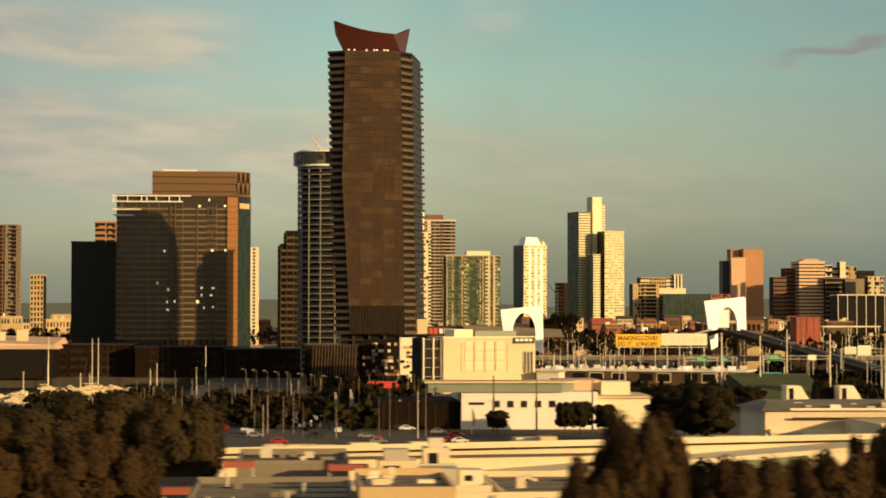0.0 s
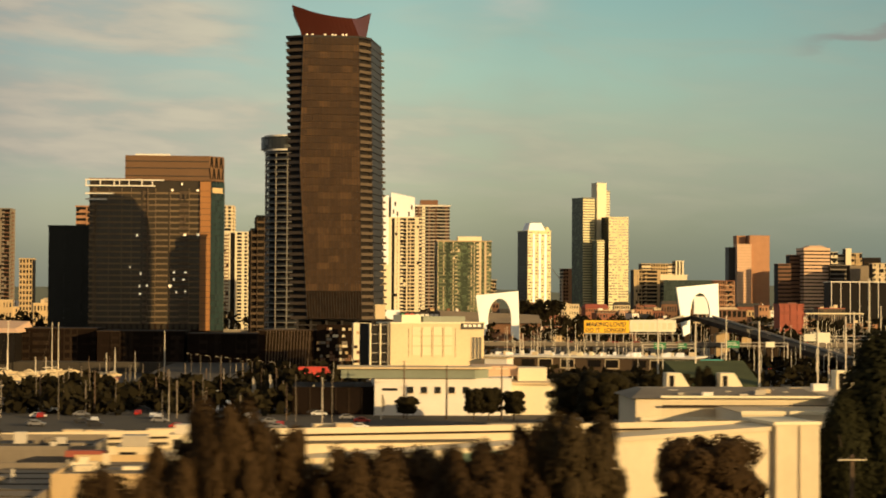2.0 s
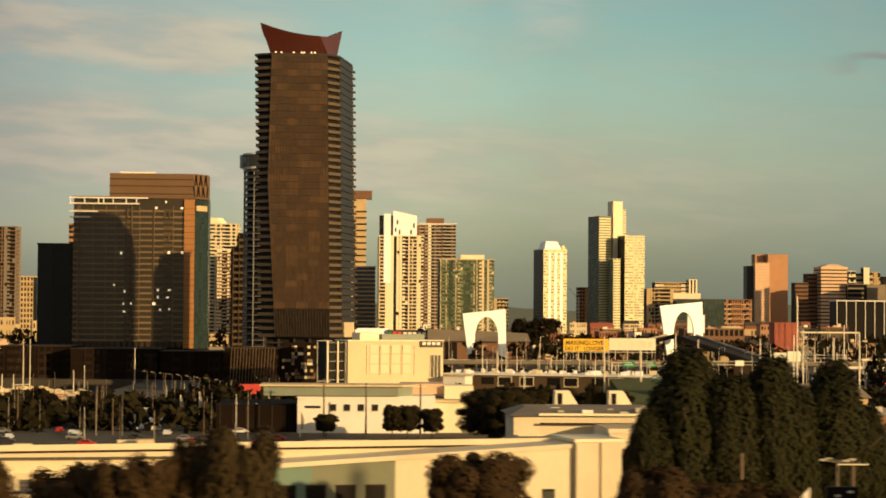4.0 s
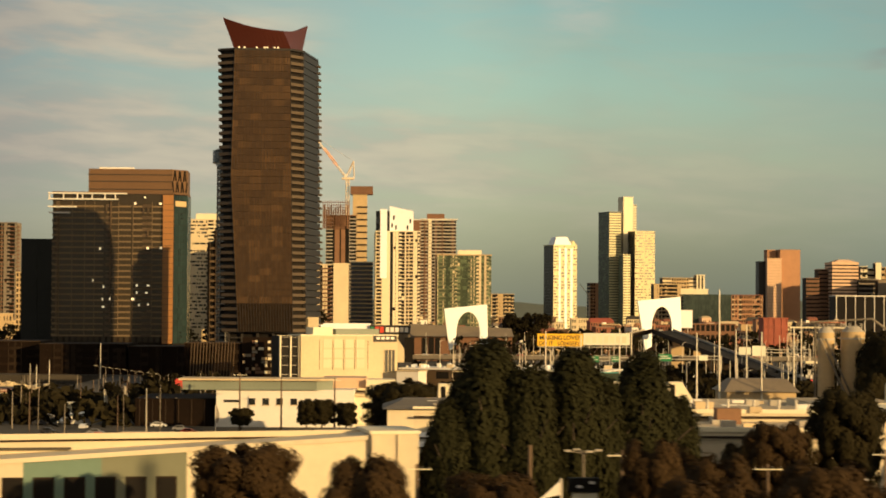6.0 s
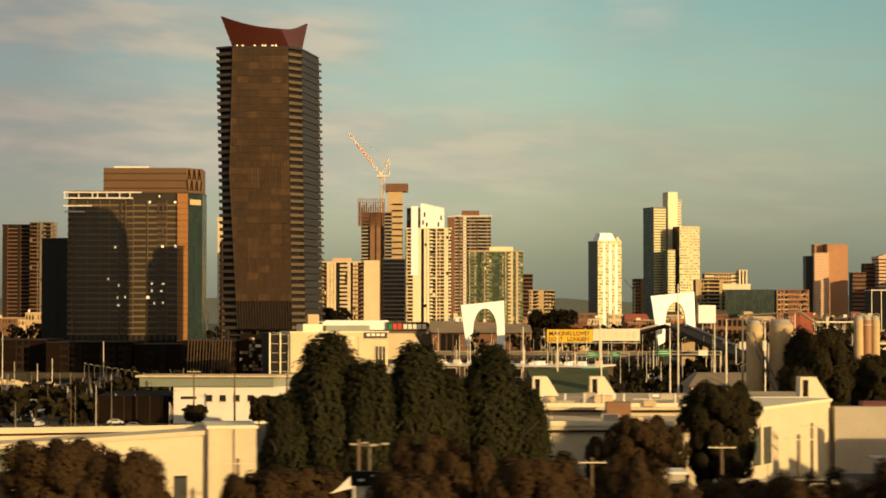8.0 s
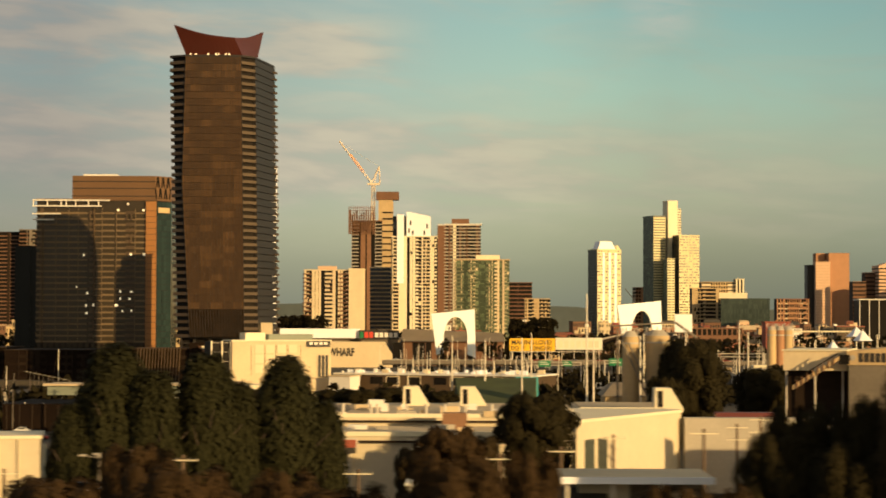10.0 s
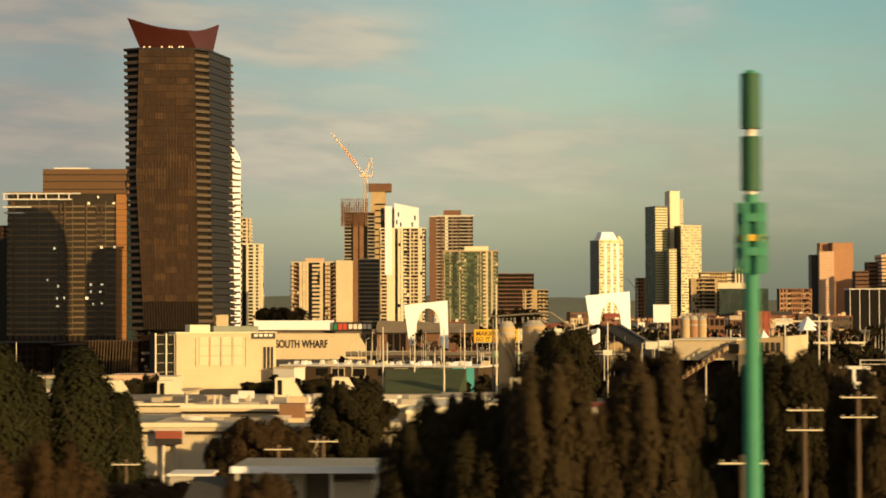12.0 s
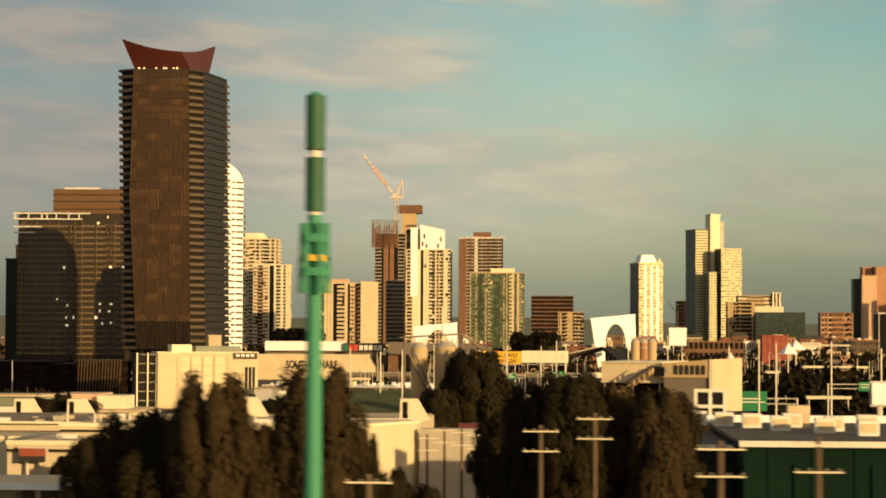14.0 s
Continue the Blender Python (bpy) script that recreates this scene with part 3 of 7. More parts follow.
    lamp = mesh_of(rod(B(), (0, 0, 0), (0, 0, 1.0), 0.5, 0.4, 8), "crown_lamp", M_lit)
    for x in (19.5, 22, 27.5, 31.0, 32.2, 35.5, 37.0):
        part("crown_lamp", lamp, M_lit, t, "small warm roof lamp", (x, 940.3, TZ1 + 0.9))
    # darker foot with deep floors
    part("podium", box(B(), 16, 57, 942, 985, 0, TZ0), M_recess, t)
    slab = mesh_of(box(B(), 14.5, 57.6, 939.5, 986, 0, 0.55), "podium_floor", M_bronze_dark)
    for z in (4.5, 8.5, 12.5, 16.0, 19.0, 21.45):
        part("podium_floor", slab, M_bronze_dark, t, loc=(0, 0, z))
    pier = mesh_of(box(B(), -0.5, 0.5, 940.2, 942.5, 0, TZ0 - 0.6), "pier", M_bronze_dark)
    for x in (16, 22, 29, 36, 43, 50, 56.5):
        part("pier", pier, M_bronze_dark, t, loc=(x, 0, 0))
    return t


bronze_tower()


# ---- curved tower behind it, its dark side and its sunlit side set by colour ----
def curved_tower():
    t = thing("apartment_tower", (19.8, 1108, 0), "curved white apartment tower with ringed balconies", "building")

    def plan(a, grow=1.0):
        return 25.4 * grow * math.cos(a) * (1 - 0.06 * math.cos(2 * a)), 15 * grow * math.sin(a)

    turns = [6.28318 * k / 40 for k in range(40)]
    ring = [plan(a) for a in turns]
    core = [(x * 0.93, y * 0.9) for x, y in ring]
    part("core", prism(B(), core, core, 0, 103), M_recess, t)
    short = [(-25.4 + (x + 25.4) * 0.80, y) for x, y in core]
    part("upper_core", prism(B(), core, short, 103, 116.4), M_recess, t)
    rim = [(x * 0.975, y * 0.96) for x, y in ring]
    me = mesh_of(prism(B(), ring, ring, 0, 0.42), "balcony_ring", M_ring)
    bm = B()
    loops = [[bm.verts.new((x, y, z)) for x, y in line] for line, z in ((ring, 0.42), (ring, 1.5), (rim, 1.5), (rim, 0.42))]
    for k in range(40):
        j = (k + 1) % 40
        for a in range(3):
            bm.faces.new((loops[a][k], loops[a][j], loops[a + 1][j], loops[a + 1][k]))
    rail = mesh_of(bm, "balustrade", M_balcony_glass)
    for f in range(33):
        near = 1.0 if f < 27 else 1 - 0.10 * ((f - 26) / 6) ** 2
        r = part("balcony_ring", me, M_ring, t, loc=(-25.4 * (1 - near), 0, 1.9 + f * 3.286))
        r.scale = (near, 1, 1)
        part("balustrade", rail, M_balcony_glass, r, "dark glass balustrade")
    pier = mesh_of(box(B(), -0.3, 0.3, -0.3, 0.3, 0, 107.2), "pier", M_ring)
    for k in list(range(17, 32, 2)) + [19, 22]:
        part("pier", pier, M_ring, t, loc=(ring[k][0] * 0.99, ring[k][1] * 0.99, 0))
    # solid bow facing the sun, its brightness painted white, rounded off at the top, with small windows
    lo, hi, n = math.radians(-62), math.radians(-19), 8
    bow = [plan(lo + (hi - lo) * k / n, 1.03) for k in range(n + 1)]
    bow += [(x * 0.9, y * 0.9) for x, y in bow[::-1]]
    tops = [119.2 - 9.4 * (k / n) ** 2 for k in range(n + 1)]
    part("white_bow", prism(B(), bow, bow, 2, tops + tops[::-1]), M_pure, t, "bright white rounded bow wall")
    slot = mesh_of(box(B(), -1.0, 1.0, -0.25, 0.25, 0, 0.95), "bow_window", M_balcony_glass)
    for f in range(33):
        for a in (-52, -43, -34, -26):
            x, y = plan(math.radians(a), 1.03)
            w = part("bow_window", slot, M_balcony_glass, t, loc=(x, y, 3.5 + f * 3.286))
            w.rotation_euler = (0, 0, math.radians(90 + a) * 0.7)
    # glazed drum between two white discs on the roof
    disc = [(-25.4 + (x + 25.4) * 0.62, y * 1.02) for x, y in ring]
    drum = [(-27.0 + (x + 25.4) * 0.55, y * 0.9) for x, y in ring]
    part("roof_disc", prism(B(), disc, disc, 108.4, 109.4), M_white, t, "white roof disc")
    part("drum", prism(B(), drum, drum, 109.4, 115.9), M_dark_glass, t, "dark glazed roof drum")
    part("roof", prism(B(), disc, disc, 115.9, 116.7), M_white, t, "white roof disc")
    mast = B()
    rod(mast, (-4, 0, 116.5), (-9, 0, 123.6), 0.25)
    part("roof_davit", mast, M_white, t)


curved_tower()
tower("apartment_block", "dark stepped apartment block beside the curved tower", -10.6, -2.5, 1180, 76.8, 8, 0, 21, S("B1 S1"), S("B1 B1"), None, (M_black, M_olive, M_dark_glass), M_recess)
tower("apartment_block", "dark lower wing of the stepped apartment block", -13.9, -10.8, 1180, 69.4, 8, 0, 19, S("B1"), S("B1 B1"), None, (M_black, M_olive, M_dark_glass), M_recess)

# ---- copper-topped residential building ----
def copper_building():
    mats = (M_olive, M_olive_lt, M_olive_glass)
    t = tower("residential_building", "wide olive-grey building with copper-clad penthouse and teal glass corner", -109.5, -39.3, 1226, 99.5, 40, 2, 24, None, S("B1 S3"), None, mats, M_olive_glass, roof=M_copper_dk)
    w = 70.2
    front = Face(t, (-w / 2, 0, 0), (1, 0), w)
    facade(front, S("N1 S2 S2 S1.5 S1.5 D0.25 M2 S2 D0.25 S1.5 M1.5 S2 D0.2 S1.2"), 16, 95, 23, mats)
    facade(front, S("P1"), 0, 16, 3, (M_quay, M_quay, M_recess))
    strip = B()
    front.put(strip, w - 6.2, w - 0.1, -0.1, 1.2, 12, 99)
    front.add("copper_strip", strip, M_copper, 0, "upright copper-orange strip")
    joint = B()
    front.put(joint, w - 6.3, w, 1.2, 1.35, 0, 0.35)
    jm = mesh_of(joint, "strip_joint", M_copper_dk)
    for k in range(24):
        front.add("strip_joint", jm, M_copper_dk, 14 + k * 3.45)
    # slanted corner in dark teal glass
    e = w / 2
    foot = [(e + 0.05, 0.2), (e + 7.4, 10), (e + 7.4, 40), (e + 0.05, 40)]
    part("corner_core", prism(B(), foot, foot, 0, 99.5), M_recess, t)
    part("corner_roof", prism(B(), foot, foot, 99.5, 100.5), M_copper_dk, t)
    slant = Face(t, (e + 0.05, 0.2, 0), (7.35, 9.8), 12.25)
    facade(slant, S("G1"), 12, 99, 25, (M_corner_glass, M_corner_glass, M_corner_glass))
    facade(Face(t, (e + 7.4, 10, 0), (0, 1), 30), S("G1 G1"), 12, 99, 25, (M_corner_glass, M_corner_glass, M_corner_glass))
    # sun glint on the glass, drawn as a thin beige panel
    glint = B()
    slant.put(glint, 1.0, 10.5, 0.15, 0.5, 92.5, 95.6)
    slant.add("corner_panel", glint, M_tan, 0, "beige panel painted as a glint on the corner")
    # pale open terraces at the upper corner
    for z, a, b in ((99.2, -2.5, 43), (95.8, -2.5, 38), (91.2, -2.5, 14), (87.8, -2.0, 10)):
        bm = B()
        front.put(bm, a, b, -0.2, 2.2, 0, 0.75)
        front.add("terrace_edge", bm, M_white, z, "pale terrace edge")
    for a in (-2.2, 6, 14, 17, 22.5, 30, 36):
        bm = B()
        front.put(bm, a, a + 0.6, 1.2, 2.0, 0, 3.0)
        front.add("terrace_post", bm, M_white, 96.5)
    # copper box on top with a slanted, ribbed corner
    px = e - 1.0
    top = [(-e + 20.4, 1.5), (px, 1.5), (px + 8.2, 11), (px + 8.2, 34), (-e + 20.4, 34)]
    part("penthouse", prism(B(), top, top, 100.6, 114.2), M_copper_dk, t, "copper-clad penthouse storey")
    for z in (102.0, 106.6, 110.6):
        part("cladding_rib", box(B(), -e + 20.2, px, 1.3, 34, z, z + 0.5), M_bronze_dark, t)
    ribs = Face(t, (px, 1.5, 0), (8.2, 9.5), 12.55)
    for z0 in (100.8, 107.4):
        for k in range(6):
            a = 0.4 + k * 2.05
            lean = 0.9 if (k + int(z0 > 105)) % 2 else -0.9
            ends = [[ribs.u * (q + d) + ribs.n * o for d, o in ((0, 0.35), (0.8, 0.35), (0.8, -0.05), (0, -0.05))] for q in (a, a + lean)]
            bm = B()
            prism(bm, ends[0], ends[1], 0, 6.2)
            ribs.add("fin", bm, M_recess, z0, "dark slanted fin")
    part("plant_cap", box(B(), -9, 11, 6, 22, 114.2, 115.4), M_white, t, "pale roof plant cover")
    pane = mesh_of(box(B(), -0.7, 0.7, -0.75, -0.3, 0, 1.5), "lit_window", M_lit)
    rnd = random.Random(12)
    for s, z in ((47.8, 93.8), (62.6, 94.0), (53.4, 97.5), (27.7, 67.3), (55.3, 67.8), (63.0, 67.9), (23.7, 48.8), (29.9, 44.9), (29.3, 37.7), (33.6, 38.0), (49.2, 46.0), (55.8, 46.1), (49.2, 41.7), (54.8, 41.8), (47.0, 37.8), (50.6, 34.5), (55.8, 34.9), (29.7, 33.4)):
        w_ = part("lit_window", pane, M_lit, t, "lit window", (-w / 2 + s, -0.4, z - 0.7))
        w_.scale = (rnd.uniform(0.55, 1.3), 1.0, rnd.uniform(0.7, 1.1))


copper_building()
tower("office_block", "black-clad office block beside the copper building", -149, -117, 1347, 76, 45, 4, 20, S("W3 S1.5 W2 D0.4 M3"), None, None, (M_black, M_black, M_dark_glass), M_black)
tower("apartment_block", "orange-brown apartment block behind the black offices", -146, -118, 1464, 93.8, 25, 0, 24, S("M1 M1"), None, None, (M_orange, M_orange, M_dark_glass), M_recess, joined=True)
tower("apartment_tower", "brown apartment tower with pale vertical ribs", -301, -279.5, 2050, 116, 26, 0, 30, S("N2 W0.2 M2 W0.2"), None, S("N1 W1"), (M_concrete_mid, M_brown, M_dark_glass), M_recess, joined=True)
tower("apartment_tower", "dark stepped apartment tower with narrow windows", -330, -302, 2060, 114, 26, 0, 30, S("W1 S2 W0.6 S2"), None, S("S1 W1"), (M_concrete_dk, M_brown, M_dark_glass), M_recess, joined=True)
tower("office_block", "pale low office block behind the marina", -234, -223, 1800, 63, 20, 0, 14, S("P1 P1"), None, None, (M_tan, M_tan, M_dark_glass), M_recess, joined=True)

# ---- pale towers seen past the bronze tower ----
CREAM = (M_cream, M_cream_lt, M_dark_glass)
tower("apartment_tower", "cream apartment tower with stepped rounded roof", -113, -62.5, 2020, 119, 26, 0, 34, S("W0.6 H2 N3"), None, S("M1 N1"), CREAM, M_recess)
# brown floor edges put the left front's shade into colour
tower("apartment_tower", "apartment tower with shade-brown floors and cream window grid", -79, -45.4, 1975, 92.5, 24, 0, 28, S("N2.4 W0.25 D0.7 W0.25 P0.9 W0.25 P0.6 W0.25"), None, S("M1 M1"), (M_cream_lt, M_brown, M_dark_glass), M_recess)
ct = bpy.data.objects["apartment_tower.003"]
part("roof_drum", prism(B(), [(-14, 2), (9, 2), (14, 8), (14, 24), (-14, 24)], [(-14, 2), (5, 2), (10, 8), (10, 24), (-14, 24)], 120, 125.5), M_cream_lt, ct, "cream stepped roof storey")
part("lift_head", box(B(), 15.8, 19.5, 6, 16, 100, 112), M_brown, ct, "dark lift head")
tower("apartment_tower", "cream and brown apartment tower with balconies", -3, 36.3, 1844, 72.4, 26, 0, 20, S("N1 M0.9 W0.3 D0.5 M1.0 W0.4 D0.3 N1.4"), S("N1"), None, (M_cream, M_brown, M_dark_glass), M_recess)
part("plant_room", box(B(), -8, 8, 6, 18, 73.4, 76.5), M_pink, bpy.data.objects["apartment_tower.005"])
tower("apartment_slab", "plain cream end wall of an apartment slab", 36.5, 49.3, 1842, 73.3, 30, 0, 20, S("W1"), None, None, CREAM, M_cream)
tower("office_tower", "dark blue glass office tower with pale floor bands", 49.5, 70, 1954, 77.4, 30, 0, 20, S("S1"), None, None, (M_cream, M_tan, M_blue_dark), M_blue_dark)
tower("apartment_tower", "silver-white tower with a bright mirror-like stripe", 72.9, 113.3, 1892, 104, 30, 0, 32, S("N0.9 W1.2 D0.4 M1.7 W0.2 N1.0 W0.3 M0.7"), S("M1 N1"), None, (M_cream_lt, M_cream, M_dark_glass), M_recess)
sil = bpy.data.objects["apartment_tower.006"]
# the mirror reflection down the tower is a plain white box
part("white_stripe", box(B(), -16.0, -9.8, -1.6, 6, 62, 124.5), M_pure, sil, "upright white stripe painted as a sun reflection")
part("upper_block", box(B(), -7.5, 14, 1.5, 22, 105, 121), M_pure, sil, "bright white upper block")
part("upper_crest", prism(B(), [(-7.5, 1.5), (14, 1.5), (14, 22), (-7.5, 22)], [(-7.5, 1.5), (14, 1.5), (14, 22), (-7.5, 22)], 121, [127.5, 123, 123, 127.5]), M_pure, sil)
part("upper_core", box(B(), -20, -7.5, 2, 22, 105, 123), M_dark_glass, sil)
for k, (x, z) in enumerate(((-6, 108), (-2.5, 106), (8, 106), (-4.5, 115), (10.5, 112))):
    part("window", box(B(), x, x + 1.4, 1.3, 1.6, z, z + 4), M_dark_glass, sil)
tower("apartment_tower", "brown brick tower with pale balcony ends and a flat roof cap", 109.4, 153.4, 2149, 126, 30, 0, 36, S("D1.1 N0.8 W0.2 N3 W0.15 N2.4"), S("W1 N1"), None, (M_brown, M_concrete, M_dark_glass), M_recess, roof=M_white)
bt = bpy.data.objects["apartment_tower.007"]
part("brick_pier", box(B(), -22.2, -14.8, -1.0, 3, 0, 126), M_brown, bt, "brown brick stair tower")
part("roof_overhang", box(B(), -15.5, 23.5, -2.4, 12, 126.9, 127.7), M_white, bt, "wide white roof overhang")
part("cream_pier", box(B(), -6.5, -3.2, -1.4, 2, 20, 127), M_cream_lt, bt)
part("plant_room", box(B(), -8, 10, 4, 18, 127, 133), M_brown, bt, "brown roof plant room")
tower("apartment_tower", "green-tinted glass apartment tower with cream strips", 129.6, 179.5, 1927, 84, 28, 0, 24, S("N1.2 G0.6 N1.4 D0.3 G0.8 N1.2 M1.1 W0.3 N0.7"), S("N1 G1"), None, (M_cream, M_green_dk, M_green_glass), M_green_glass, roof=M_tan)
part("roof_block", box(B(), -6, 16, 3, 20, 85, 89), M_cream_lt, bpy.data.objects["apartment_tower.008"])


# ---- tower under construction with its crane ----
def site():
    t = tower("unfinished_tower", "unfinished concrete tower wrapped in rusty scaffolding", 18, 50, 2192, 132, 30, 0, 36, S("S1 D0.3 W0.7 D0.2 W0.6 D0.6 S1"), S("S1"), None, (M_rust, M_concrete, M_dark_glass), M_recess)
    bm = B()
    for k in range(13):
        rod(bm, (-19 + k * 2.3, -3, 118), (-19 + k * 2.3, -3, 148), 0.28, seg=4)
    for k in range(11):
        rod(bm, (-19.5, -3, 119 + k * 2.7), (9, -3, 119 + k * 2.7), 0.28, seg=4)
    tagged(part("scaffold", bm, M_rust, t, "rust-brown scaffold screen"), kind="stuff")
    for k in range(11):
        part("screen_board", box(B(), -18.5 + k * 2.45, -17.1 + k * 2.45, -2.4, -1.4, 119 + (k * 7) % 5, 144 - (k * 5) % 7), M_rust, t)
    part("lift_core", box(B(), 12, 27, 2, 20, 0, 155), M_tan, t, "pale tan lift core")
    for k in range(9):
        part("core_floor", box(B(), 16.5, 27.5, 0.8, 2, 88 + k * 6.6, 89.4 + k * 6.6), M_recess, t)
    part("core_cap", box(B(), 9.5, 33, 0.5, 22, 155, 163.4), M_brown, t, "dark brown formwork cap")
    c = thing("tower_crane", (40.3, 2196, 133), "pale luffing tower crane with an orange-banded jib", "crane")
    bm = B()
    for x in (-1.6, 1.6):
        for y in (-1.6, 1.6):
            rod(bm, (x, y, 0), (x, y, 38), 0.45, seg=4)
    for k in range(9):
        z = k * 4.2
        for a, b in (((-1.6, -1.6), (1.6, -1.6)), ((1.6, 1.6), (-1.6, 1.6))):
            rod(bm, (*a, z), (*b, z + 4.2), 0.3, seg=4)
    part("mast", bm, M_crane, c)
    part("slew_deck", box(B(), -6, 7, -2.5, 2.5, 37.5, 39.5), M_crane, c)
    part("cab", box(B(), -3.5, -0.5, -3.2, -0.5, 39.5, 42.5), M_white, c)
    bm = B()
    rod(bm, (-2, 0, 39), (6, 0, 57), 0.6, seg=4)
    rod(bm, (7, 0, 39), (6, 0, 57), 0.6, seg=4)
    rod(bm, (6, 0, 57), (1, 0, 40), 0.3, seg=4)
    part("a_frame", bm, M_crane, c)
    jib = B()
    foot, tip = Vector((-3, 0, 40)), Vector((-36.3, 0, 83.5))
    for off in ((0, -1.0, 0), (0, 1.0, 0), (1.4, 0, 1.1)):
        rod(jib, foot + Vector(off), tip + Vector(off) * 0.4, 0.36, seg=4)
    for k in range(14):
        p, q = foot.lerp(tip, k / 14), foot.lerp(tip, (k + 1) / 14)
        rod(jib, p + Vector((0, -1, 0)), q + Vector((1.2, 0, 1)), 0.22, seg=4)
        rod(jib, p + Vector((0, 1, 0)), q + Vector((1.2, 0, 1)), 0.22, seg=4)
    part("jib", jib, M_crane, c)
    band = B()
    for off in ((0, -1.1, 0), (0, 1.1, 0), (1.5, 0, 1.2)):
        rod(band, foot.lerp(tip, 0.25) + Vector(off), foot.lerp(tip, 0.68) + Vector(off), 0.55, seg=6)
    part("jib_band", band, M_crane_red, c, "orange-red band")
    line = B()
    rod(line, (6, 0, 57), tip, 0.12, seg=4)
    part("pendant_rope", line, M_steel, c)


site()

# ---- distant towers ----
tower("office_block", "dark brown distant office block with rows of windows", 170, 234, 3190, 84.5, 40, 0, 14, S("S1 S1 S1"), None, None, (M_brown, M_brown, M_dark_glass), M_recess, joined=True)
tower("apartment_block", "tan stepped apartment block", 211, 243.5, 2672, 55, 30, 0, 12, S("M1 W0.3 M1"), None, None, (M_tan, M_cream, M_dark_glass), M_recess, joined=True)
part("upper_storeys", box(B(), -12, 2, 2, 16, 56, 62), M_tan, bpy.data.objects["apartment_block.002"])
tower("apartment_tower", "pale yellow tower with a bright faceted roof and one dark side", 333, 372.5, 3212, 136, 36, 20, 30, S("H1 W0.3 H0.7 W0.45 H0.6 W0.45 H0.7"), S("G1 G1"), None, (M_straw, M_pure, M_olive_glass), M_tower_side, joined=True, roof=M_straw)
ht = bpy.data.objects["apartment_tower.009"]
for a, b in ((8.5, 12.0), (18.6, 22.4), (28.4, 32.2)):
    part("bright_pilaster", box(B(), a - 19.75, b - 19.75, -0.9, 0.2, 0, 132), M_pure, ht, "bright white upright pilaster")
part("roof_lantern", prism(B(), [(-17, 2), (12, 2), (12, 26), (-17, 26)], [(-13, 5), (6, 5), (6, 22), (-13, 22)], 137, 149), M_pure, ht, "bright faceted roof lantern")
part("roof_shoulder", prism(B(), [(12.5, 1), (19, 1), (19, 28), (12.5, 28)], [(12.5, 2), (16, 2), (16, 26), (12.5, 26)], 137, 143), M_straw, ht)
tower("twin_tower", "tall pale tower with dark green glass side and window bands", 420.5, 441.0, 3220, 188, 38, 20, 46, S("L1"), S("G1 G1 G1"), None, (M_straw, M_straw, M_green_glass), M_tower_side, joined=True, roof=M_tower_side)
tower("twin_tower", "highest plain cream tower of a stepped group", 444.5, 460.5, 3236, 212, 18, 20, 50, S("W1"), S("W1"), None, (M_cream_lt, M_cream_lt, M_green_glass), M_tower_side, joined=True)
tower("twin_tower", "narrow cream shoulder of the highest tower", 459.5, 466.0, 3240, 200, 14, 12, 50, S("L1"), None, None, (M_cream_lt, M_cream_lt, M_dark_glass), M_tower_side, joined=True)
tower("twin_tower", "lower pale green tower with scattered window dashes", 457.5, 491.0, 3200, 157.5, 26, 18, 38, S("H1 W0.06 H1.2"), S("G1"), None, (M_straw, M_cream, M_olive_glass), M_tower_side, joined=True)
tower("twin_tower", "slim straw-coloured tower before a stepped group", 439.5, 451.5, 3190, 121.5, 18, 18, 30, S("L1 W0.2 L0.8"), S("G1"), None, (M_straw, M_straw, M_green_glass), M_tower_side, joined=True)
tower("apartment_block", "small pink-brown apartment block", 400, 417, 3300, 79, 20, 10, 14, S("P1 W1"), S("S1"), None, (M_orange, M_cream, M_dark_glass), M_recess, joined=True)
tower("office_block", "tan stone office block with dark window rows", 432, 467.5, 2748, 70, 30, 0, 14, S("W0.2 M1 S1 W0.3"), None, None, (M_tan, M_tan, M_dark_glass), M_recess, joined=True)
tower("office_block", "tan office block with an open top storey", 449, 496, 2790, 79, 30, 0, 16, S("L1 P2 L1"), None, None, (M_tan, M_cream, M_dark_glass), M_recess, joined=True)
tower("office_block", "cream striped stair end of a tan office block", 494, 505, 2786, 83, 26, 0, 1, S("W0.3 D0.3 W0.3 D0.3 W0.3"), None, None, (M_cream_lt, M_concrete, M_dark_glass), M_black, joined=True)
tower("office_block", "pale penthouse step of a tan office block", 470, 507, 2770, 64, 20, 0, 3, S("W1"), None, None, (M_cream_lt, M_concrete, M_dark_glass), M_tan, joined=True)
tower("office_block", "low teal glass office block", 464, 527, 2700, 56, 30, 0, 9, S("G1"), None, None, (M_teal_glass, M_teal_glass, M_teal_glass), M_teal_glass, joined=True)
tower("warehouse", "red brick building with pale window bands", 614, 664, 3244, 61, 30, 0, 8, S("M1 P1 M1"), None, None, (M_orange, M_cream, M_dark_glass), M_recess, roof=M_redbrick, joined=True)
tower("office_tower", "dark side block of an orange brick tower", 694.6, 711.8, 3456, 118.8, 30, 0, 26, S("W1"), None, None, (M_bronze_dark, M_concrete_dk, M_dark_glass), M_bronze_dark, joined=True)
tower("office_tower", "pinkish middle block of an orange brick tower", 705.9, 729.6, 3440, 124.0, 30, 0, 26, S("L1"), None, None, (M_pink, M_pink, M_dark_glass), M_pink, joined=True)
tower("office_tower", "narrow upper step of an orange brick tower", 711.8, 727.0, 3475, 138.7, 30, 0, 26, S("W1"), None, None, (M_orange, M_pink, M_dark_glass), M_orange, joined=True)
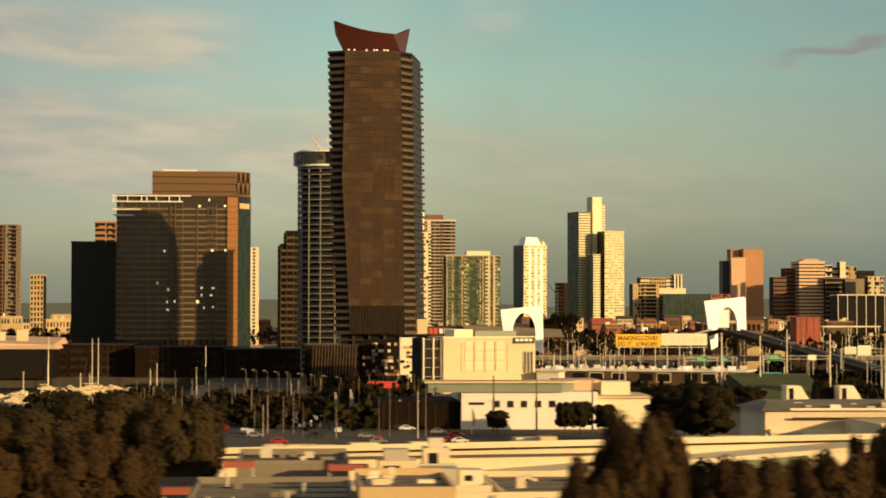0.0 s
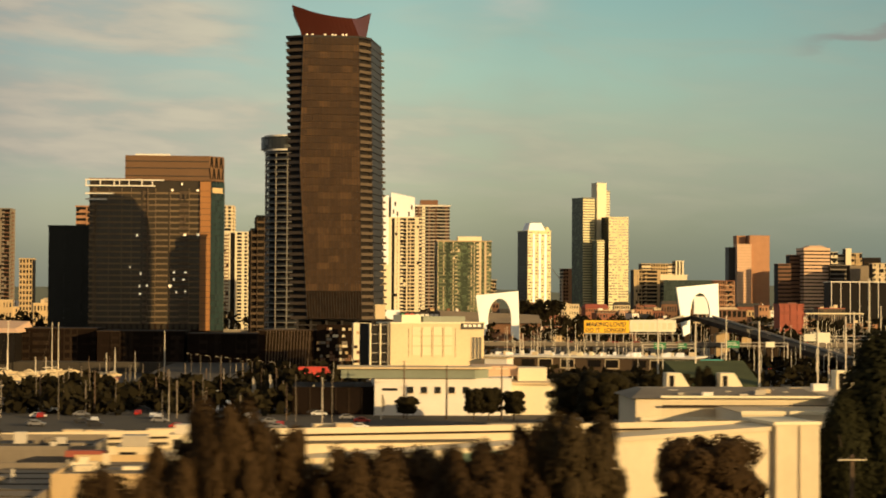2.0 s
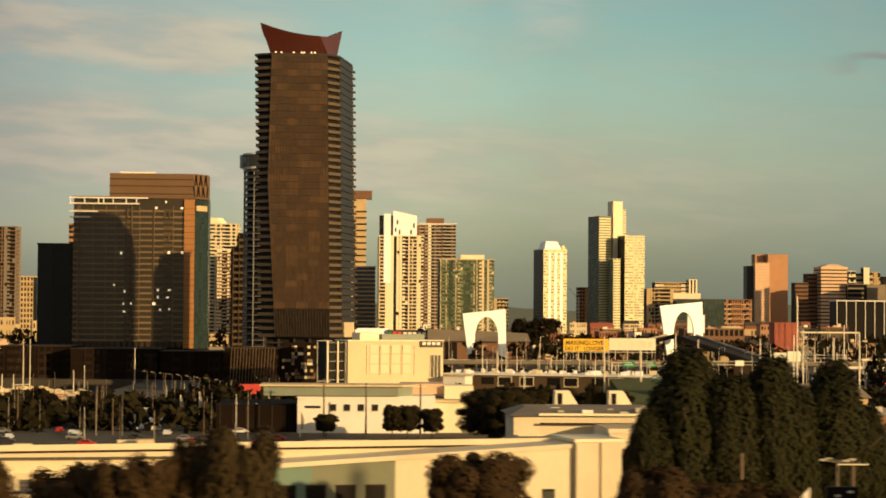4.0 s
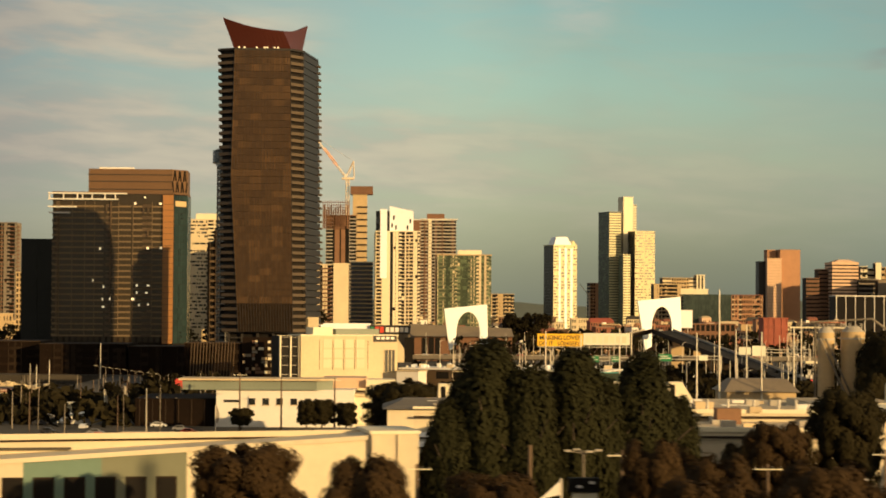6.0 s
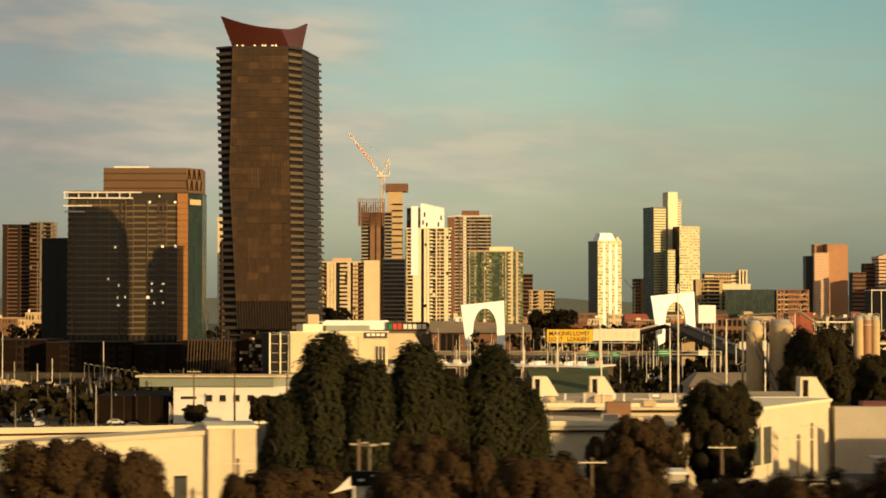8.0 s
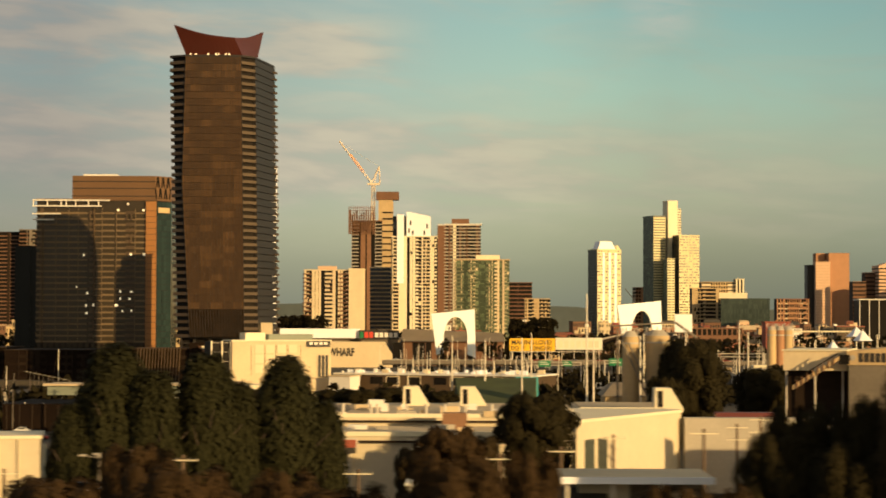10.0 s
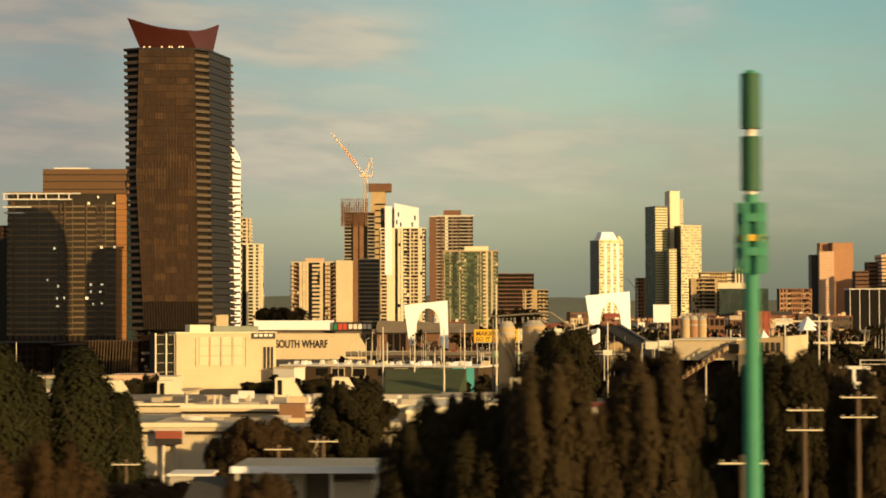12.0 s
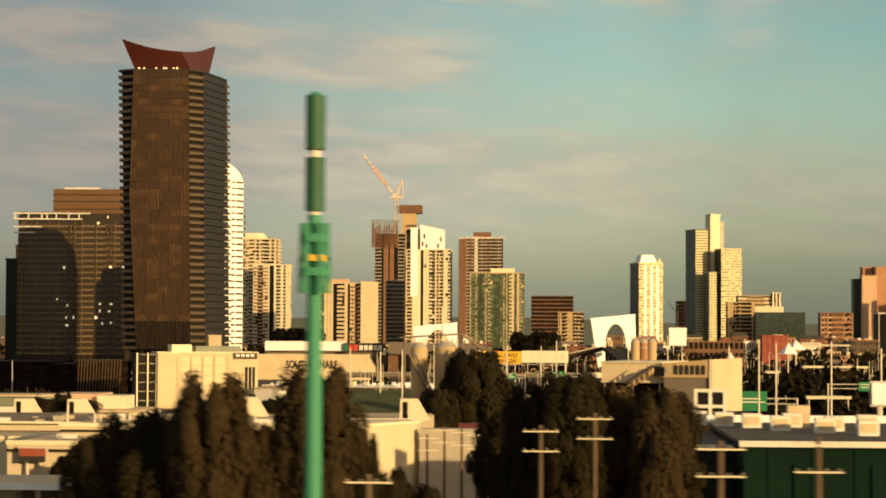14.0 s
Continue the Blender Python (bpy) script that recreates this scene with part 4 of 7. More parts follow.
tower("office_tower", "orange brick office tower", 730.8, 765.2, 3462, 138.8, 40, 6, 28, S("W1 W1.6"), S("W1"), None, (M_orange, M_orange, M_dark_glass), M_orange, joined=True)
tower("office_tower", "pink banded office tower with a low rounded top", 764.6, 806.4, 3209, 109.0, 36, 6, 20, S("L1"), S("L1"), None, (M_pink, M_pink, M_dark_glass), M_recess, joined=True, roof=M_pink, top=4.0)
part("roof_dome", prism(B(), [(-18, 1), (18, 1), (18, 30), (-18, 30)], [(-8, 6), (8, 6), (8, 26), (-8, 26)], 113.0, 117.0), M_pink, bpy.data.objects["office_tower.005"], "rounded pink roof")
tower("office_block", "brown banded lower office block", 726.0, 746.5, 3215, 87.5, 30, 0, 14, S("L1"), None, None, (M_brown, M_brown, M_dark_glass), M_recess, joined=True)
tower("office_block", "pink banded lower office block", 746.9, 769.2, 3225, 101.8, 30, 0, 16, S("L1"), None, None, (M_pink, M_brown, M_dark_glass), M_recess, joined=True)
tower("office_block", "long dark building with white upright fins", 512, 640, 1988, 49, 30, 0, 1, S(" ".join(["W0.07 D1"] * 14)), None, None, (M_white, M_white, M_dark_glass), M_recess, joined=True)
for x0, x1, y, z, m, strips in ((829.4, 840.4, 3300, 108.3, M_cream_lt, "M1"),
                               (845.3, 857.3, 3320, 105.2, M_cream, "L1"),
                               (855.7, 864.9, 3310, 114.1, M_cream_lt, "W1"),
                               (870.0, 887.5, 3330, 107.3, M_tan, "M1"),
                               (804.1, 835.2, 3200, 85.8, M_concrete_mid, "S1"),
                               (822.5, 857.4, 3150, 84.2, M_roof_grey, "W1"),
                               (844.2, 869.2, 3100, 86.9, M_cream, "M1"),
                               (908.5, 936.8, 3400, 101.6, M_concrete_dk, "S1")):
    tower("office_block", "small %s rooftop block far behind the fins" % m.name.split("_")[0], x0, x1, y, z, 20, 0, 12, S(strips), None, None, (m, m, M_dark_glass), M_recess, joined=True)
tower("warehouse", "low brown brick warehouse with a pale cornice", 306, 352, 1600, 23.0, 30, 0, 3, S("P1 P1"), None, None, (M_brown, M_cream, M_dark_glass), M_recess)
tower("warehouse", "faded red painted building end", 356, 373.5, 1500, 28, 20, 0, 4, S("P1 W0.2 P1"), None, None, (M_oxide, M_cream, M_dark_glass), M_oxide)


# ---- white arch panels by the freeway ----
def arch_panel(x0, y0, x1, y1, ztl, ztr, zbl, zbr, op0, op1, otop, obase, label, lean=1.5):
    """A tall white panel with an arched opening, standing on the ground; lengths run along its front."""
    t = thing("arch_panel", (x0, y0, 0), label, "sculpture", "white arches", math.degrees(math.atan2(y1 - y0, x1 - x0)))
    w = math.hypot(x1 - x0, y1 - y0)
    n = 20
    inner = []
    mid, half = (op0 + op1) / 2, (op1 - op0) / 2
    spring = obase + (otop - obase) * 0.45
    inner.append((op0, zbl + 2.0))
    for k in range(n + 1):
        a = math.pi * (1 - k / n)
        inner.append((mid + half * math.cos(a), spring + (otop - spring) * math.sin(a)))
    inner.append((op1, zbr + 2.5))
    outer = [(lean, zbl)]
    for k in range(n + 1):
        s = k / n
        outer.append((w * s, ztl + (ztr - ztl) * s))
    outer.append((w + 0.8, zbr))
    bm = B()
    for yf, flip in ((0.0, False), (1.4, True)):
        a = [bm.verts.new((x, yf, z)) for x, z in inner]
        b = [bm.verts.new((x, yf, z)) for x, z in outer]
        for k in range(len(a) - 1):
            f = (a[k], a[k + 1], b[k + 1], b[k])
            bm.faces.new(f[::-1] if flip else f)
        if not flip:
            fa, fb = a, b
    for k in range(len(a) - 1):
        bm.faces.new((fb[k], fb[k + 1], b[k + 1], b[k]))
        bm.faces.new((fa[k + 1], fa[k], a[k], a[k + 1]))
    bm.faces.new((fa[0], fb[0], b[0], a[0]))
    bm.faces.new((fb[-1], fa[-1], a[-1], b[-1]))
    bmesh.ops.recalc_face_normals(bm, faces=bm.faces)
    part("panel", bm, M_arch, t)
    for a, b, top in ((lean, op0, zbl + 1.6), (op1, w + 0.8, zbr + 1.6)):
        part("footing", box(B(), a + 0.4, b - 0.3, 0.2, 1.2, 0, top), M_concrete_dk, t, "dark concrete footing")


arch_panel(121.2, 1295, 148.0, 1300, 33.6, 36.4, 8, 6, 7.8, 22.8, 31.6, 8.0, "tall white panel with an arched opening beside the freeway", 3.4)
arch_panel(229.2, 1191, 254.6, 1198, 38.5, 41.0, 10.4, 17, 8.6, 21.2, 35.3, 12.0, "tall white arched panel standing over the freeway ramp", 4.6)


# ---- freeway: elevated decks, ramp, gantries ----
def deck(name, p, q, width, label, first=0):
    """An elevated road from p to q with kerb walls and piers."""
    p, q = Vector(p), Vector(q)
    L = math.hypot(q.x - p.x, q.y - p.y)
    z_drop = abs(p.z - q.z) > 2
    t = thing(name, (p.x, p.y, 0), label, "road", rz=math.degrees(math.atan2(q.y - p.y, q.x - p.x)), kind="structure")
    for nm, m, y0, y1, za, zb in (("road_slab", M_asphalt, 0, width, -1.6, 0), ("parapet", M_concrete_dk if z_drop else M_concrete_mid, -0.4, 0, -1.0, 1.0), ("parapet", M_concrete, width, width + 0.4, -1.0, 1.0)):
        bm = B()
        low = [(0, y0), (L, y0), (L, y1), (0, y1)]
        prism(bm, low, low, [p.z + za, q.z + za, q.z + za, p.z + za], [p.z + zb, q.z + zb, q.z + zb, p.z + zb])
        part(nm, bm, m, t)
    n = max(2, int(L / 28))
    for k in range(first, n + 1):
        s = (k + 0.5) / (n + 1)
        z = p.z + (q.z - p.z) * s - 1.6
        if z > 1.5:
            part("pier", box(B(), L * s - 0.9, L * s + 0.9, width * 0.25, width * 0.75, 0, z), M_concrete_dk, t)
    return t


deck("flyover", (100, 1090, 8.0), (420, 1060, 8.5), 14, "long concrete flyover with low pale walls")
deck("off_ramp", (236, 1180, 21.7), (253.5, 886, 3.2), 12, "sloping dark asphalt ramp with concrete walls", 3)
deck("slip_ramp", (214, 1172, 16.5), (236, 1180, 21.7), 9, "short dark curve leading up to the ramp", 9)
for x, y, z, w in ((239, 1120, 13.5, 7), (246, 1085, 12.0, 6), (249, 1040, 10.5, 7), (258, 1030, 9.5, 8), (262, 985, 8.0, 7)):
    solid("retaining_block", box(B(), 0, w, 0, 5, 0, z), M_tan, "tan concrete retaining block under the ramp", "wall", loc=(x, y, 0), group="retaining blocks")
deck("viaduct", (-320, 1330, 9.0), (130, 1400, 9.5), 16, "concrete viaduct far behind the docks")


def gantry(x, y, w, z, signs, label):
    t = thing("sign_gantry", (x, y, 0), label, "gantry", "sign gantries")
    for px in (0, w):
        part("post", rod(B(), (px, 0, 0), (px, 0, z), 0.28), M_steel, t)
    for dz in (-0.2, -1.6):
        part("beam", rod(B(), (0, 0, z + dz), (w, 0, z + dz), 0.16), M_steel, t)
    for sx, sw, sh, m in signs:
        sg = part("sign_board", box(B(), sx, sx + sw, -0.5, -0.3, z - 0.9 - sh / 2, z - 0.9 + sh / 2), m, t)
        if m is M_sign_green:
            for k in range(2):
                part("sign_bar", box(B(), sx + 0.5, sx + sw - 0.6 - k, -0.53, -0.5, z - 1.3 + k * 0.9, z - 1.0 + k * 0.9), M_white, sg)


gantry(206, 930, 30, 12.5, ((2.0, 6.0, 3.2, M_sign_green), (20, 4, 2.4, M_banner)), "steel gantry with a green direction sign")
gantry(172, 940, 24, 11.5, ((5, 5.4, 2.8, M_sign_green), (16, 4, 2.4, M_sign_green)), "steel gantry with two green direction signs")
gantry(244, 940, 34, 15.5, ((1.5, 5.5, 3.4, M_banner), (7.6, 6.0, 4.6, M_banner)), "steel gantry showing the pale backs of its signs")
gantry(258, 560, 16, 13.5, ((1.0, 7.0, 5.2, M_sign_green),), "green direction sign on a steel gantry")
gantry(300, 700, 40, 14.0, ((10, 6, 3, M_sign_green), (24, 7, 3, M_banner)), "wide steel gantry with road signs")


# ---- long billboard ----
def billboard():
    t = thing("billboard", (166.7, 1115, 0), "long billboard, half yellow with dark lettering and half pale", "billboard")
    part("yellow_half", box(B(), 0, 24.4, 0, 0.6, 13.6, 20.2), M_yellow, t, "yellow printed half")
    part("pale_half", box(B(), 24.6, 49.5, 0, 0.6, 14.2, 20.6), M_banner, t, "pale half")
    for words, z, h in (("MAKING LOVE?", 17.0, 3.2), ("DO IT LONGER!", 14.1, 2.8)):
        for word, x in zip(words.split(" ", 1 if "?" in words else 2), (7.2, 18.2) if "?" in words else (2.9, 7.3, 16.6)):
            ob = part("lettering", text_mesh("lettering", word, h, M_ink, 0.03), M_ink, t)
            ob.matrix_local = pose(x, -0.04, z, 90, 0, 0)
    for k in range(7):
        part("bar", box(B(), 26 + k * 3.2, 28.3 + k * 3.2, -0.04, 0.0, 15.4, 19.0), M_cream_lt, t)
    for k in range(8):
        part("post", rod(B(), (1.5 + k * 6.6, 0.9, 0), (1.5 + k * 6.6, 0.9, 18), 0.22), M_steel, t)
    part("catwalk", box(B(), 0, 49.5, -0.9, 0, 13.0, 13.3), M_steel, t)


billboard()


def panel_sign(x, y, z0, z1, w, material, label, posts=2):
    t = thing("hoarding", (x, y, 0), label, "sign")
    part("board", box(B(), 0, w, 0, 0.4, z0, z1), material, t)
    part("frame", box(B(), -0.3, w + 0.3, 0.4, 0.7, z0 - 0.3, z1 + 0.3), M_steel, t)
    for k in range(posts):
        px = w * (k + 0.5) / posts
        part("post", rod(B(), (px, 0.9, 0), (px, 0.9, z1), 0.3), M_steel, t)
    return t


panel_sign(288.3, 1470, 21.5, 33.8, 12.0, M_arch, "bright white square sign on tall posts")
panel_sign(150, 705, 4.2, 6.8, 7.5, M_cream_lt, "pale banner board on short posts")
panel_sign(259.5, 330, 19.6, 23.0, 4.6, M_pure, "white notice board with grey bars")

# ---- shopping hall of cream panels ----
def shopping_hall():
    t = thing("shopping_hall", (54.1, 813, 0), "cream panelled shopping hall with tall stair windows", "building", rz=20.5)
    part("front_block", box(B(), 0, 40, 0, 14, 0, 21.6), M_cream, t)
    part("parapet", box(B(), -0.3, 40.3, -0.3, 14.3, 21.6, 22.2), M_cream_lt, t)
    joint = mesh_of(box(B(), -0.08, 0.08, -0.05, 0.0, 8.5, 20), "panel_joint", M_concrete_dk)
    for x in (7.6, 13.0, 17.5, 22.1, 27.6):
        part("panel_joint", joint, M_concrete_dk, t, loc=(x, 0, 0))
    cell = mesh_of(box(B(), -1.7, 1.7, -0.25, 0.1, 0, 3.2), "raised_panel", M_cream_panel)
    for cx in (10.8, 15.2, 19.8, 24.4):
        for z in (9.3, 13.2, 17.1):
            part("raised_panel", cell, M_cream_panel, t, "pale raised wall panel", (cx, 0, z))
    win = part("tall_window", box(B(), 34.4, 39.0, -0.12, 0.1, 7.5, 16.2), M_dark_glass, t)
    for x in (34.4, 35.9, 37.4, 38.8):
        part("mullion", box(B(), x, x + 0.25, -0.25, -0.1, 7.5, 16.2), M_cream, win)
    # stair window at the west end
    part("stair_block", box(B(), -8.2, 0, 2, 12, 0, 21.6), M_recess, t)
    for x in (-8.2, -4.0, -0.6):
        part("stair_pier", box(B(), x, x + 0.55, 1.0, 2.2, 0, 21.8), M_cream_lt, t)
    for k in range(6):
        part("stair_rail", box(B(), -8.2, -0.4, 1.4, 2.0, 3 + k * 3.6, 3.2 + k * 3.6), M_concrete, t)
    part("roof_plant", box(B(), 6, 14, 3, 12, 22.2, 25.0), M_cream_lt, t)
    part("roof_box", box(B(), 16, 34, 5, 13, 22.2, 24.4), M_roof_green, t)
    sg = part("wall_sign", box(B(), 30.0, 39.6, -0.5, -0.1, 19.4, 21.8), M_ink, t, "small dark wall sign")
    for k in range(4):
        part("sign_bar", box(B(), 31 + k * 2, 32.4 + k * 2, -0.56, -0.5, 20.3, 21.3), M_white, sg)


def lettered_hall():
    t = thing("lettered_hall", (54.3, 795, 0), "long cream hall with SOUTH WHARF lettering and a white parapet", "building")
    # long lettered east wing, running back from the front block
    bm = B()
    prof = [(-70, 0), (42.4, 0), (42.4, 8), (41.7, 9.4), (37.1, 15.9), (-70, 15.9)]
    fr, bk = [bm.verts.new((x, 508, z)) for x, z in prof], [bm.verts.new((x, 526, z)) for x, z in prof]
    bm.faces.new(fr)
    bm.faces.new(bk[::-1])
    for i in range(6):
        bm.faces.new((fr[(i + 1) % 6], fr[i], bk[i], bk[(i + 1) % 6]))
    part("long_wing", bm, M_cream, t, "cream front wall with a cut corner")
    # a solid box whose near-black colour gives the entry its shade
    part("entry_recess", box(B(), 42.6, 48.6, 512, 526, 0, 15.5), M_recess, t)
    ob = part("lettering", text_mesh("lettering", "SOUTH WHARF", 7.4, M_ink, 0.12), M_ink, t, "dark raised lettering")
    ob.matrix_local = pose(2.6, 507.8, 7.2, 90, 0, 0) @ Matrix.Diagonal((0.62, 0.92, 1.0, 1.0))
    part("white_parapet", box(B(), -30, 21, 530, 534, 18.0, 24.0), M_pure, t, "bright white roof parapet")
    part("rear_hall", box(B(), -30, 46, 534, 600, 0, 18.0), M_roof_grey, t)
    sg = part("roof_sign", box(B(), 20.5, 46, 528, 529, 17.2, 23.0), M_ink, t, "dark roof sign with coloured squares")
    for k, m in enumerate((M_sign_green, M_red, M_red)):
        part("sign_square", box(B(), 21.0 + k * 3.0, 23.4 + k * 3.0, 527.8, 528, 18.2, 22.0), m, sg)
    for k in range(5):
        part("sign_bar", box(B(), 30.6 + k * 3.0, 32.9 + k * 3.0, 527.8, 528, 18.6, 21.6), M_white, sg)
    part("sign_leg", box(B(), 22, 45, 529, 530, 0, 17.2), M_roof_grey, sg)
    part("roof_box", box(B(), -3.6, 1.4, 155, 163, 0, 28.6), M_cream, t, "cream roof stair house")
    part("grey_hall", box(B(), 47, 112, 552, 600, 0, 15.8), M_brown, t, "brown exhibition hall")
    part("hall_roof", prism(B(), [(46, 549), (113, 549), (113, 602), (46, 602)], [(47, 562), (112, 562), (112, 600), (47, 600)], 15.8, [23.6, 21, 21, 23.6]), M_roof_grey, t)
    for k in range(3):
        part("hall_glazing", box(B(), 54 + k * 4.2, 57.4 + k * 4.2, 551.6, 552.1, 3, 15), M_recess, t)


shopping_hall()
lettered_hall()


# ---- white hall with small square windows ----
def white_hall():
    t = thing("white_hall", (42.6, 563, 0), "white hall with small square windows and a green-grey roof band", "building")
    part("front_wall", box(B(), 0, 37, 0, 40, 0, 10.0), M_white, t)
    part("west_front", box(B(), -22, 0, 3, 40, 0, 7.4), M_quay, t, "dark glazed west front")
    for k in range(6):
        part("mullion", box(B(), -21 + k * 3.5, -20.7 + k * 3.5, 2.8, 3.0, 0, 7.2), M_concrete_dk, t)
    band = [(-9, -1), (27, -1), (31, 3), (31, 12), (-9, 12)]
    part("roof_band", prism(B(), band, band, 10.0, 12.5), M_roof_green, t, "green-grey roof fascia")
    cap = [(-10, -2), (28, -2), (32, 3), (32, 13), (-10, 13)]
    part("roof_cap", prism(B(), cap, cap, 12.5, 13.0), M_roof, t)
    part("slit_window", box(B(), 2.0, 6.2, -0.1, 0.2, 6.6, 7.3), M_dark_glass, t)
    win = mesh_of(box(B(), -0.85, 0.85, -0.12, 0.2, 0, 1.7), "square_window", M_dark_glass)
    sill = mesh_of(box(B(), -1.0, 1.0, -0.3, 0, -0.2, 0.0), "sill", M_roof)
    for x in (9.6, 13.3, 17.0, 20.8, 24.6):
        w = part("square_window", win, M_dark_glass, t, loc=(x, 0, 6.0))
        part("sill", sill, M_roof, w)
    part("east_wing", box(B(), 37, 52, 4, 30, 0, 8.2), M_cream_lt, t)
    part("wing_roof", box(B(), 36, 53, 3, 31, 8.2, 8.8), M_roof, t)
    part("entry_block", box(B(), 40, 48, 14, 26, 8.8, 12.4), M_cream_lt, t)
    part("grey_wing", box(B(), 28, 40, 16, 34, 10, 12.8), M_pink, t)


white_hall()
# ---- low grey building with framed windows ----
def low_offices():
    t = thing("low_offices", (93, 836, 0), "long low grey office building with framed dark windows", "building", rz=-20)
    part("wall", box(B(), 0, 84, 0, 26, 0, 8.4), M_olive, t)
    part("roof_edge", box(B(), -0.8, 84.8, -0.8, 26.8, 8.4, 9.0), M_white, t)
    for x in (4, 15, 22, 31, 42, 49, 60, 67, 76):
        w = part("window", box(B(), x, x + 5.2, -0.15, 0.1, 4.8, 7.6), M_recess, t)
        if x not in (15, 42, 60):
            for a, b, c, d in ((x - 0.35, x + 5.55, 7.6, 7.95), (x - 0.35, x, 4.4, 7.6), (x + 5.2, x + 5.55, 4.4, 7.6), (x - 0.35, x + 5.55, 4.1, 4.4)):
                part("window_frame", box(B(), a, b, -0.2, 0.05, c, d), M_cream, w)
    rnd = random.Random(9)
    for k in range(64):
        x, y, s = rnd.uniform(1, 81), rnd.uniform(1, 22), rnd.uniform(0.5, 1.7)
        part("roof_unit", box(B(), x, x + s * rnd.uniform(0.5, 1.8), y, y + s, 9.0, 9.0 + s), rnd.choice((M_white, M_cream_lt, M_cream, M_pure)), t)
    part("white_annex", box(B(), 4, 13, -16, -6, 0, 8.0), M_white, t)
    part("annex_roof", box(B(), 3.6, 13.4, -16.4, -5.6, 8.0, 8.4), M_roof, t)


low_offices()
solid("lawn", prism(B(), [(144, 655), (167, 655), (169, 695), (142, 695)], [(144, 655), (167, 655), (169, 695), (142, 695)], 0.0, [4.5, 4.5, 11.2, 11.2]), M_grass, "shaded green grass bank before the low offices", "lawn", "structure")
solid("hoarding_fence", box(B(), 163, 171, 742, 742.4, 0, 10.2), M_teal, "teal construction hoarding", "fence", "structure")


# ---- boats, masts and the marina ----
def boat(x, y, length, mast, rz, label):
    t = thing("sailing_boat", (x, y, -4.5), label, "boat", "moored boats", rz)
    L, w = length * 0.8, length * 0.12
    low = [(-L / 2, -w * 0.7), (L * 0.2, -w * 0.7), (L / 2 - 0.6, 0), (L * 0.2, w * 0.7), (-L / 2, w * 0.7)]
    up = [(-L / 2, -w), (L * 0.25, -w), (L / 2, 0), (L * 0.25, w), (-L / 2, w)]
    part("hull", prism(B(), low, up, -0.1, L * 0.13), M_cream, t)
    cab = [(-L * 0.3, -w * 0.6), (L * 0.12, -w * 0.6), (L * 0.2, 0), (L * 0.12, w * 0.6), (-L * 0.3, w * 0.6)]
    part("cabin", prism(B(), cab, [(a * 0.9, b * 0.85) for a, b in cab], L * 0.13, L * 0.2), M_cream, t)
    part("cabin_window", box(B(), -L * 0.22, L * 0.08, -w * 0.62, w * 0.62, L * 0.155, L * 0.18), M_dark_glass, t)
    if mast:
        part("mast", rod(B(), (0, 0, L * 0.13), (0, 0, mast), 0.24, 0.14), M_pole, t)
        part("boom", rod(B(), (0, 0, L * 0.28), (-L * 0.4, 0, L * 0.27), 0.14), M_pole, t)
        bm = B()
        rod(bm, (-L / 2, 0, L * 0.13), (0, 0, mast), 0.03, seg=4)
        part("stay", bm, M_timber, t)
    else:
        part("flybridge", box(B(), -L * 0.15, L * 0.05, -w * 0.5, w * 0.5, L * 0.2, L * 0.27), M_cream, t)


for row in ((-152, 930, 12, 21, 6), (-140, 905, 11, 15, -4), (-118.3, 979, 12, 24.5, 3), (-98.8, 985, 13, 24.0, 0), (-96.5, 990, 13, 24.0, 4), (-108, 880, 11, 0, 10), (-92, 868, 10, 0, -6),
            (-128, 890, 11, 0, 4), (-160, 960, 12, 16, 5), (-84, 900, 9, 0, 4), (-45.5, 972, 10, 20.5, 2), (-116, 850, 10, 0, 3), (-138, 862, 10, 0, -5), (-100, 905, 12, 0, 8)):
    boat(*row, "white moored yacht with a bare mast" if row[3] else "white moored motor cruiser")

rnd = random.Random(44)
for k in range(26):
    boat(rnd.uniform(-125, -56), rnd.uniform(835, 985), rnd.uniform(7, 13), 0 if k % 5 else rnd.uniform(9, 13), rnd.uniform(-12, 12), "white moored motor cruiser" if k % 5 else "white moored yacht with a bare mast")

# quay buildings under the towers, their shade put into near-black browns
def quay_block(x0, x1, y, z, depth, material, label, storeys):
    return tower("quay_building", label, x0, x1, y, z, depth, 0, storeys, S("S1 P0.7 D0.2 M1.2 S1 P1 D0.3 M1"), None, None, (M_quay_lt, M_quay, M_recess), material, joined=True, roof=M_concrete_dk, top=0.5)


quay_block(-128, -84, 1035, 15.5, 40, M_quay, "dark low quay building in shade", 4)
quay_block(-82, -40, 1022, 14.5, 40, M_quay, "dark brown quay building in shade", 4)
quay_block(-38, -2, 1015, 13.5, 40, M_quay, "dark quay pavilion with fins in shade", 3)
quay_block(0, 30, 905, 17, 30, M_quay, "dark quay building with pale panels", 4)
fins = thing("fin_screen", (3, 895, 0), "pavilion screen of slanted pale fins", "building")
for k in range(15):
    part("fin", prism(B(), [(k * 1.3, 0), (k * 1.3 + 0.35, 0), (k * 1.3 + 0.35, 0.8), (k * 1.3, 0.8)], [(k * 1.3 + 0.8, 0), (k * 1.3 + 1.15, 0), (k * 1.3 + 1.15, 0.8), (k * 1.3 + 0.8, 0.8)], 2, 18), M_olive, fins)
part("fin_base", box(B(), -0.5, 21, -0.2, 1.2, 0, 2), M_concrete_dk, fins)
rnd = random.Random(31)
mosaic = thing("panelled_facade", (25.0, 903, 0), "brown facade with scattered pale panels", "building")
part("wall", box(B(), 0, 17, 0, 3, 0, 20), M_quay, mosaic)
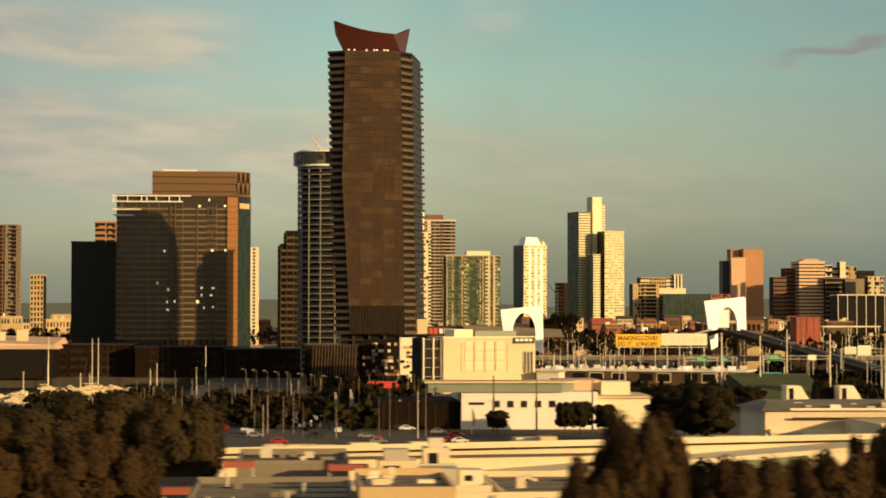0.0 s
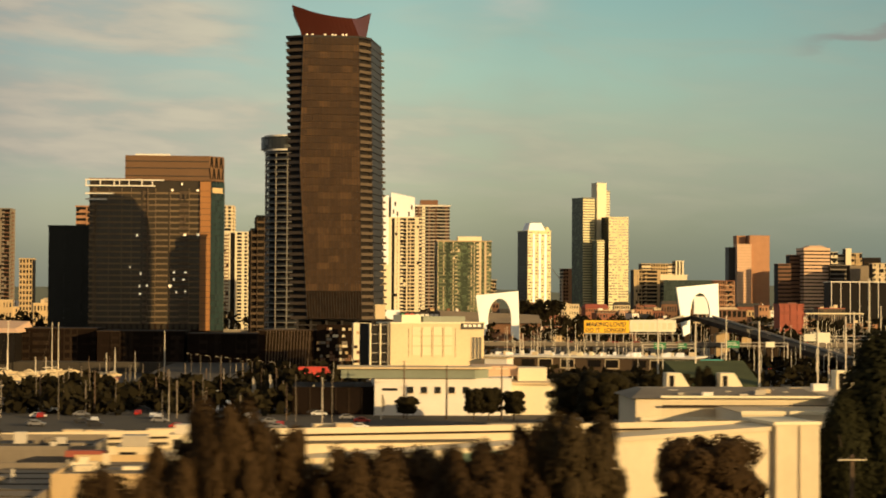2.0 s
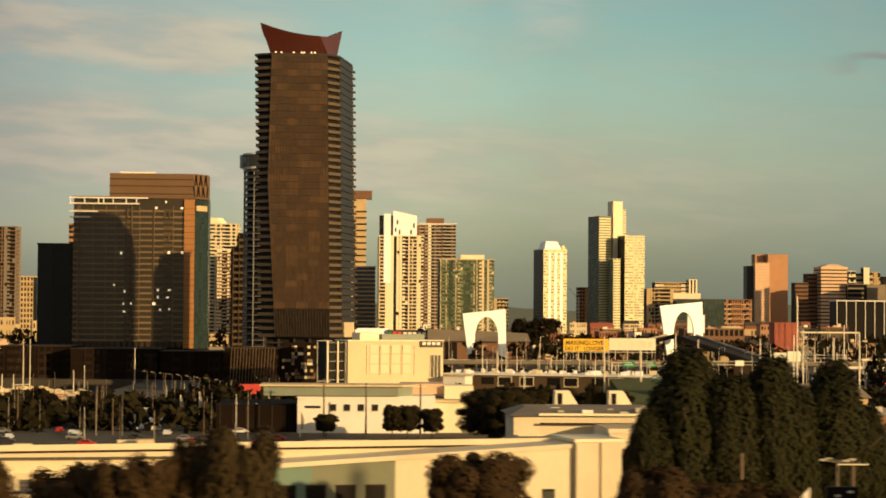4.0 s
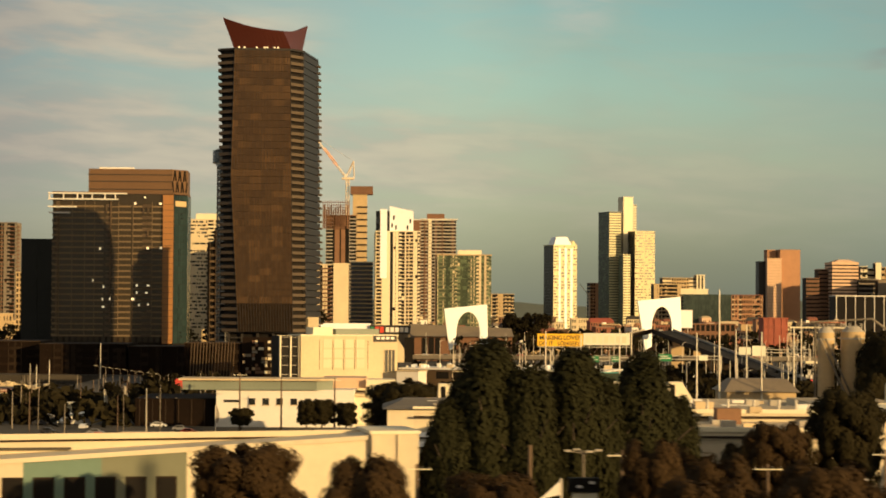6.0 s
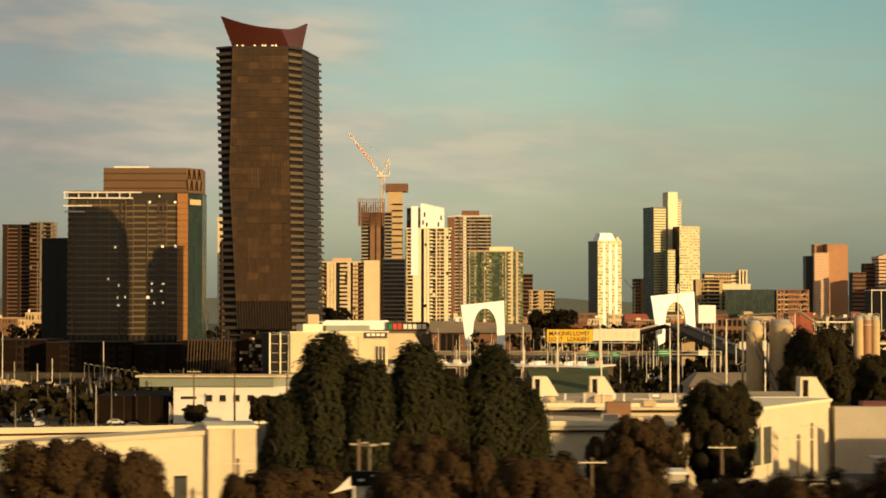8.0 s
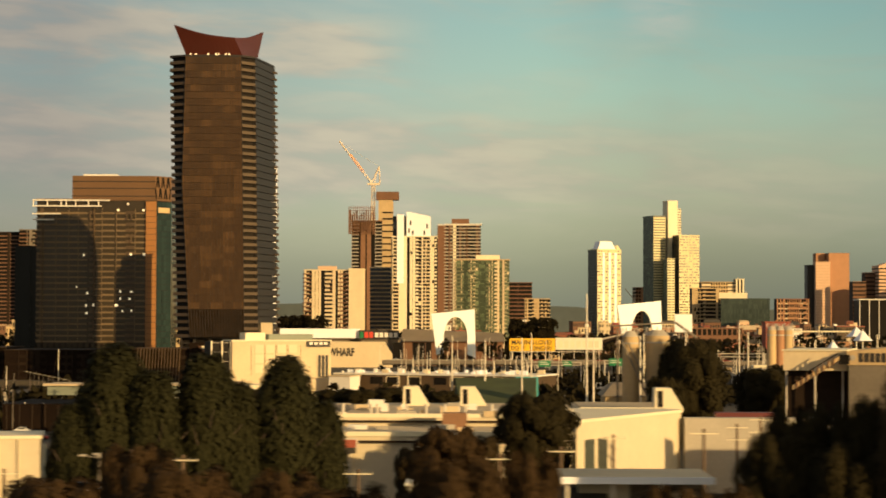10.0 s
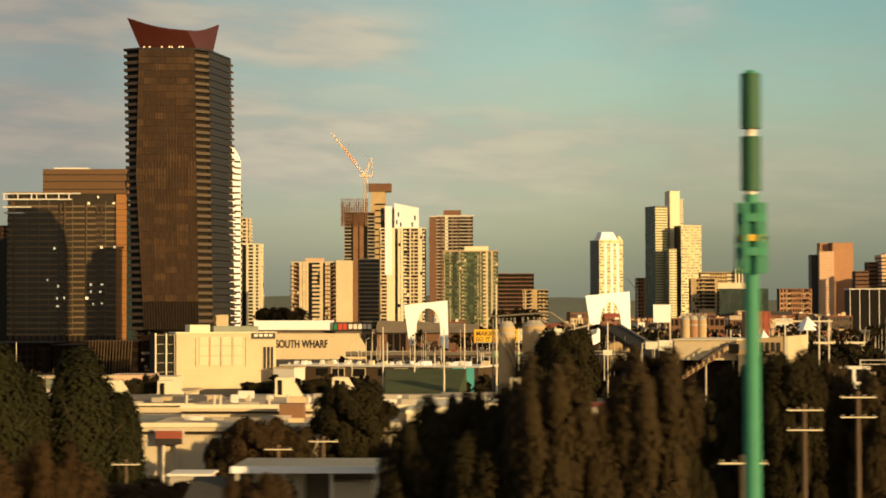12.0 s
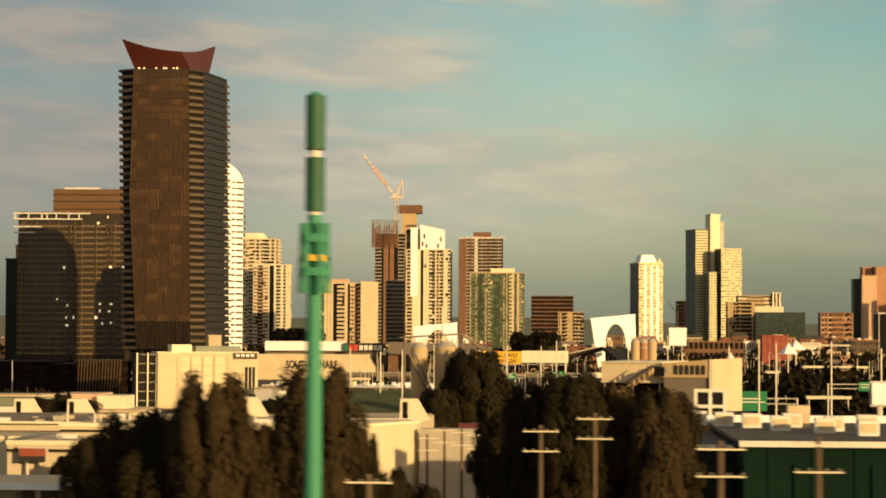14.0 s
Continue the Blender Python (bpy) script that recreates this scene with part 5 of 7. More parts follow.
for k in range(70):
    x, z = rnd.randrange(0, 12) * 1.35, rnd.randrange(1, 13) * 1.45
    if rnd.random() < 0.35 + x / 24:
        part("panel", box(B(), x + 0.1, x + rnd.choice((1.3, 1.3, 2.4)), -0.15 - 0.01 * k, 0.05, z, z + 1.2), rnd.choice((M_cream_lt, M_tan, M_brown, M_concrete_mid)), mosaic)
screen = thing("panel_wall", (40.6, 888, 0), "sunlit pale end wall with scattered brown panels", "building", rz=8)
part("wall", box(B(), 0, 6.2, 0, 2.5, 0, 21.0), M_cream_lt, screen)
for k in range(20):
    x, z = 0.2 + rnd.randrange(0, 4) * 1.3, 3.5 + 2.1 * (k // 3) + rnd.uniform(0, 0.6)
    part("panel", box(B(), x, x + rnd.choice((0.9, 1.3, 1.8)) * (1.2 if x < 2 else 0.7), -0.25 - 0.01 * k, 0.05, z, z + rnd.choice((0.7, 1.2))), (M_tan, M_brown, M_quay)[k % 3], screen)
long_roof = thing("terminal_roof", (-225, 1010, 0), "long pale terminal roof over a dark hall", "building")
part("hall", box(B(), 0, 105, 0, 50, 0, 14), M_recess, long_roof)
part("roof", prism(B(), [(-2, -2), (107, -2), (107, 52), (-2, 52)], [(0, 2), (105, 2), (105, 50), (0, 50)], 14, [19, 16, 19, 22]), M_pink, long_roof)
for k in range(8):
    part("roof_box", box(B(), 8 + k * 11, 13 + k * 11, 20, 26, 16, 22 + (k % 3)), M_cream, long_roof)
tent = thing("red_awning", (20.2, 668, 0), "orange-red awning roof beside the white hall", "awning")
part("canopy", prism(B(), [(-1.5, 0), (11.5, 0), (11.5, 9), (-1.5, 9)], [(0.5, 3), (9.5, 3), (9.5, 6), (0.5, 6)], 6.0, 9.4), M_red, tent)
for x in (0.5, 10):
    part("post", rod(B(), (x, 0.5, 0), (x, 0.5, 6.0), 0.2), M_steel, tent)

# low-rise district beyond the freeway
def low_rise(x, y, w, d, z, wall, storeys, roofm):
    t = thing("low_building", (x, y, 0), "low %s building beyond the freeway" % wall.name.replace("_", " "), "building", "low buildings", rnd.uniform(-4, 14))
    part("wall", box(B(), 0, w, 0, d, 0, z), wall, t)
    if rnd.random() < 0.3:
        part("roof", prism(B(), [(-0.6, -0.6), (w + 0.6, -0.6), (w + 0.6, d + 0.6), (-0.6, d + 0.6)], [(1, d * 0.4), (w - 1, d * 0.4), (w - 1, d * 0.6), (1, d * 0.6)], z, z + min(4.0, w * 0.2)), roofm, t)
    else:
        part("roof", box(B(), -0.4, w + 0.4, -0.4, d + 0.4, z, z + 0.6), roofm, t)
        for k in range(rnd.randrange(0, 4)):
            a, b = rnd.uniform(0, max(0.5, w - 4)), rnd.uniform(1, d - 3)
            part("roof_unit", box(B(), a, a + rnd.uniform(1.2, 4), b, b + 2.5, z + 0.6, z + rnd.uniform(1.6, 3.6)), rnd.choice((M_roof, M_white, M_cream, M_brown)), t)
    h = z / storeys
    n = max(2, int(w / 2.6))
    bm = B()
    for k in range(n):
        if rnd.random() < 0.85:
            a = 0.5 + (w - 1.0) * k / n
            box(bm, a + 0.3, a + (w - 1.0) / n * rnd.uniform(0.4, 0.8), -0.12, 0.1, h * 0.35, h * 0.8)
    row = mesh_of(bm, "glazing", M_dark_glass)
    for k in range(storeys):
        tagged(part("glazing", row, M_dark_glass, t, loc=(0, 0, k * h)), kind="stuff")


rnd = random.Random(23)
for k in range(210):
    yy = rnd.uniform(1420, 2700)
    xx = rnd.uniform(60, 130 + (yy - 200) * 0.25)
    low_rise(xx, yy, rnd.uniform(6, 26), rnd.uniform(9, 18), rnd.uniform(5, 17 if yy < 1800 else 27), rnd.choice((M_cream, M_tan, M_brown, M_brown, M_tan, M_olive, M_pink, M_orange, M_redbrick, M_white)), rnd.randrange(2, 5), rnd.choice((M_roof, M_roof_grey, M_redbrick, M_roof_dark, M_roof_dark, M_oxide)))
for k in range(26):
    yy = rnd.uniform(1500, 2400)
    low_rise(rnd.uniform(-0.2 * yy, -60), yy, rnd.uniform(12, 45), 16, rnd.uniform(10, 28), rnd.choice((M_cream, M_tan, M_white, M_brown)), 3, M_roof)

# busy car park with lamp posts, flags and parked cars
def lamp_post(x, y, z, arm, group="lamp posts", r=0.12, paint=None):
    dull = paint is not None
    t = thing("street_lamp", (x, y, 0), ("dull grey lamp post" if dull else "pale street lamp post") + (" with a short arm" if arm else " without an arm"), "street lamp", group)
    part("pole", rod(B(), (0, 0, 0), (0, 0, z), r, r * 0.6, 6), paint or M_pole, t)
    if arm:
        part("arm", rod(B(), (0, 0, z), (arm, 0, z + 0.5), 0.07, seg=6), paint or M_pole, t)
        part("lamp_head", box(B(), arm - 0.5, arm + 0.4, -0.2, 0.2, z + 0.38, z + 0.55), M_concrete, t)


rnd = random.Random(17)
for k in range(70):
    lamp_post(rnd.uniform(-55, 40), rnd.uniform(520, 740), rnd.uniform(7, 12.5), 0, r=rnd.choice((0.1, 0.14, 0.2)), paint=rnd.choice((M_concrete, M_concrete_mid, M_concrete_mid, M_timber, M_timber)))
for k in range(9):
    lamp_post(-22 + k * 4.3, 800 - k * 12.5, 9.6, -1.3, r=0.1, paint=M_concrete_mid)
for k in range(230):
    yy = rnd.uniform(760, 1500)
    lamp_post(rnd.uniform(105, 130 + 0.24 * yy), yy, rnd.uniform(8, 20), rnd.choice((0, 0, 0, 1.6)), "freeway lamp posts", rnd.choice((0.1, 0.13, 0.2)))
for x, y, z in ((141, 700, 25), (152, 690, 24), (163, 640, 25), (179.1, 570, 37.7), (210.1, 709, 27.6), (254.4, 840, 29.4), (196, 600, 26), (213, 640, 27), (186, 660, 25), (205, 700, 26), (232, 640, 27), (168, 720, 26), (256, 560, 27), (262, 540, 29), (270, 575, 28), (283, 560, 28.5), (300, 560, 30), (290, 520, 27), (246, 600, 25)):
    lamp_post(x, y, z, 0, "tall freeway masts", 0.3)


def flag(x, y, z):
    t = thing("feather_flag", (x, y, 0), "pale feather flag on a thin pole", "flag", "feather flags")
    part("pole", rod(B(), (0, 0, 0), (0, 0, z), 0.1, seg=6), M_pole, t)
    bm = B()
    prev = None
    for k in range(7):
        s = k / 6
        w = 0.15 + 0.75 * math.sin(math.pi * min(1, 0.15 + s * 0.85))
        cur = [bm.verts.new((0.1, 0.0, z * (0.3 + 0.7 * s))), bm.verts.new((0.1 + w, 0.15 * math.sin(4 * s), z * (0.3 + 0.7 * s)))]
        if prev:
            bm.faces.new((prev[0], prev[1], cur[1], cur[0]))
        prev = cur
    bmesh.ops.solidify(bm, geom=bm.faces[:], thickness=0.04)
    part("sail", bm, M_concrete, t)


for x, y, z in ((26.2, 568, 7.8), (31.4, 568, 7.6), (13.5, 600, 9.5), (9.0, 590, 9.0), (44, 545, 6.5)):
    flag(x, y, z)


def car(x, y, z, rz, paint, lights=None):
    t = thing("car", (x, y, z), "small parked car beside the marina" if lights is None else "car on the freeway with lights on", "car", "cars", rz)
    side = [(-2.1, 0.35), (2.1, 0.35), (2.15, 0.8), (1.2, 0.95), (0.6, 1.45), (-1.0, 1.48), (-1.8, 0.98), (-2.15, 0.9)]
    bm = B()
    a, b = [bm.verts.new((px, -0.85, pz)) for px, pz in side], [bm.verts.new((px, 0.85, pz)) for px, pz in side]
    bm.faces.new(a)
    bm.faces.new(b[::-1])
    for i in range(len(side)):
        j = (i + 1) % len(side)
        bm.faces.new((a[j], a[i], b[i], b[j]))
    bmesh.ops.recalc_face_normals(bm, faces=bm.faces)
    part("body", bm, paint, t)
    part("window", box(B(), -1.1, 0.7, -0.87, 0.87, 1.0, 1.38), M_dark_glass, t)
    wh = mesh_of(rod(B(), (0, -0.1, 0), (0, 0.1, 0), 0.33, seg=10), "wheel", M_tyre)
    for px in (-1.35, 1.35):
        for py in (-0.8, 0.8):
            part("wheel", wh, M_tyre, t, loc=(px, py, 0.33))
    if lights is not None:
        for py in (-0.6, 0.6):
            part("lamp", box(B(), 2.1, 2.2, py - 0.2, py + 0.2, 0.6, 0.85), lights, t)


for k in range(40):
    car(rnd.uniform(-45, 40), rnd.uniform(500, 600), 0.0, rnd.choice((0, 90)) + rnd.uniform(-4, 4), M_car[rnd.randrange(4)])
for k in range(26):
    x = 104 + k * 11 + rnd.uniform(-3, 3)
    car(x, 1094 - (x - 100) * 0.094 + rnd.choice((2, 6, 10)), 8.0 + 0.5 * (x - 100) / 320, rnd.choice((-95.4 + 90, 84.6 + 90)), M_car[rnd.randrange(4)], rnd.choice((M_tail, M_head, M_tail)))
for k in range(22):
    car(rnd.uniform(120, 380), rnd.uniform(870, 1050), 0.1, -90 + rnd.uniform(-3, 3), M_car[rnd.randrange(4)], rnd.choice((M_tail, M_head)))

# small kiosks, awnings and vans of the marina car park
def kiosk(x, y, w, z, wall, top):
    t = thing("kiosk", (x, y, 0), "small %s kiosk with a flat awning" % wall.name.split("_")[0], "kiosk", "kiosks")
    part("wall", box(B(), 0, w, 0, w * 0.8, 0, z), wall, t)
    part("counter_opening", box(B(), w * 0.15, w * 0.85, -0.06, 0.05, 1.0, z * 0.7), M_recess, t)
    part("awning", prism(B(), [(-0.3, -1.4), (w + 0.3, -1.4), (w + 0.3, w), (-0.3, w)], [(-0.3, -1.4), (w + 0.3, -1.4), (w + 0.3, w), (-0.3, w)], [z - 0.5, z - 0.5, z, z], [z - 0.3, z - 0.3, z + 0.2, z + 0.2]), top, t)


for x, y, w, z, wall, top in ((-5.0, 600, 3.4, 4.6, M_cream_lt, M_cream_lt), (-13, 640, 4.0, 3.4, M_oxide, M_red), (-19, 655, 5.0, 3.2, M_white, M_oxide), (-32, 690, 4.5, 3.4, M_oxide, M_red), (2.0, 575, 3.0, 3.0, M_white, M_white), (-48, 720, 6, 3.6, M_cream, M_oxide), (-60, 735, 5, 3.6, M_oxide, M_red)):
    kiosk(x, y, w, z, wall, top)


def van(x, y, z, rz, paint):
    t = thing("van", (x, y, z), "white box van on the freeway" if paint is M_white else "dark box van on the freeway", "van", "vans", rz)
    part("cargo_box", box(B(), -3.6, 1.2, -1.15, 1.15, 0.7, 3.5), paint, t)
    part("cab", prism(B(), [(1.3, -1.0), (3.2, -1.0), (3.2, 1.0), (1.3, 1.0)], [(1.3, -0.9), (2.4, -0.9), (2.4, 0.9), (1.3, 0.9)], 0.6, 2.5), paint, t)
    part("windscreen", box(B(), 2.5, 2.95, -0.85, 0.85, 1.5, 2.1), M_dark_glass, t)
    wh = mesh_of(rod(B(), (0, -0.15, 0), (0, 0.15, 0), 0.45, seg=10), "wheel", M_tyre)
    for px in (-2.4, 2.0):
        for py in (-1.0, 1.0):
            part("wheel", wh, M_tyre, t, loc=(px, py, 0.45))


for k in range(14):
    van(rnd.uniform(130, 360), rnd.uniform(870, 1050), 0.1, rnd.choice((0, 180)) + rnd.uniform(-3, 3), M_white if k % 3 else M_car[3])


# ---- near warehouses ----
def long_warehouse():
    t = thing("warehouse", (-8.4, 249, 0), "long warm cream warehouse with a row of dark windows", "building", rz=10)
    # one long roof that falls gently to the back and to the west
    def eaves(s, y):
        return 14.1 + 0.0075 * s - 0.085 * (y - 8)

    def sloped(x0, x1, y0, y1, down, up):
        foot = [(x0, y0), (x1, y0), (x1, y1), (x0, y1)]
        return prism(B(), foot, foot, [eaves(x, y) - down for x, y in foot], [eaves(x, y) + up for x, y in foot])

    foot = [(0, 8), (103, 8), (103, 35), (0, 35)]
    part("main_block", prism(B(), foot, foot, 0, [eaves(x, y) for x, y in foot]), M_wall_cream, t)
    part("roof", sloped(0.6, 102.4, 8.6, 34.4, 0.0, 0.2), M_roof, t)
    part("parapet", sloped(0, 103, 7.6, 8.2, 0.0, 0.75), M_wall_cream, t)
    part("parapet", sloped(-0.3, 0.3, 8.21, 34.6, 0.0, 0.5), M_wall_cream, t)
    for k in range(1, 24):
        part("roof_seam", sloped(k * 4.3, k * 4.3 + 0.15, 8.7, 34.2, -0.2, 0.3), M_concrete_mid, t)
    part("shadow_joint", sloped(0, 96.9, 7.55, 7.62, 0.25, -0.05), M_concrete_dk, t)
    part("gutter", box(B(), 0, 60, 7.2, 7.98, 13.3, 13.55), M_roof_dark, t, "dark roof gutter")
    # lower office strip in front, grey-green in its western part
    def rake(s):
        return 13.0 + 0.058 * (s - 57)

    for a, b, m, lb in ((0, 54, M_wall_cream, "cream office front"), (54, 63.5, M_teal_render, "teal-green office front"), (63.5, 74, M_green_render, "olive office front"), (74, 97, M_wall_cream, "cream office front")):
        foot = [(a, 0), (b, 0), (b, 8), (a, 8)]
        part("office_strip", prism(B(), foot, foot, 0, [rake(a) - 0.6, rake(b) - 0.6, rake(b) - 0.6, rake(a) - 0.6]), m, t, lb)
        foot = [(a, -0.3), (b, -0.3), (b, 8), (a, 8)]
        part("strip_coping", prism(B(), foot, foot, [rake(a) - 0.6, rake(b) - 0.6, rake(b) - 0.6, rake(a) - 0.6], [rake(a), rake(b), rake(b), rake(a)]), M_wall_cream, t)
    win = mesh_of(box(B(), -1.1, 1.1, -0.1, 0.2, 0, 4.2), "window", M_recess)
    frm = mesh_of(box(B(), -1.3, 1.3, -0.06, 0.1, -0.2, 4.4), "window_frame", M_concrete_dk)
    for k in range(19):
        w = part("window", win, M_recess, t, loc=(4 + k * 3.75, 0, 6.0))
        part("window_frame", frm, M_concrete_dk, w)
    # east end block with a recessed joint
    part("end_block", box(B(), 97.1, 103.3, -0.5, 11, 0, 15.5), M_wall_cream, t)
    part("end_coping", box(B(), 97.0, 103.5, -0.7, 11.1, 15.5, 15.9), M_cream_lt, t)
    part("corner_pier", box(B(), 97.2, 98.2, -0.9, -0.5, 0, 15.4), M_wall_cream, t)
    part("down_pipe", rod(B(), (100.6, -0.7, 0), (100.6, -0.7, 15.4), 0.12), M_wall_cream, t)
    part("side_door", box(B(), 93.0, 94.6, -0.15, 0.1, 4, 9.6), M_dark_glass, t)
    rnd = random.Random(3)
    for k in range(18):
        x, y = rnd.uniform(6, 96), rnd.uniform(12, 30)
        a, b, c = rnd.uniform(1.5, 4), rnd.uniform(1.2, 3), rnd.uniform(0.4, 1.2)
        part("roof_unit", box(B(), x, x + a, y, y + b, eaves(x, y), eaves(x, y) + 0.3 + c), M_roof if k % 3 else M_cream, t)


long_warehouse()


def north_sheds():
    """Flat workshop roofs behind parapets, before the long warehouse."""
    t = thing("workshop", (0, 0, 0), "cluster of low flat-roofed workshops with red awnings", "building")
    # x0, x1, y0, y1, roof height, wall, roof
    # the third block's shade is in its darker wall material
    for x0, x1, y0, y1, z, wall, top in ((-10, 5.4, 166, 214, 13.9, M_concrete_mid, M_roof_grey), (5.7, 14.4, 188, 206, 15.3, M_tan, M_roof_grey), (-6.5, 5.5, 224, 238, 15.2, M_concrete_mid, M_roof_dark),
                                         (7.5, 20.0, 215, 236, 13.2, M_wall_cream, M_roof_grey), (15.5, 33.0, 192, 212, 12.4, M_wall_cream, M_roof), (21.0, 38.0, 214, 238, 12.6, M_cream, M_roof_grey),
                                         (-18, -10.5, 214, 236, 12.2, M_concrete_mid, M_roof_dark), (-30, -11, 176, 192, 10.8, M_concrete_mid, M_roof_dark)):
        blk = part("block", box(B(), x0, x1, y0, y1, 0, z), wall, t)
        part("roof_sheet", box(B(), x0 + 0.4, x1 - 0.4, y0 + 0.4, y1 - 0.4, z, z + 0.1), top, blk)
        for e in ((x0, x1, y0, y0 + 0.35), (x0, x1, y1 - 0.35, y1), (x0, x0 + 0.35, y0 + 0.36, y1 - 0.36), (x1 - 0.35, x1, y0 + 0.36, y1 - 0.36)):
            part("parapet", box(B(), *e, z, z + (0.75 if e[2] > y0 + 1 else 0.4)), wall, blk)
        for k in range(1, int((y1 - y0) / 6)):
            part("roof_seam", box(B(), x0 + 0.5, x1 - 0.5, y0 + k * 6, y0 + k * 6 + 0.18, z + 0.1, z + 0.22), M_roof_dark, blk)
    for x, y, w, z in ((-7.6, 216, 3.2, 15.4), (3.2, 218, 4.2, 14.9), (-12.5, 196, 2.6, 14.4), (6.0, 172, 3.6, 12.4), (26, 190, 3.0, 11.2)):
        aw = part("awning", prism(B(), [(x, y), (x + w, y), (x + w, y + 2.2), (x, y + 2.2)], [(x, y + 0.4), (x + w, y + 0.4), (x + w, y + 2.2), (x, y + 2.2)], z, z + 0.6), M_oxide, t, "faded red awning")
        for px in (x + 0.15, x + w - 0.15):
            part("post", rod(B(), (px, y + 1.1, 0), (px, y + 1.1, z), 0.08, seg=6), M_steel, aw)
    # plant room with stacked boxes, ducts and pipes
    for x0, x1, y0, y1, z0, z1, m in ((8.4, 12.4, 217, 222, 13.3, 16.0, M_cream), (12.8, 16.6, 216.5, 221, 13.3, 15.2, M_concrete), (13.4, 16.2, 223, 227, 13.3, 16.9, M_wall_cream), (16.9, 19.4, 218, 222, 13.3, 14.9, M_cream_lt),
                                      (9.0, 11.6, 218, 221, 16.0, 17.1, M_concrete), (14.0, 15.6, 224, 226, 16.9, 17.9, M_steel), (10.2, 17.0, 222.1, 222.8, 14.6, 15.3, M_steel)):
        u = part("plant_box", box(B(), x0, x1, y0, y1, z0, z1), m, t)
        if x1 - x0 < 5 and z1 - z0 > 1.5:
            part("louvre", box(B(), x0 + 0.5, x0 + 0.55 * (x1 - x0), y0 - 0.04, y0 + 0.1, z0 + 0.5, z1 - 0.5), M_recess, u)
    rnd = random.Random(8)
    for k in range(30):
        x0, x1, y0, y1, z = ((-9, 4, 170, 208, 14.0), (6.5, 13, 191, 203, 15.4), (-5, 4, 226, 235, 15.3), (17, 31, 195, 209, 12.5), (23, 36, 217, 235, 12.7))[k % 5]
        x, y, w, h = rnd.uniform(x0, x1), rnd.uniform(y0, y1), rnd.uniform(0.5, 1.6), rnd.uniform(0.35, 1.3)
        part("roof_unit", box(B(), x, x + w, y, y + w * 0.8, z, z + h), (M_roof_grey, M_wall_cream, M_concrete_mid, M_cream_lt, M_steel)[k % 5 if k % 2 else (k + 2) % 5], t)
    for k in range(9):
        x, y = rnd.uniform(-8, 4), rnd.uniform(172, 210)
        part("vent_pipe", rod(B(), (x, y, 14.0), (x, y, 14.0 + rnd.uniform(0.7, 1.6)), 0.12, seg=8), M_steel, t)


north_sheds()


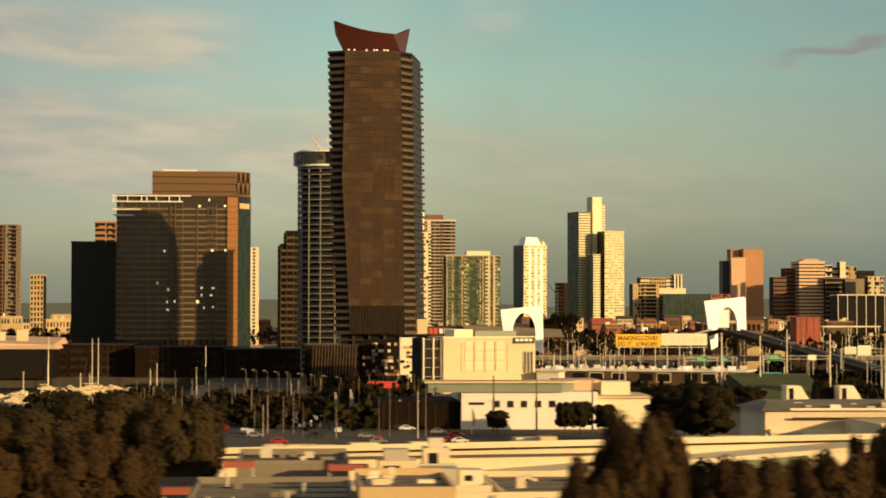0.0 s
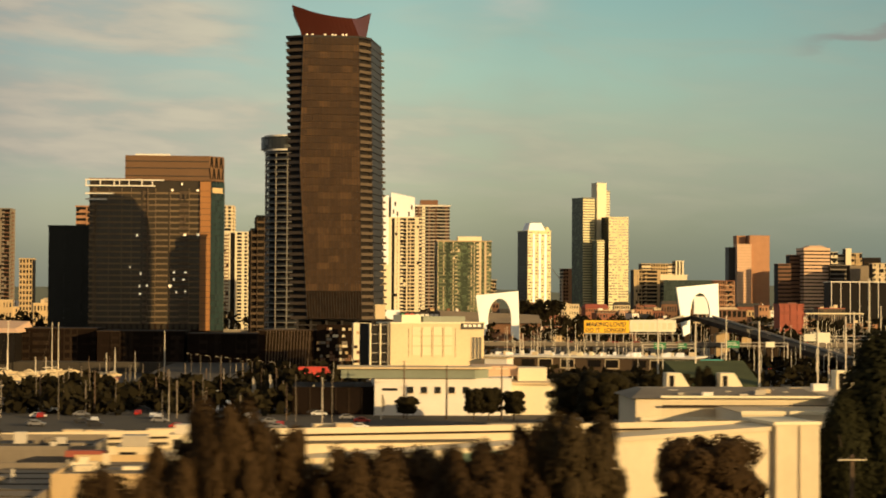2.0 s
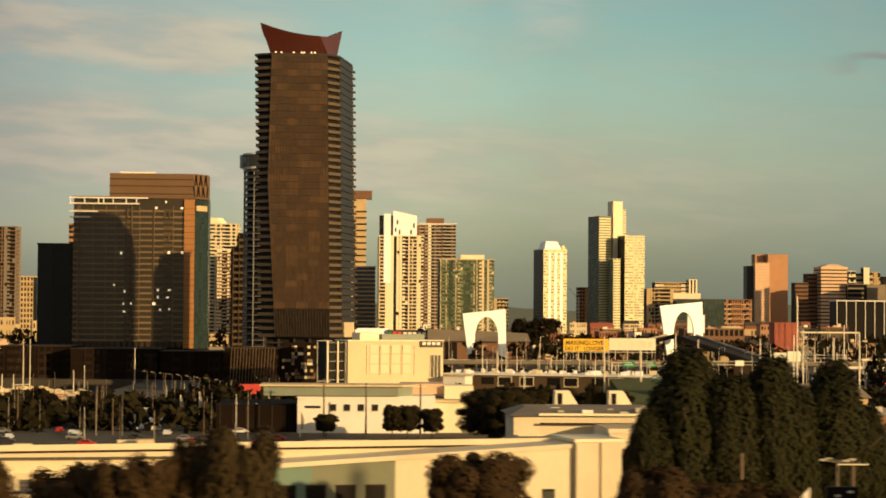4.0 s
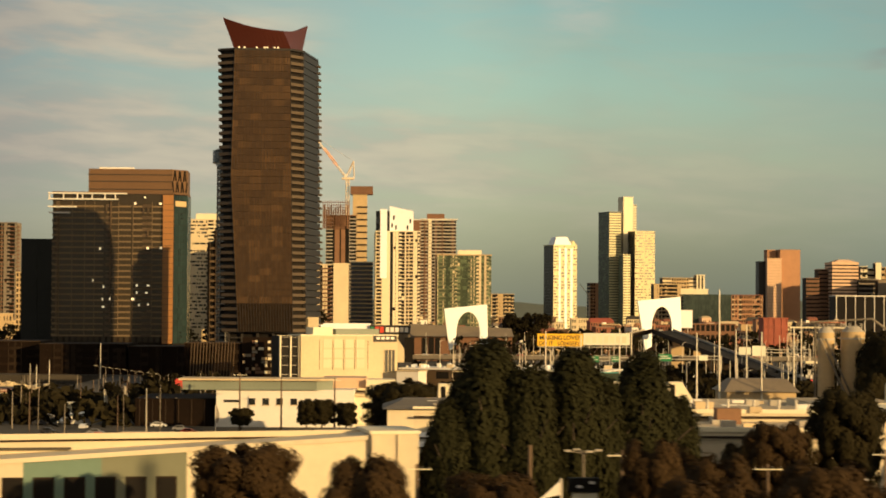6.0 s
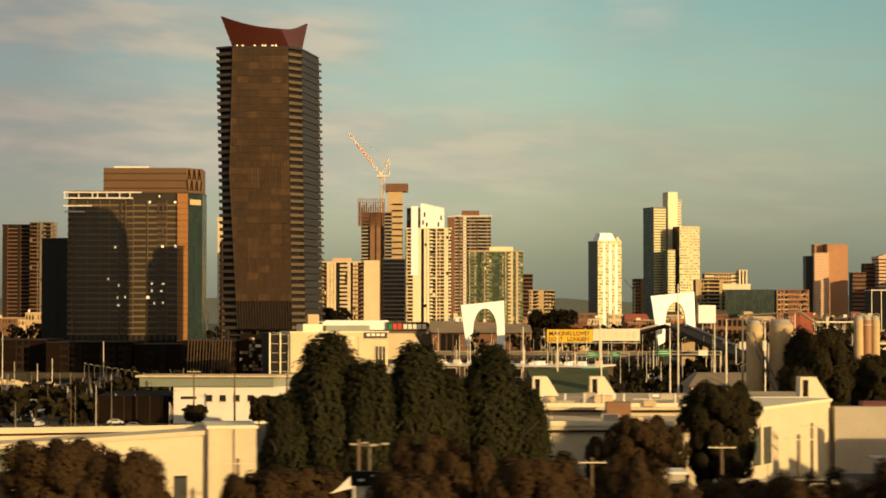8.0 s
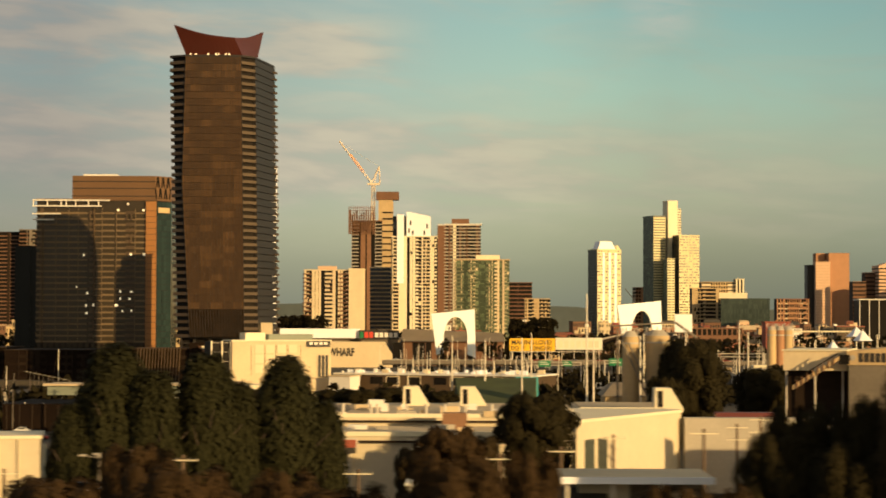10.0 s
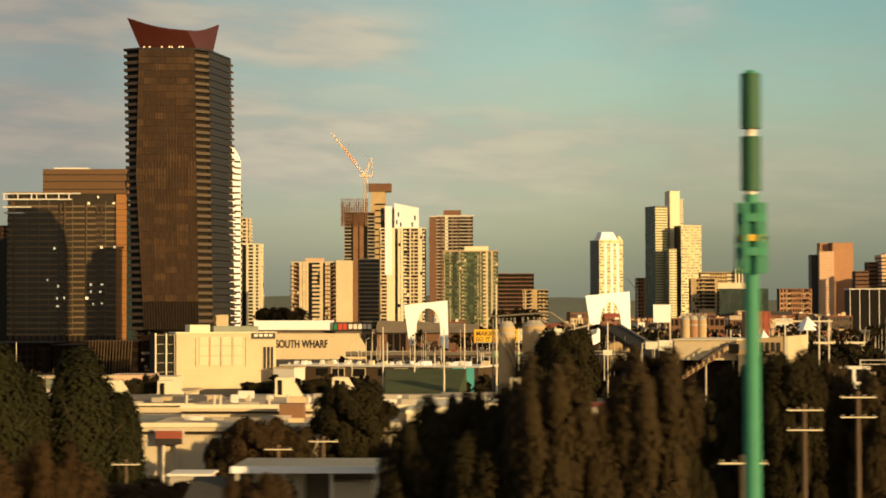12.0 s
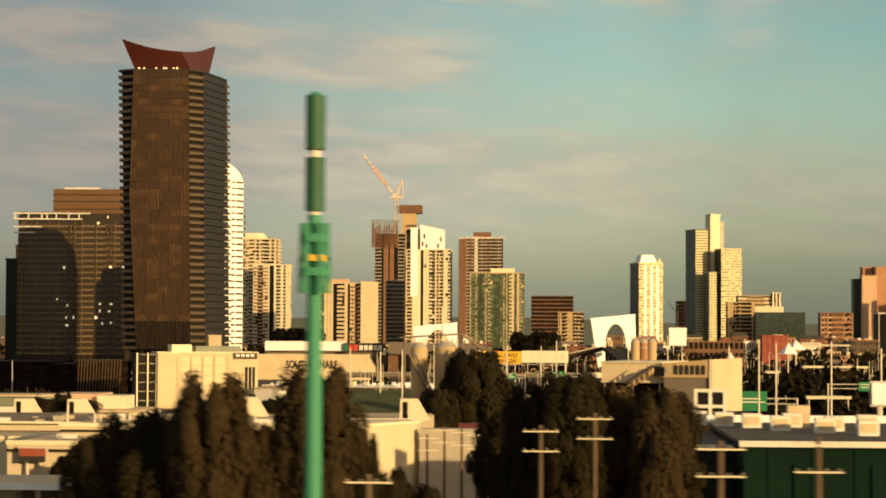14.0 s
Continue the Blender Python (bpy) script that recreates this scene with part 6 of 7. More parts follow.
def ventilated_works():
    t = thing("factory", (86, 326, 0), "sprawling pale factory with roof monitors", "building")
    # x0, x1, y0, y1, height
    for x0, x1, y0, y1, z in ((38, 78, 0, 26, 12.6), (40, 80, 27, 52, 14.2), (8, 40, 72, 112, 12.4), (40, 82, 54, 112, 13.0), (18, 40, 44, 70, 11.0), (82, 100, 54, 90, 14.2), (4, 40, 71.4, 71.8, 8.4)):
        b = part("block", box(B(), x0, x1, y0, y1, 0, z), M_wall_cream, t)
        part("roof", box(B(), x0 + 0.4, x1 - 0.4, y0 + 0.4, y1 - 0.4, z, z + 0.25), M_roof, b)
        part("parapet", box(B(), x0 - 0.2, x1 + 0.2, y0 - 0.25, y0 + 0.35, z, z + 0.7), M_cream_lt, b)
    # taller east hall whose front runs back at a slant
    hall = [(79, 8), (99.5, 48), (97, 52), (79, 52)]
    part("east_hall", prism(B(), hall, hall, 0, 14.3), M_wall_cream, t)
    cop = [(78.8, 7.6), (99.9, 48.2), (97, 52.4), (78.8, 52.4)]
    part("hall_coping", prism(B(), cop, cop, 14.3, 14.8), M_cream_lt, t)
    along, out = Vector((20.5, 40, 0)).normalized(), Vector((40, -20.5, 0)).normalized()
    for s in (3.2, 8.4):
        p = Vector((79, 8, 0)) + along * s + out * 0.05
        pts = [p, p + along * 3.6, p + along * 3.6 - out * 0.4, p - out * 0.4]
        pts = [q + out * 0.1 for q in pts]
        part("tall_window", prism(B(), pts[::-1], pts[::-1], 5.5, 11.5), M_teal_glass, t)
    part("far_wall", box(B(), 100, 128, 46, 50, 0, 13.4), M_concrete, t)
    bm = B()
    v = [(0, 0), (5.4, 0), (5.4, 5), (0, 5)]
    prism(bm, v, [(0.1, 0.1), (3.0, 0.1), (3.0, 4.9), (0.1, 4.9)], 0, 3.9)
    mon = mesh_of(bm, "roof_monitor", M_cream_lt)
    opening = mesh_of(box(B(), 0.55, 1.5, -0.02, 0.3, 0.4, 3.4), "louvre", M_recess)
    for x, y, z in ((13.2, 98, 12.6), (24.2, 98, 12.6), (48.2, 98, 13.2), (59.8, 98, 13.2), (95.6, 57, 14.4)):
        m = part("roof_monitor", mon, M_cream_lt, t, "pale roof monitor with sloping back", (x, y, z))
        part("louvre", opening, M_recess, m)
    part("dark_roof", prism(B(), [(2, 71), (40, 71), (40, 96), (2, 96)], [(6, 84), (38, 84), (38, 92), (6, 92)], 12.6, 14.0), M_concrete_mid, t, "weathered brown sheet roof")
    part("dark_roof_wall", box(B(), 3, 8, 72, 95, 0, 12.6), M_wall_cream, t)
    for x0, x1, y0, z0 in ((9, 39, 66, 8.6), (42, 78, 52.6, 12.4), (8, 34, 60, 7.2)):
        lean = part("lean_to_roof", prism(B(), [(x0, y0 - 5), (x1, y0 - 5), (x1, y0), (x0, y0)], [(x0, y0 - 5), (x1, y0 - 5), (x1, y0), (x0, y0)], 0, [z0 - 0.7, z0 - 0.7, z0, z0]), M_white, t, "pale sheet lean-to roof")
        part("gutter", box(B(), x0, x1, y0 - 5.25, y0 - 5.02, z0 - 1.0, z0 - 0.65), M_concrete_dk, lean)
    for x0, x1, y0, z0 in ((8, 40, 71.0, 11.0), (40, 80, 26.6, 13.4), (38, 78, -0.5, 11.6)):
        part("fascia_line", box(B(), x0, x1, y0 - 0.2, y0 + 0.2, z0, z0 + 0.35), M_concrete_dk, t, "dark fascia line")
    part("brown_box", box(B(), 57.5, 61.5, 18, 22, 12.8, 15.4), M_rust, t, "rusty roof plant box")
    rnd = random.Random(2)
    for k in range(72):
        x, y = rnd.uniform(2, 80), rnd.uniform(2, 92)
        a, c = rnd.uniform(0.8, 3.2), rnd.uniform(0.5, 1.5)
        base = 12.8 if y < 26 else (14.4 if y < 52 else 13.2)
        if x < 40:
            x, y, base = rnd.uniform(10, 37), rnd.uniform(74, 95), 12.6
        part("roof_unit", box(B(), x, x + a, y, y + a * 0.7, base, base + c), (M_roof, M_concrete, M_white)[k % 3], t)
    for k in range(10):
        x = rnd.uniform(40, 78)
        part("vent_pipe", rod(B(), (x, 30, 14.4), (x, 30, 16.4), 0.25, seg=8), M_steel, t)
    part("yard_wall", box(B(), 62, 118, -40, -39.4, 0, 6.4), M_concrete, t)
    part("lean_to", box(B(), 63, 77, -86, -83, 0, 10.6), M_concrete_mid, t)
    part("lean_to_coping", box(B(), 62.6, 77.4, -86.3, -82.7, 10.6, 11.0), M_wall_cream, t)


ventilated_works()
depot = thing("depot", (156.5, 181, 0), "low depot with a flat pale roof on posts", "building")
part("roof", box(B(), 0, 13.0, 0.1, 11, 16.9, 17.3), M_roof, depot, "flat pale roof slab")
part("fascia", box(B(), -0.1, 13.1, -0.1, 0.1, 16.75, 17.35), M_pure, depot, "bright white roof fascia")
part("lit_bay", box(B(), 8.4, 12.0, 2.4, 5, 0, 15.8), M_wall_cream, depot)
part("back_wall", box(B(), 0.5, 12.6, 5, 10.6, 0, 16.9), M_concrete_mid, depot)
part("cream_wall", box(B(), 1.5, 6.0, 3.2, 5, 0, 16.6), M_wall_cream, depot)
for x in (0.4, 4.4, 8.6, 12.5):
    part("post", rod(B(), (x, 0.5, 0), (x, 0.5, 16.9), 0.14, seg=8), M_pole, depot)
part("lean_roof", prism(B(), [(-4, -3), (4, -3), (4, 5), (-4, 5)], [(-4, -3), (4, -3), (4, 5), (-4, 5)], [14.0, 14.0, 15.8, 15.8], [14.3, 14.3, 16.1, 16.1]), M_roof_dark, depot, "dark sloping lean-to roof")
part("lean_wall", box(B(), -3.6, 3.6, -2.4, 4.6, 0, 14.0), M_concrete_mid, depot)
hip = thing("hip_roofed_shed", (186, 600, 0), "low brown-grey shed with a flat hipped roof", "building")
part("wall", box(B(), 0, 20, 0, 22, 0, 8.7), M_tan, hip)
part("roof", prism(B(), [(-1, -1), (21, -1), (21, 23), (-1, 23)], [(2.5, 7), (18.5, 7), (18.5, 15), (2.5, 15)], 8.7, 12.3), M_roof_grey, hip)
sg = panel_sign(126.3, 324.5, 10.9, 12.1, 4.1, M_oxide, "dark red shop sign above a white shed")
part("lower_band", box(B(), 0, 4.1, -0.05, 0.35, 10.0, 10.85), M_ink, sg, "black lower band")
shed = thing("white_shed", (141, 245, 0), "small white shed behind the trees", "building")
part("wall", box(B(), 0, 4.6, 0, 6, 0, 11.4), M_concrete, shed)
part("roof", box(B(), -0.3, 4.9, -0.3, 6.3, 11.4, 11.7), M_white, shed)
part("roller_door", box(B(), 1.2, 3.8, -0.12, 0.1, 0, 4), M_concrete, shed)


# ---- batching plant: silos, conveyor, lettered shed ----
def silo(x, y, r, z, material, label):
    t = thing("silo", (x, y, 0), label, "silo", "silos")
    part("barrel", rod(B(), (0, 0, 6), (0, 0, z), r, seg=24), material, t)
    part("cone", rod(B(), (0, 0, 1.5), (0, 0, 6), r * 0.25, r, 24), material, t)
    part("cap", rod(B(), (0, 0, z), (0, 0, z + 1.2), r, r * 0.5, 24), M_concrete, t)
    part("rim", rod(B(), (0, 0, z - 1.6), (0, 0, z - 1.2), r + 0.12, seg=24), M_concrete, t)
    for k in range(4):
        a = 0.78 + 1.57 * k
        part("leg", rod(B(), (r * 0.85 * math.cos(a), r * 0.85 * math.sin(a), 0), (r * 0.85 * math.cos(a), r * 0.85 * math.sin(a), 7), 0.2, seg=6), M_steel, t)
    bm = B()
    for k in range(12):
        rod(bm, (r * math.cos(0.52 * k), r * math.sin(0.52 * k), z + 0.6), (r * math.cos(0.52 * k), r * math.sin(0.52 * k), z + 1.9), 0.06, seg=4)
    part("guard_rail", bm, M_steel, t)


silo(187.1, 440, 2.5, 27.4, M_tan, "dull grey-tan cement silo with a railed top")
silo(181.4, 440, 1.75, 27.2, M_tan, "slim stained tan cement silo")
for k in range(3):
    silo(232.4 + k * 2.3, 592, 1.35, 27.8, M_orange if k == 1 else M_tan, "tan cement silo in a close row")
frame_ = thing("conveyor_frame", (178.5, 437, 0), "steel conveyor frame leaning on the silos", "conveyor")
part("boom", rod(B(), (-1, 0, 29.4), (12, 0, 30.2), 0.18), M_concrete_mid, frame_)
for a, b in (((1, 0, 26), (7.5, 0, 12)), ((2.2, 0, 26), (8.6, 0, 12)), ((0, 0, 0), (0, 0, 29)), ((6, 0, 0), (6, 0, 14))):
    part("strut", rod(B(), a, b, 0.22, seg=6), M_concrete_mid, frame_)
part("blow_pipe", rod(B(), (12, 0, 30.2), (16.5, 0, 27), 0.25), M_concrete_mid, frame_)


def batching_shed():
    t = thing("batching_shed", (220.2, 488, 0), "pale batching plant shed with dark lettering and a conveyor", "building", rz=-15)
    part("wall", box(B(), 15.2, 26.0, 0, 38, 0, 20.4), M_concrete_mid, t, "darker brown lower wall")
    roof = [(14.8, -0.3), (26.3, -0.3), (26.3, 38.3), (14.8, 38.3)]
    part("gable", prism(B(), roof, roof, 20.4, [23.6, 24.6, 24.6, 23.6]), M_tan, t, "tan upper wall")
    part("end_wall", box(B(), 26.3, 26.6, -0.2, 38.3, 10, 24.5), M_cream, t)
    part("corner_trim", box(B(), 25.9, 26.7, -0.5, -0.25, 10, 24.6), M_cream_lt, t)
    for k in range(6):
        part("sign_bar", box(B(), 17.6 + k * 1.28, 18.5 + k * 1.28, -0.42, -0.3, 21.1, 23.2), M_ink, t, "dark bar of the sign")
    part("sign_dot", rod(B(), (16.2, -0.45, 22.1), (16.2, -0.3, 22.1), 0.65, seg=12), M_concrete, t)
    # long raised loft over an open yard, on steel legs
    part("loft", box(B(), 0, 14.6, 2, 30, 19.0, 23.6), M_cream, t, "pale raised loft wall")
    # solid block below the loft, coloured as dark as the shaded yard
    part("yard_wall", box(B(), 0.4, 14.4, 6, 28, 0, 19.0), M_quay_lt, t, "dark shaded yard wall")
    part("loft_roof", box(B(), -0.3, 14.8, 1.6, 30.4, 23.6, 23.9), M_cream_lt, t)
    for x in (0.6, 7.2, 13.6):
        for y in (3, 28):
            part("leg", rod(B(), (x, y, 0), (x, y, 19), 0.22, seg=6), M_steel, t)
    part("conveyor", prism(B(), [(2.5, -1.6), (13, -1.6), (13, 0.6), (2.5, 0.6)], [(2.5, -1.6), (13, -1.6), (13, 0.6), (2.5, 0.6)], [14.6, 21.4, 21.4, 14.6], [15.6, 22.4, 22.4, 15.6]), M_tan, t, "sloping covered conveyor")
    part("conveyor_rail", prism(B(), [(2.5, -1.9), (13, -1.9), (13, -1.75), (2.5, -1.75)], [(2.5, -1.9), (13, -1.9), (13, -1.75), (2.5, -1.75)], [16.4, 23.0, 23.0, 16.4], [16.7, 23.3, 23.3, 16.7]), M_recess, t)
    for k in range(8):
        part("conveyor_rib", box(B(), 3.4 + k * 1.2, 3.65 + k * 1.2, -1.9, -1.65, 14.9 + k * 0.78, 16.9 + k * 0.78), M_brown, t)
    part("dark_hatch", box(B(), 13.0, 15.4, -0.4, 1.0, 20.6, 22.8), M_recess, t)


batching_shed()
canopy = thing("canopy", (192.5, 380, 0), "dark maroon canopy over a loading bay", "canopy")
part("fascia", box(B(), 0, 10.5, 0, 4, 12.2, 14.0), M_maroon, canopy)
for x in (0.4, 5.2, 10):
    part("post", rod(B(), (x, 0.4, 0), (x, 0.4, 12.2), 0.2), M_steel, canopy)
grid = thing("grid_window_box", (231.4, 320, 0), "white lattice window box on a low block", "building")
part("block", box(B(), -1, 9, 0.6, 10, 0, 18.5), M_concrete_dk, grid)
part("glass", box(B(), 0, 4.6, 0, 0.6, 17.0, 22.0), M_recess, grid)
for k in range(3):
    part("grid_bar", box(B(), -0.2 + k * 2.2, 0.3 + k * 2.2, -0.3, 0.0, 17, 22.2), M_white, grid)
    part("grid_rail", box(B(), -0.2, 4.7, -0.32, -0.02, 16.9 + k * 2.4, 17.4 + k * 2.4), M_white, grid)
# flat sails over the far forecourt
for x, y, z, w in ((300, 820, 27, 7), (268, 700, 24, 6), (312, 900, 28, 8)):
    t = thing("shade_sail", (x, y, 0), "white peaked shade sail on a mast", "canopy", "shade sails")
    part("mast", rod(B(), (0, 0, 0), (0, 0, z), 0.25), M_pole, t)
    part("fabric", rod(B(), (0, 0, z - 4.5), (0, 0, z - 0.6), w * 0.55, 0.3, 6), M_pure, t)


# forecourt canopies beyond the batching plant
for x, y, w, z in ((375, 1500, 43, 22.5), (300, 1000, 30, 12.5), (268, 900, 20, 11.0), (338, 1100, 34, 13.5), (300, 760, 16, 8.0)):
    t = thing("forecourt_canopy", (x, y, 0), "flat pale forecourt canopy on thin posts", "canopy", "forecourt canopies")
    part("roof", box(B(), 0, w, 0, 9, z - 1.0, z), M_cream_lt, t)
    part("soffit", box(B(), 0.3, w - 0.3, 0.3, 8.7, z - 1.2, z - 1.0), M_roof_dark, t)
    for px in (1, w * 0.5, w - 1):
        for py in (1, 8):
            part("post", rod(B(), (px, py, 0), (px, py, z - 1.0), 0.2, seg=8), M_pole, t)
# far small crane
c = thing("tower_crane", (398.5, 3300, 0), "small distant white crane", "crane")
part("mast", rod(B(), (0, 0, 0), (0, 0, 65), 1.1, seg=6), M_crane, c)
part("jib", rod(B(), (1, 0, 58), (-16, 0, 79), 0.8, 0.5, 6), M_crane, c)
part("counter_jib", rod(B(), (0, 0, 58), (7, 0, 55), 1.0, seg=6), M_crane, c)


# ---- dark green shed with roof units ----
def green_shed():
    t = thing("green_shed", (228, 246, 0), "dark green sheet-metal shed with pale roof units", "building")
    part("wall", box(B(), 4.2, 80, 0, 54, 0, 17.6), M_shed_green, t)
    part("roof", box(B(), 3.8, 80.5, -0.6, 54.6, 17.6, 18.0), M_roof_dark, t)
    part("gutter", box(B(), 3.6, 80.6, -0.9, -0.6, 17.5, 18.2), M_white, t)
    part("far_parapet", box(B(), 1, 80.6, 54.6, 55.4, 17.6, 19.0), M_pure, t)
    part("side_annex", box(B(), -3, 4.2, 14, 54, 0, 16.4), M_black, t)
    part("annex_roof", box(B(), -3.4, 4.2, 13.5, 54, 16.4, 16.8), M_roof_dark, t)
    part("annex_gutter", box(B(), -3.4, 4.2, 13.1, 13.5, 16.3, 17.0), M_white, t)
    for k in range(12):
        part("wall_rib", box(B(), 7 + k * 5, 7.3 + k * 5, -0.15, 0, 0, 17.4), M_shed_green, t)
    for k in range(5):
        part("pilaster", box(B(), 10 + k * 9, 11.4 + k * 9, -0.3, 0, 0, 15.5), M_shed_green, t, "green upright panel")
    bm = B()
    box(bm, -1.25, 1.25, -1.0, 1.0, 0, 1.9)
    unit = mesh_of(bm, "roof_unit", M_white)
    grill = mesh_of(box(B(), -0.95, 0.95, -1.1, -1.0, 0.4, 1.5), "grille", M_cream)
    for k, (x, y) in enumerate(((1.8, 45), (5.2, 42), (8.6, 38), (11.6, 30), (14.2, 40), (16.6, 24), (18.5, 30), (21.2, 18), (23.6, 36), (27, 26), (32, 32), (36, 24), (40, 30), (44, 20))):
        u = part("roof_unit", unit, M_white, t, "pale roof air unit", (x, y, 18.0))
        part("grille", grill, M_cream, u)
    part("roof_screen", box(B(), 14, 17, 43, 45.4, 18.0, 20.8), M_cream, t)


green_shed()


# ---- green antenna mast ----
def antenna_mast():
    t = thing("antenna_mast", (195.3, 130.1, 0), "slim green antenna mast with dark shrouds near its top", "mast")
    part("shaft", rod(B(), (0, 0, 0), (0, 0, 38.0), 0.66, 0.44, 20), M_mast_green, t)
    for k, (z, r) in enumerate(((34.2, 0.86), (36.3, 0.8))):
        part("collar", rod(B(), (0, 0, z), (0, 0, z + 0.5), r, seg=20), M_mast_green, t)
        for j in range(6):
            a = 1.047 * j
            part("antenna_panel", box(B(), r * math.cos(a) - 0.14, r * math.cos(a) + 0.14, r * math.sin(a) - 0.1, r * math.sin(a) + 0.1, z - 1.1, z + 1.2), M_mast_green, t)
    part("yellow_band", rod(B(), (0, 0, 35.1), (0, 0, 35.5), 0.72, seg=20), M_yellow, t)
    part("shroud", rod(B(), (0, 0, 38.25), (0, 0, 41.6), 0.62, 0.62, 20), M_mast_dark, t, "dark green antenna shroud")
    part("neck", rod(B(), (0, 0, 37.9), (0, 0, 42.2), 0.3, seg=12), M_pole, t)
    part("shroud", rod(B(), (0, 0, 42.1), (0, 0, 45.5), 0.62, 0.62, 20), M_mast_dark, t, "dark green antenna shroud")
    part("cap", rod(B(), (0, 0, 45.5), (0, 0, 45.75), 0.5, 0.2, 20), M_mast_green, t)


antenna_mast()


# ---- power poles ----
def power_pole(x, y, z, arms, rz=0):
    t = thing("power_pole", (x, y, 0), "timber power pole with pale crossarms", "power pole", "power poles", rz)
    part("pole", rod(B(), (0, 0, 0), (0, 0, z), 0.27, 0.18, 10), M_timber, t)
    for k in range(arms):
        a = part("crossarm", box(B(), -1.7, 1.7, -0.28, -0.12, z - 0.66 - k * 1.9, z - 0.54 - k * 1.9), M_cream_lt, t, "pale crossarm")
        for px in (-1.5, -0.6, 0.6, 1.5):
            part("insulator", rod(B(), (px, -0.2, z - 0.5 - k * 1.9), (px, -0.2, z - 0.32 - k * 1.9), 0.06, seg=8), M_concrete, a)


for x, y, z, n in ((208.9, 201.5, 21.8, 2), (214.1, 202, 23.0, 2), (221.9, 147.6, 23.2, 3), (229.0, 150, 23.4, 2), (197, 150, 20.5, 1), (190, 330, 14.5, 2), (177, 258, 17.5, 1), (152, 262, 14, 1), (168, 290, 15, 1), (93, 248, 13, 1), (61, 545, 14, 1), (50, 548, 15, 1), (75, 540, 14, 1),
                   (116, 236, 15.5, 1), (199, 300, 16.5, 2), (196, 318, 16, 2), (193, 325, 16, 2), (159, 246, 16, 1), (135, 250, 13, 1)):
    power_pole(x, y, z, n)


# bare pole, sail and lit box beside the poplars
solid("bare_pole", rod(B(), (0, 0, 0), (0, 0, 14.8), 0.3, 0.24, 10), M_timber, "bare weathered timber pole", "pole", loc=(106.9, 256, 0))
sail = thing("sail_flag", (107.1, 222, 0), "slack white triangular flag on a short pole", "flag")
part("pole", rod(B(), (0.9, 0, 0), (0.9, 0, 13.4), 0.12, seg=8), M_steel, sail)
part("cloth", prism(B(), [(-1.7, -0.05), (0.8, -0.05), (0.8, 0.05), (-1.7, 0.05)], [(-0.9, -0.05), (0.8, -0.05), (0.8, 0.05), (-0.9, 0.05)], [11.1, 11.7, 11.7, 11.1], [11.6, 13.2, 13.2, 11.6]), M_white, sail)
light_box = thing("lit_sign_box", (108.2, 214, 0), "pale sign box on a post under a dark hood", "sign")
part("post", rod(B(), (1.4, 0.3, 0), (1.4, 0.3, 9.8), 0.16, seg=8), M_steel, light_box)
part("board", box(B(), 0.3, 2.9, 0, 0.6, 9.6, 12.6), M_cream_lt, light_box)
part("hood", box(B(), -0.1, 3.1, -0.2, 0.8, 12.65, 14.1), M_recess, light_box)
for k in range(2):
    part("hood_lamp", box(B(), 0.7 + k * 1.3, 1.3 + k * 1.3, -0.35, -0.2, 13.1 + 0.4 * k, 13.35 + 0.4 * k), M_white, light_box, "small white lamp")
many = thing("street_lamp", (109.9, 217, 0), "grey street lamp with four spread arms", "street lamp")
part("pole", rod(B(), (0, 0, 0), (0, 0, 16.7), 0.18, 0.12, 8), M_concrete_mid, many)
for a in (0.3, 1.9, 3.4, 5.0):
    arm = part("arm", rod(B(), (0, 0, 16.4), (1.7 * math.cos(a), 1.7 * math.sin(a), 16.7), 0.06, seg=6), M_concrete_mid, many)
    part("lamp_head", box(B(), 1.7 * math.cos(a) - 0.35, 1.7 * math.cos(a) + 0.35, 1.7 * math.sin(a) - 0.2, 1.7 * math.sin(a) + 0.2, 16.6, 16.8), M_concrete, arm)


# ---- trees ----
def unit(v):
    return v / np.maximum(np.linalg.norm(v, axis=-1, keepdims=True), 1e-6)


def leaf_triangles(p, d, size, rng):
    """A three-cornered leaf at each p, facing d."""
    e = unit(np.cross(d, rng.normal(size=p.shape)))
    g = np.cross(d, e)
    s = size[:, None]
    return np.stack([p - e * s - g * s * 0.55, p + e * s - g * s * 0.55, p + g * s], axis=1)


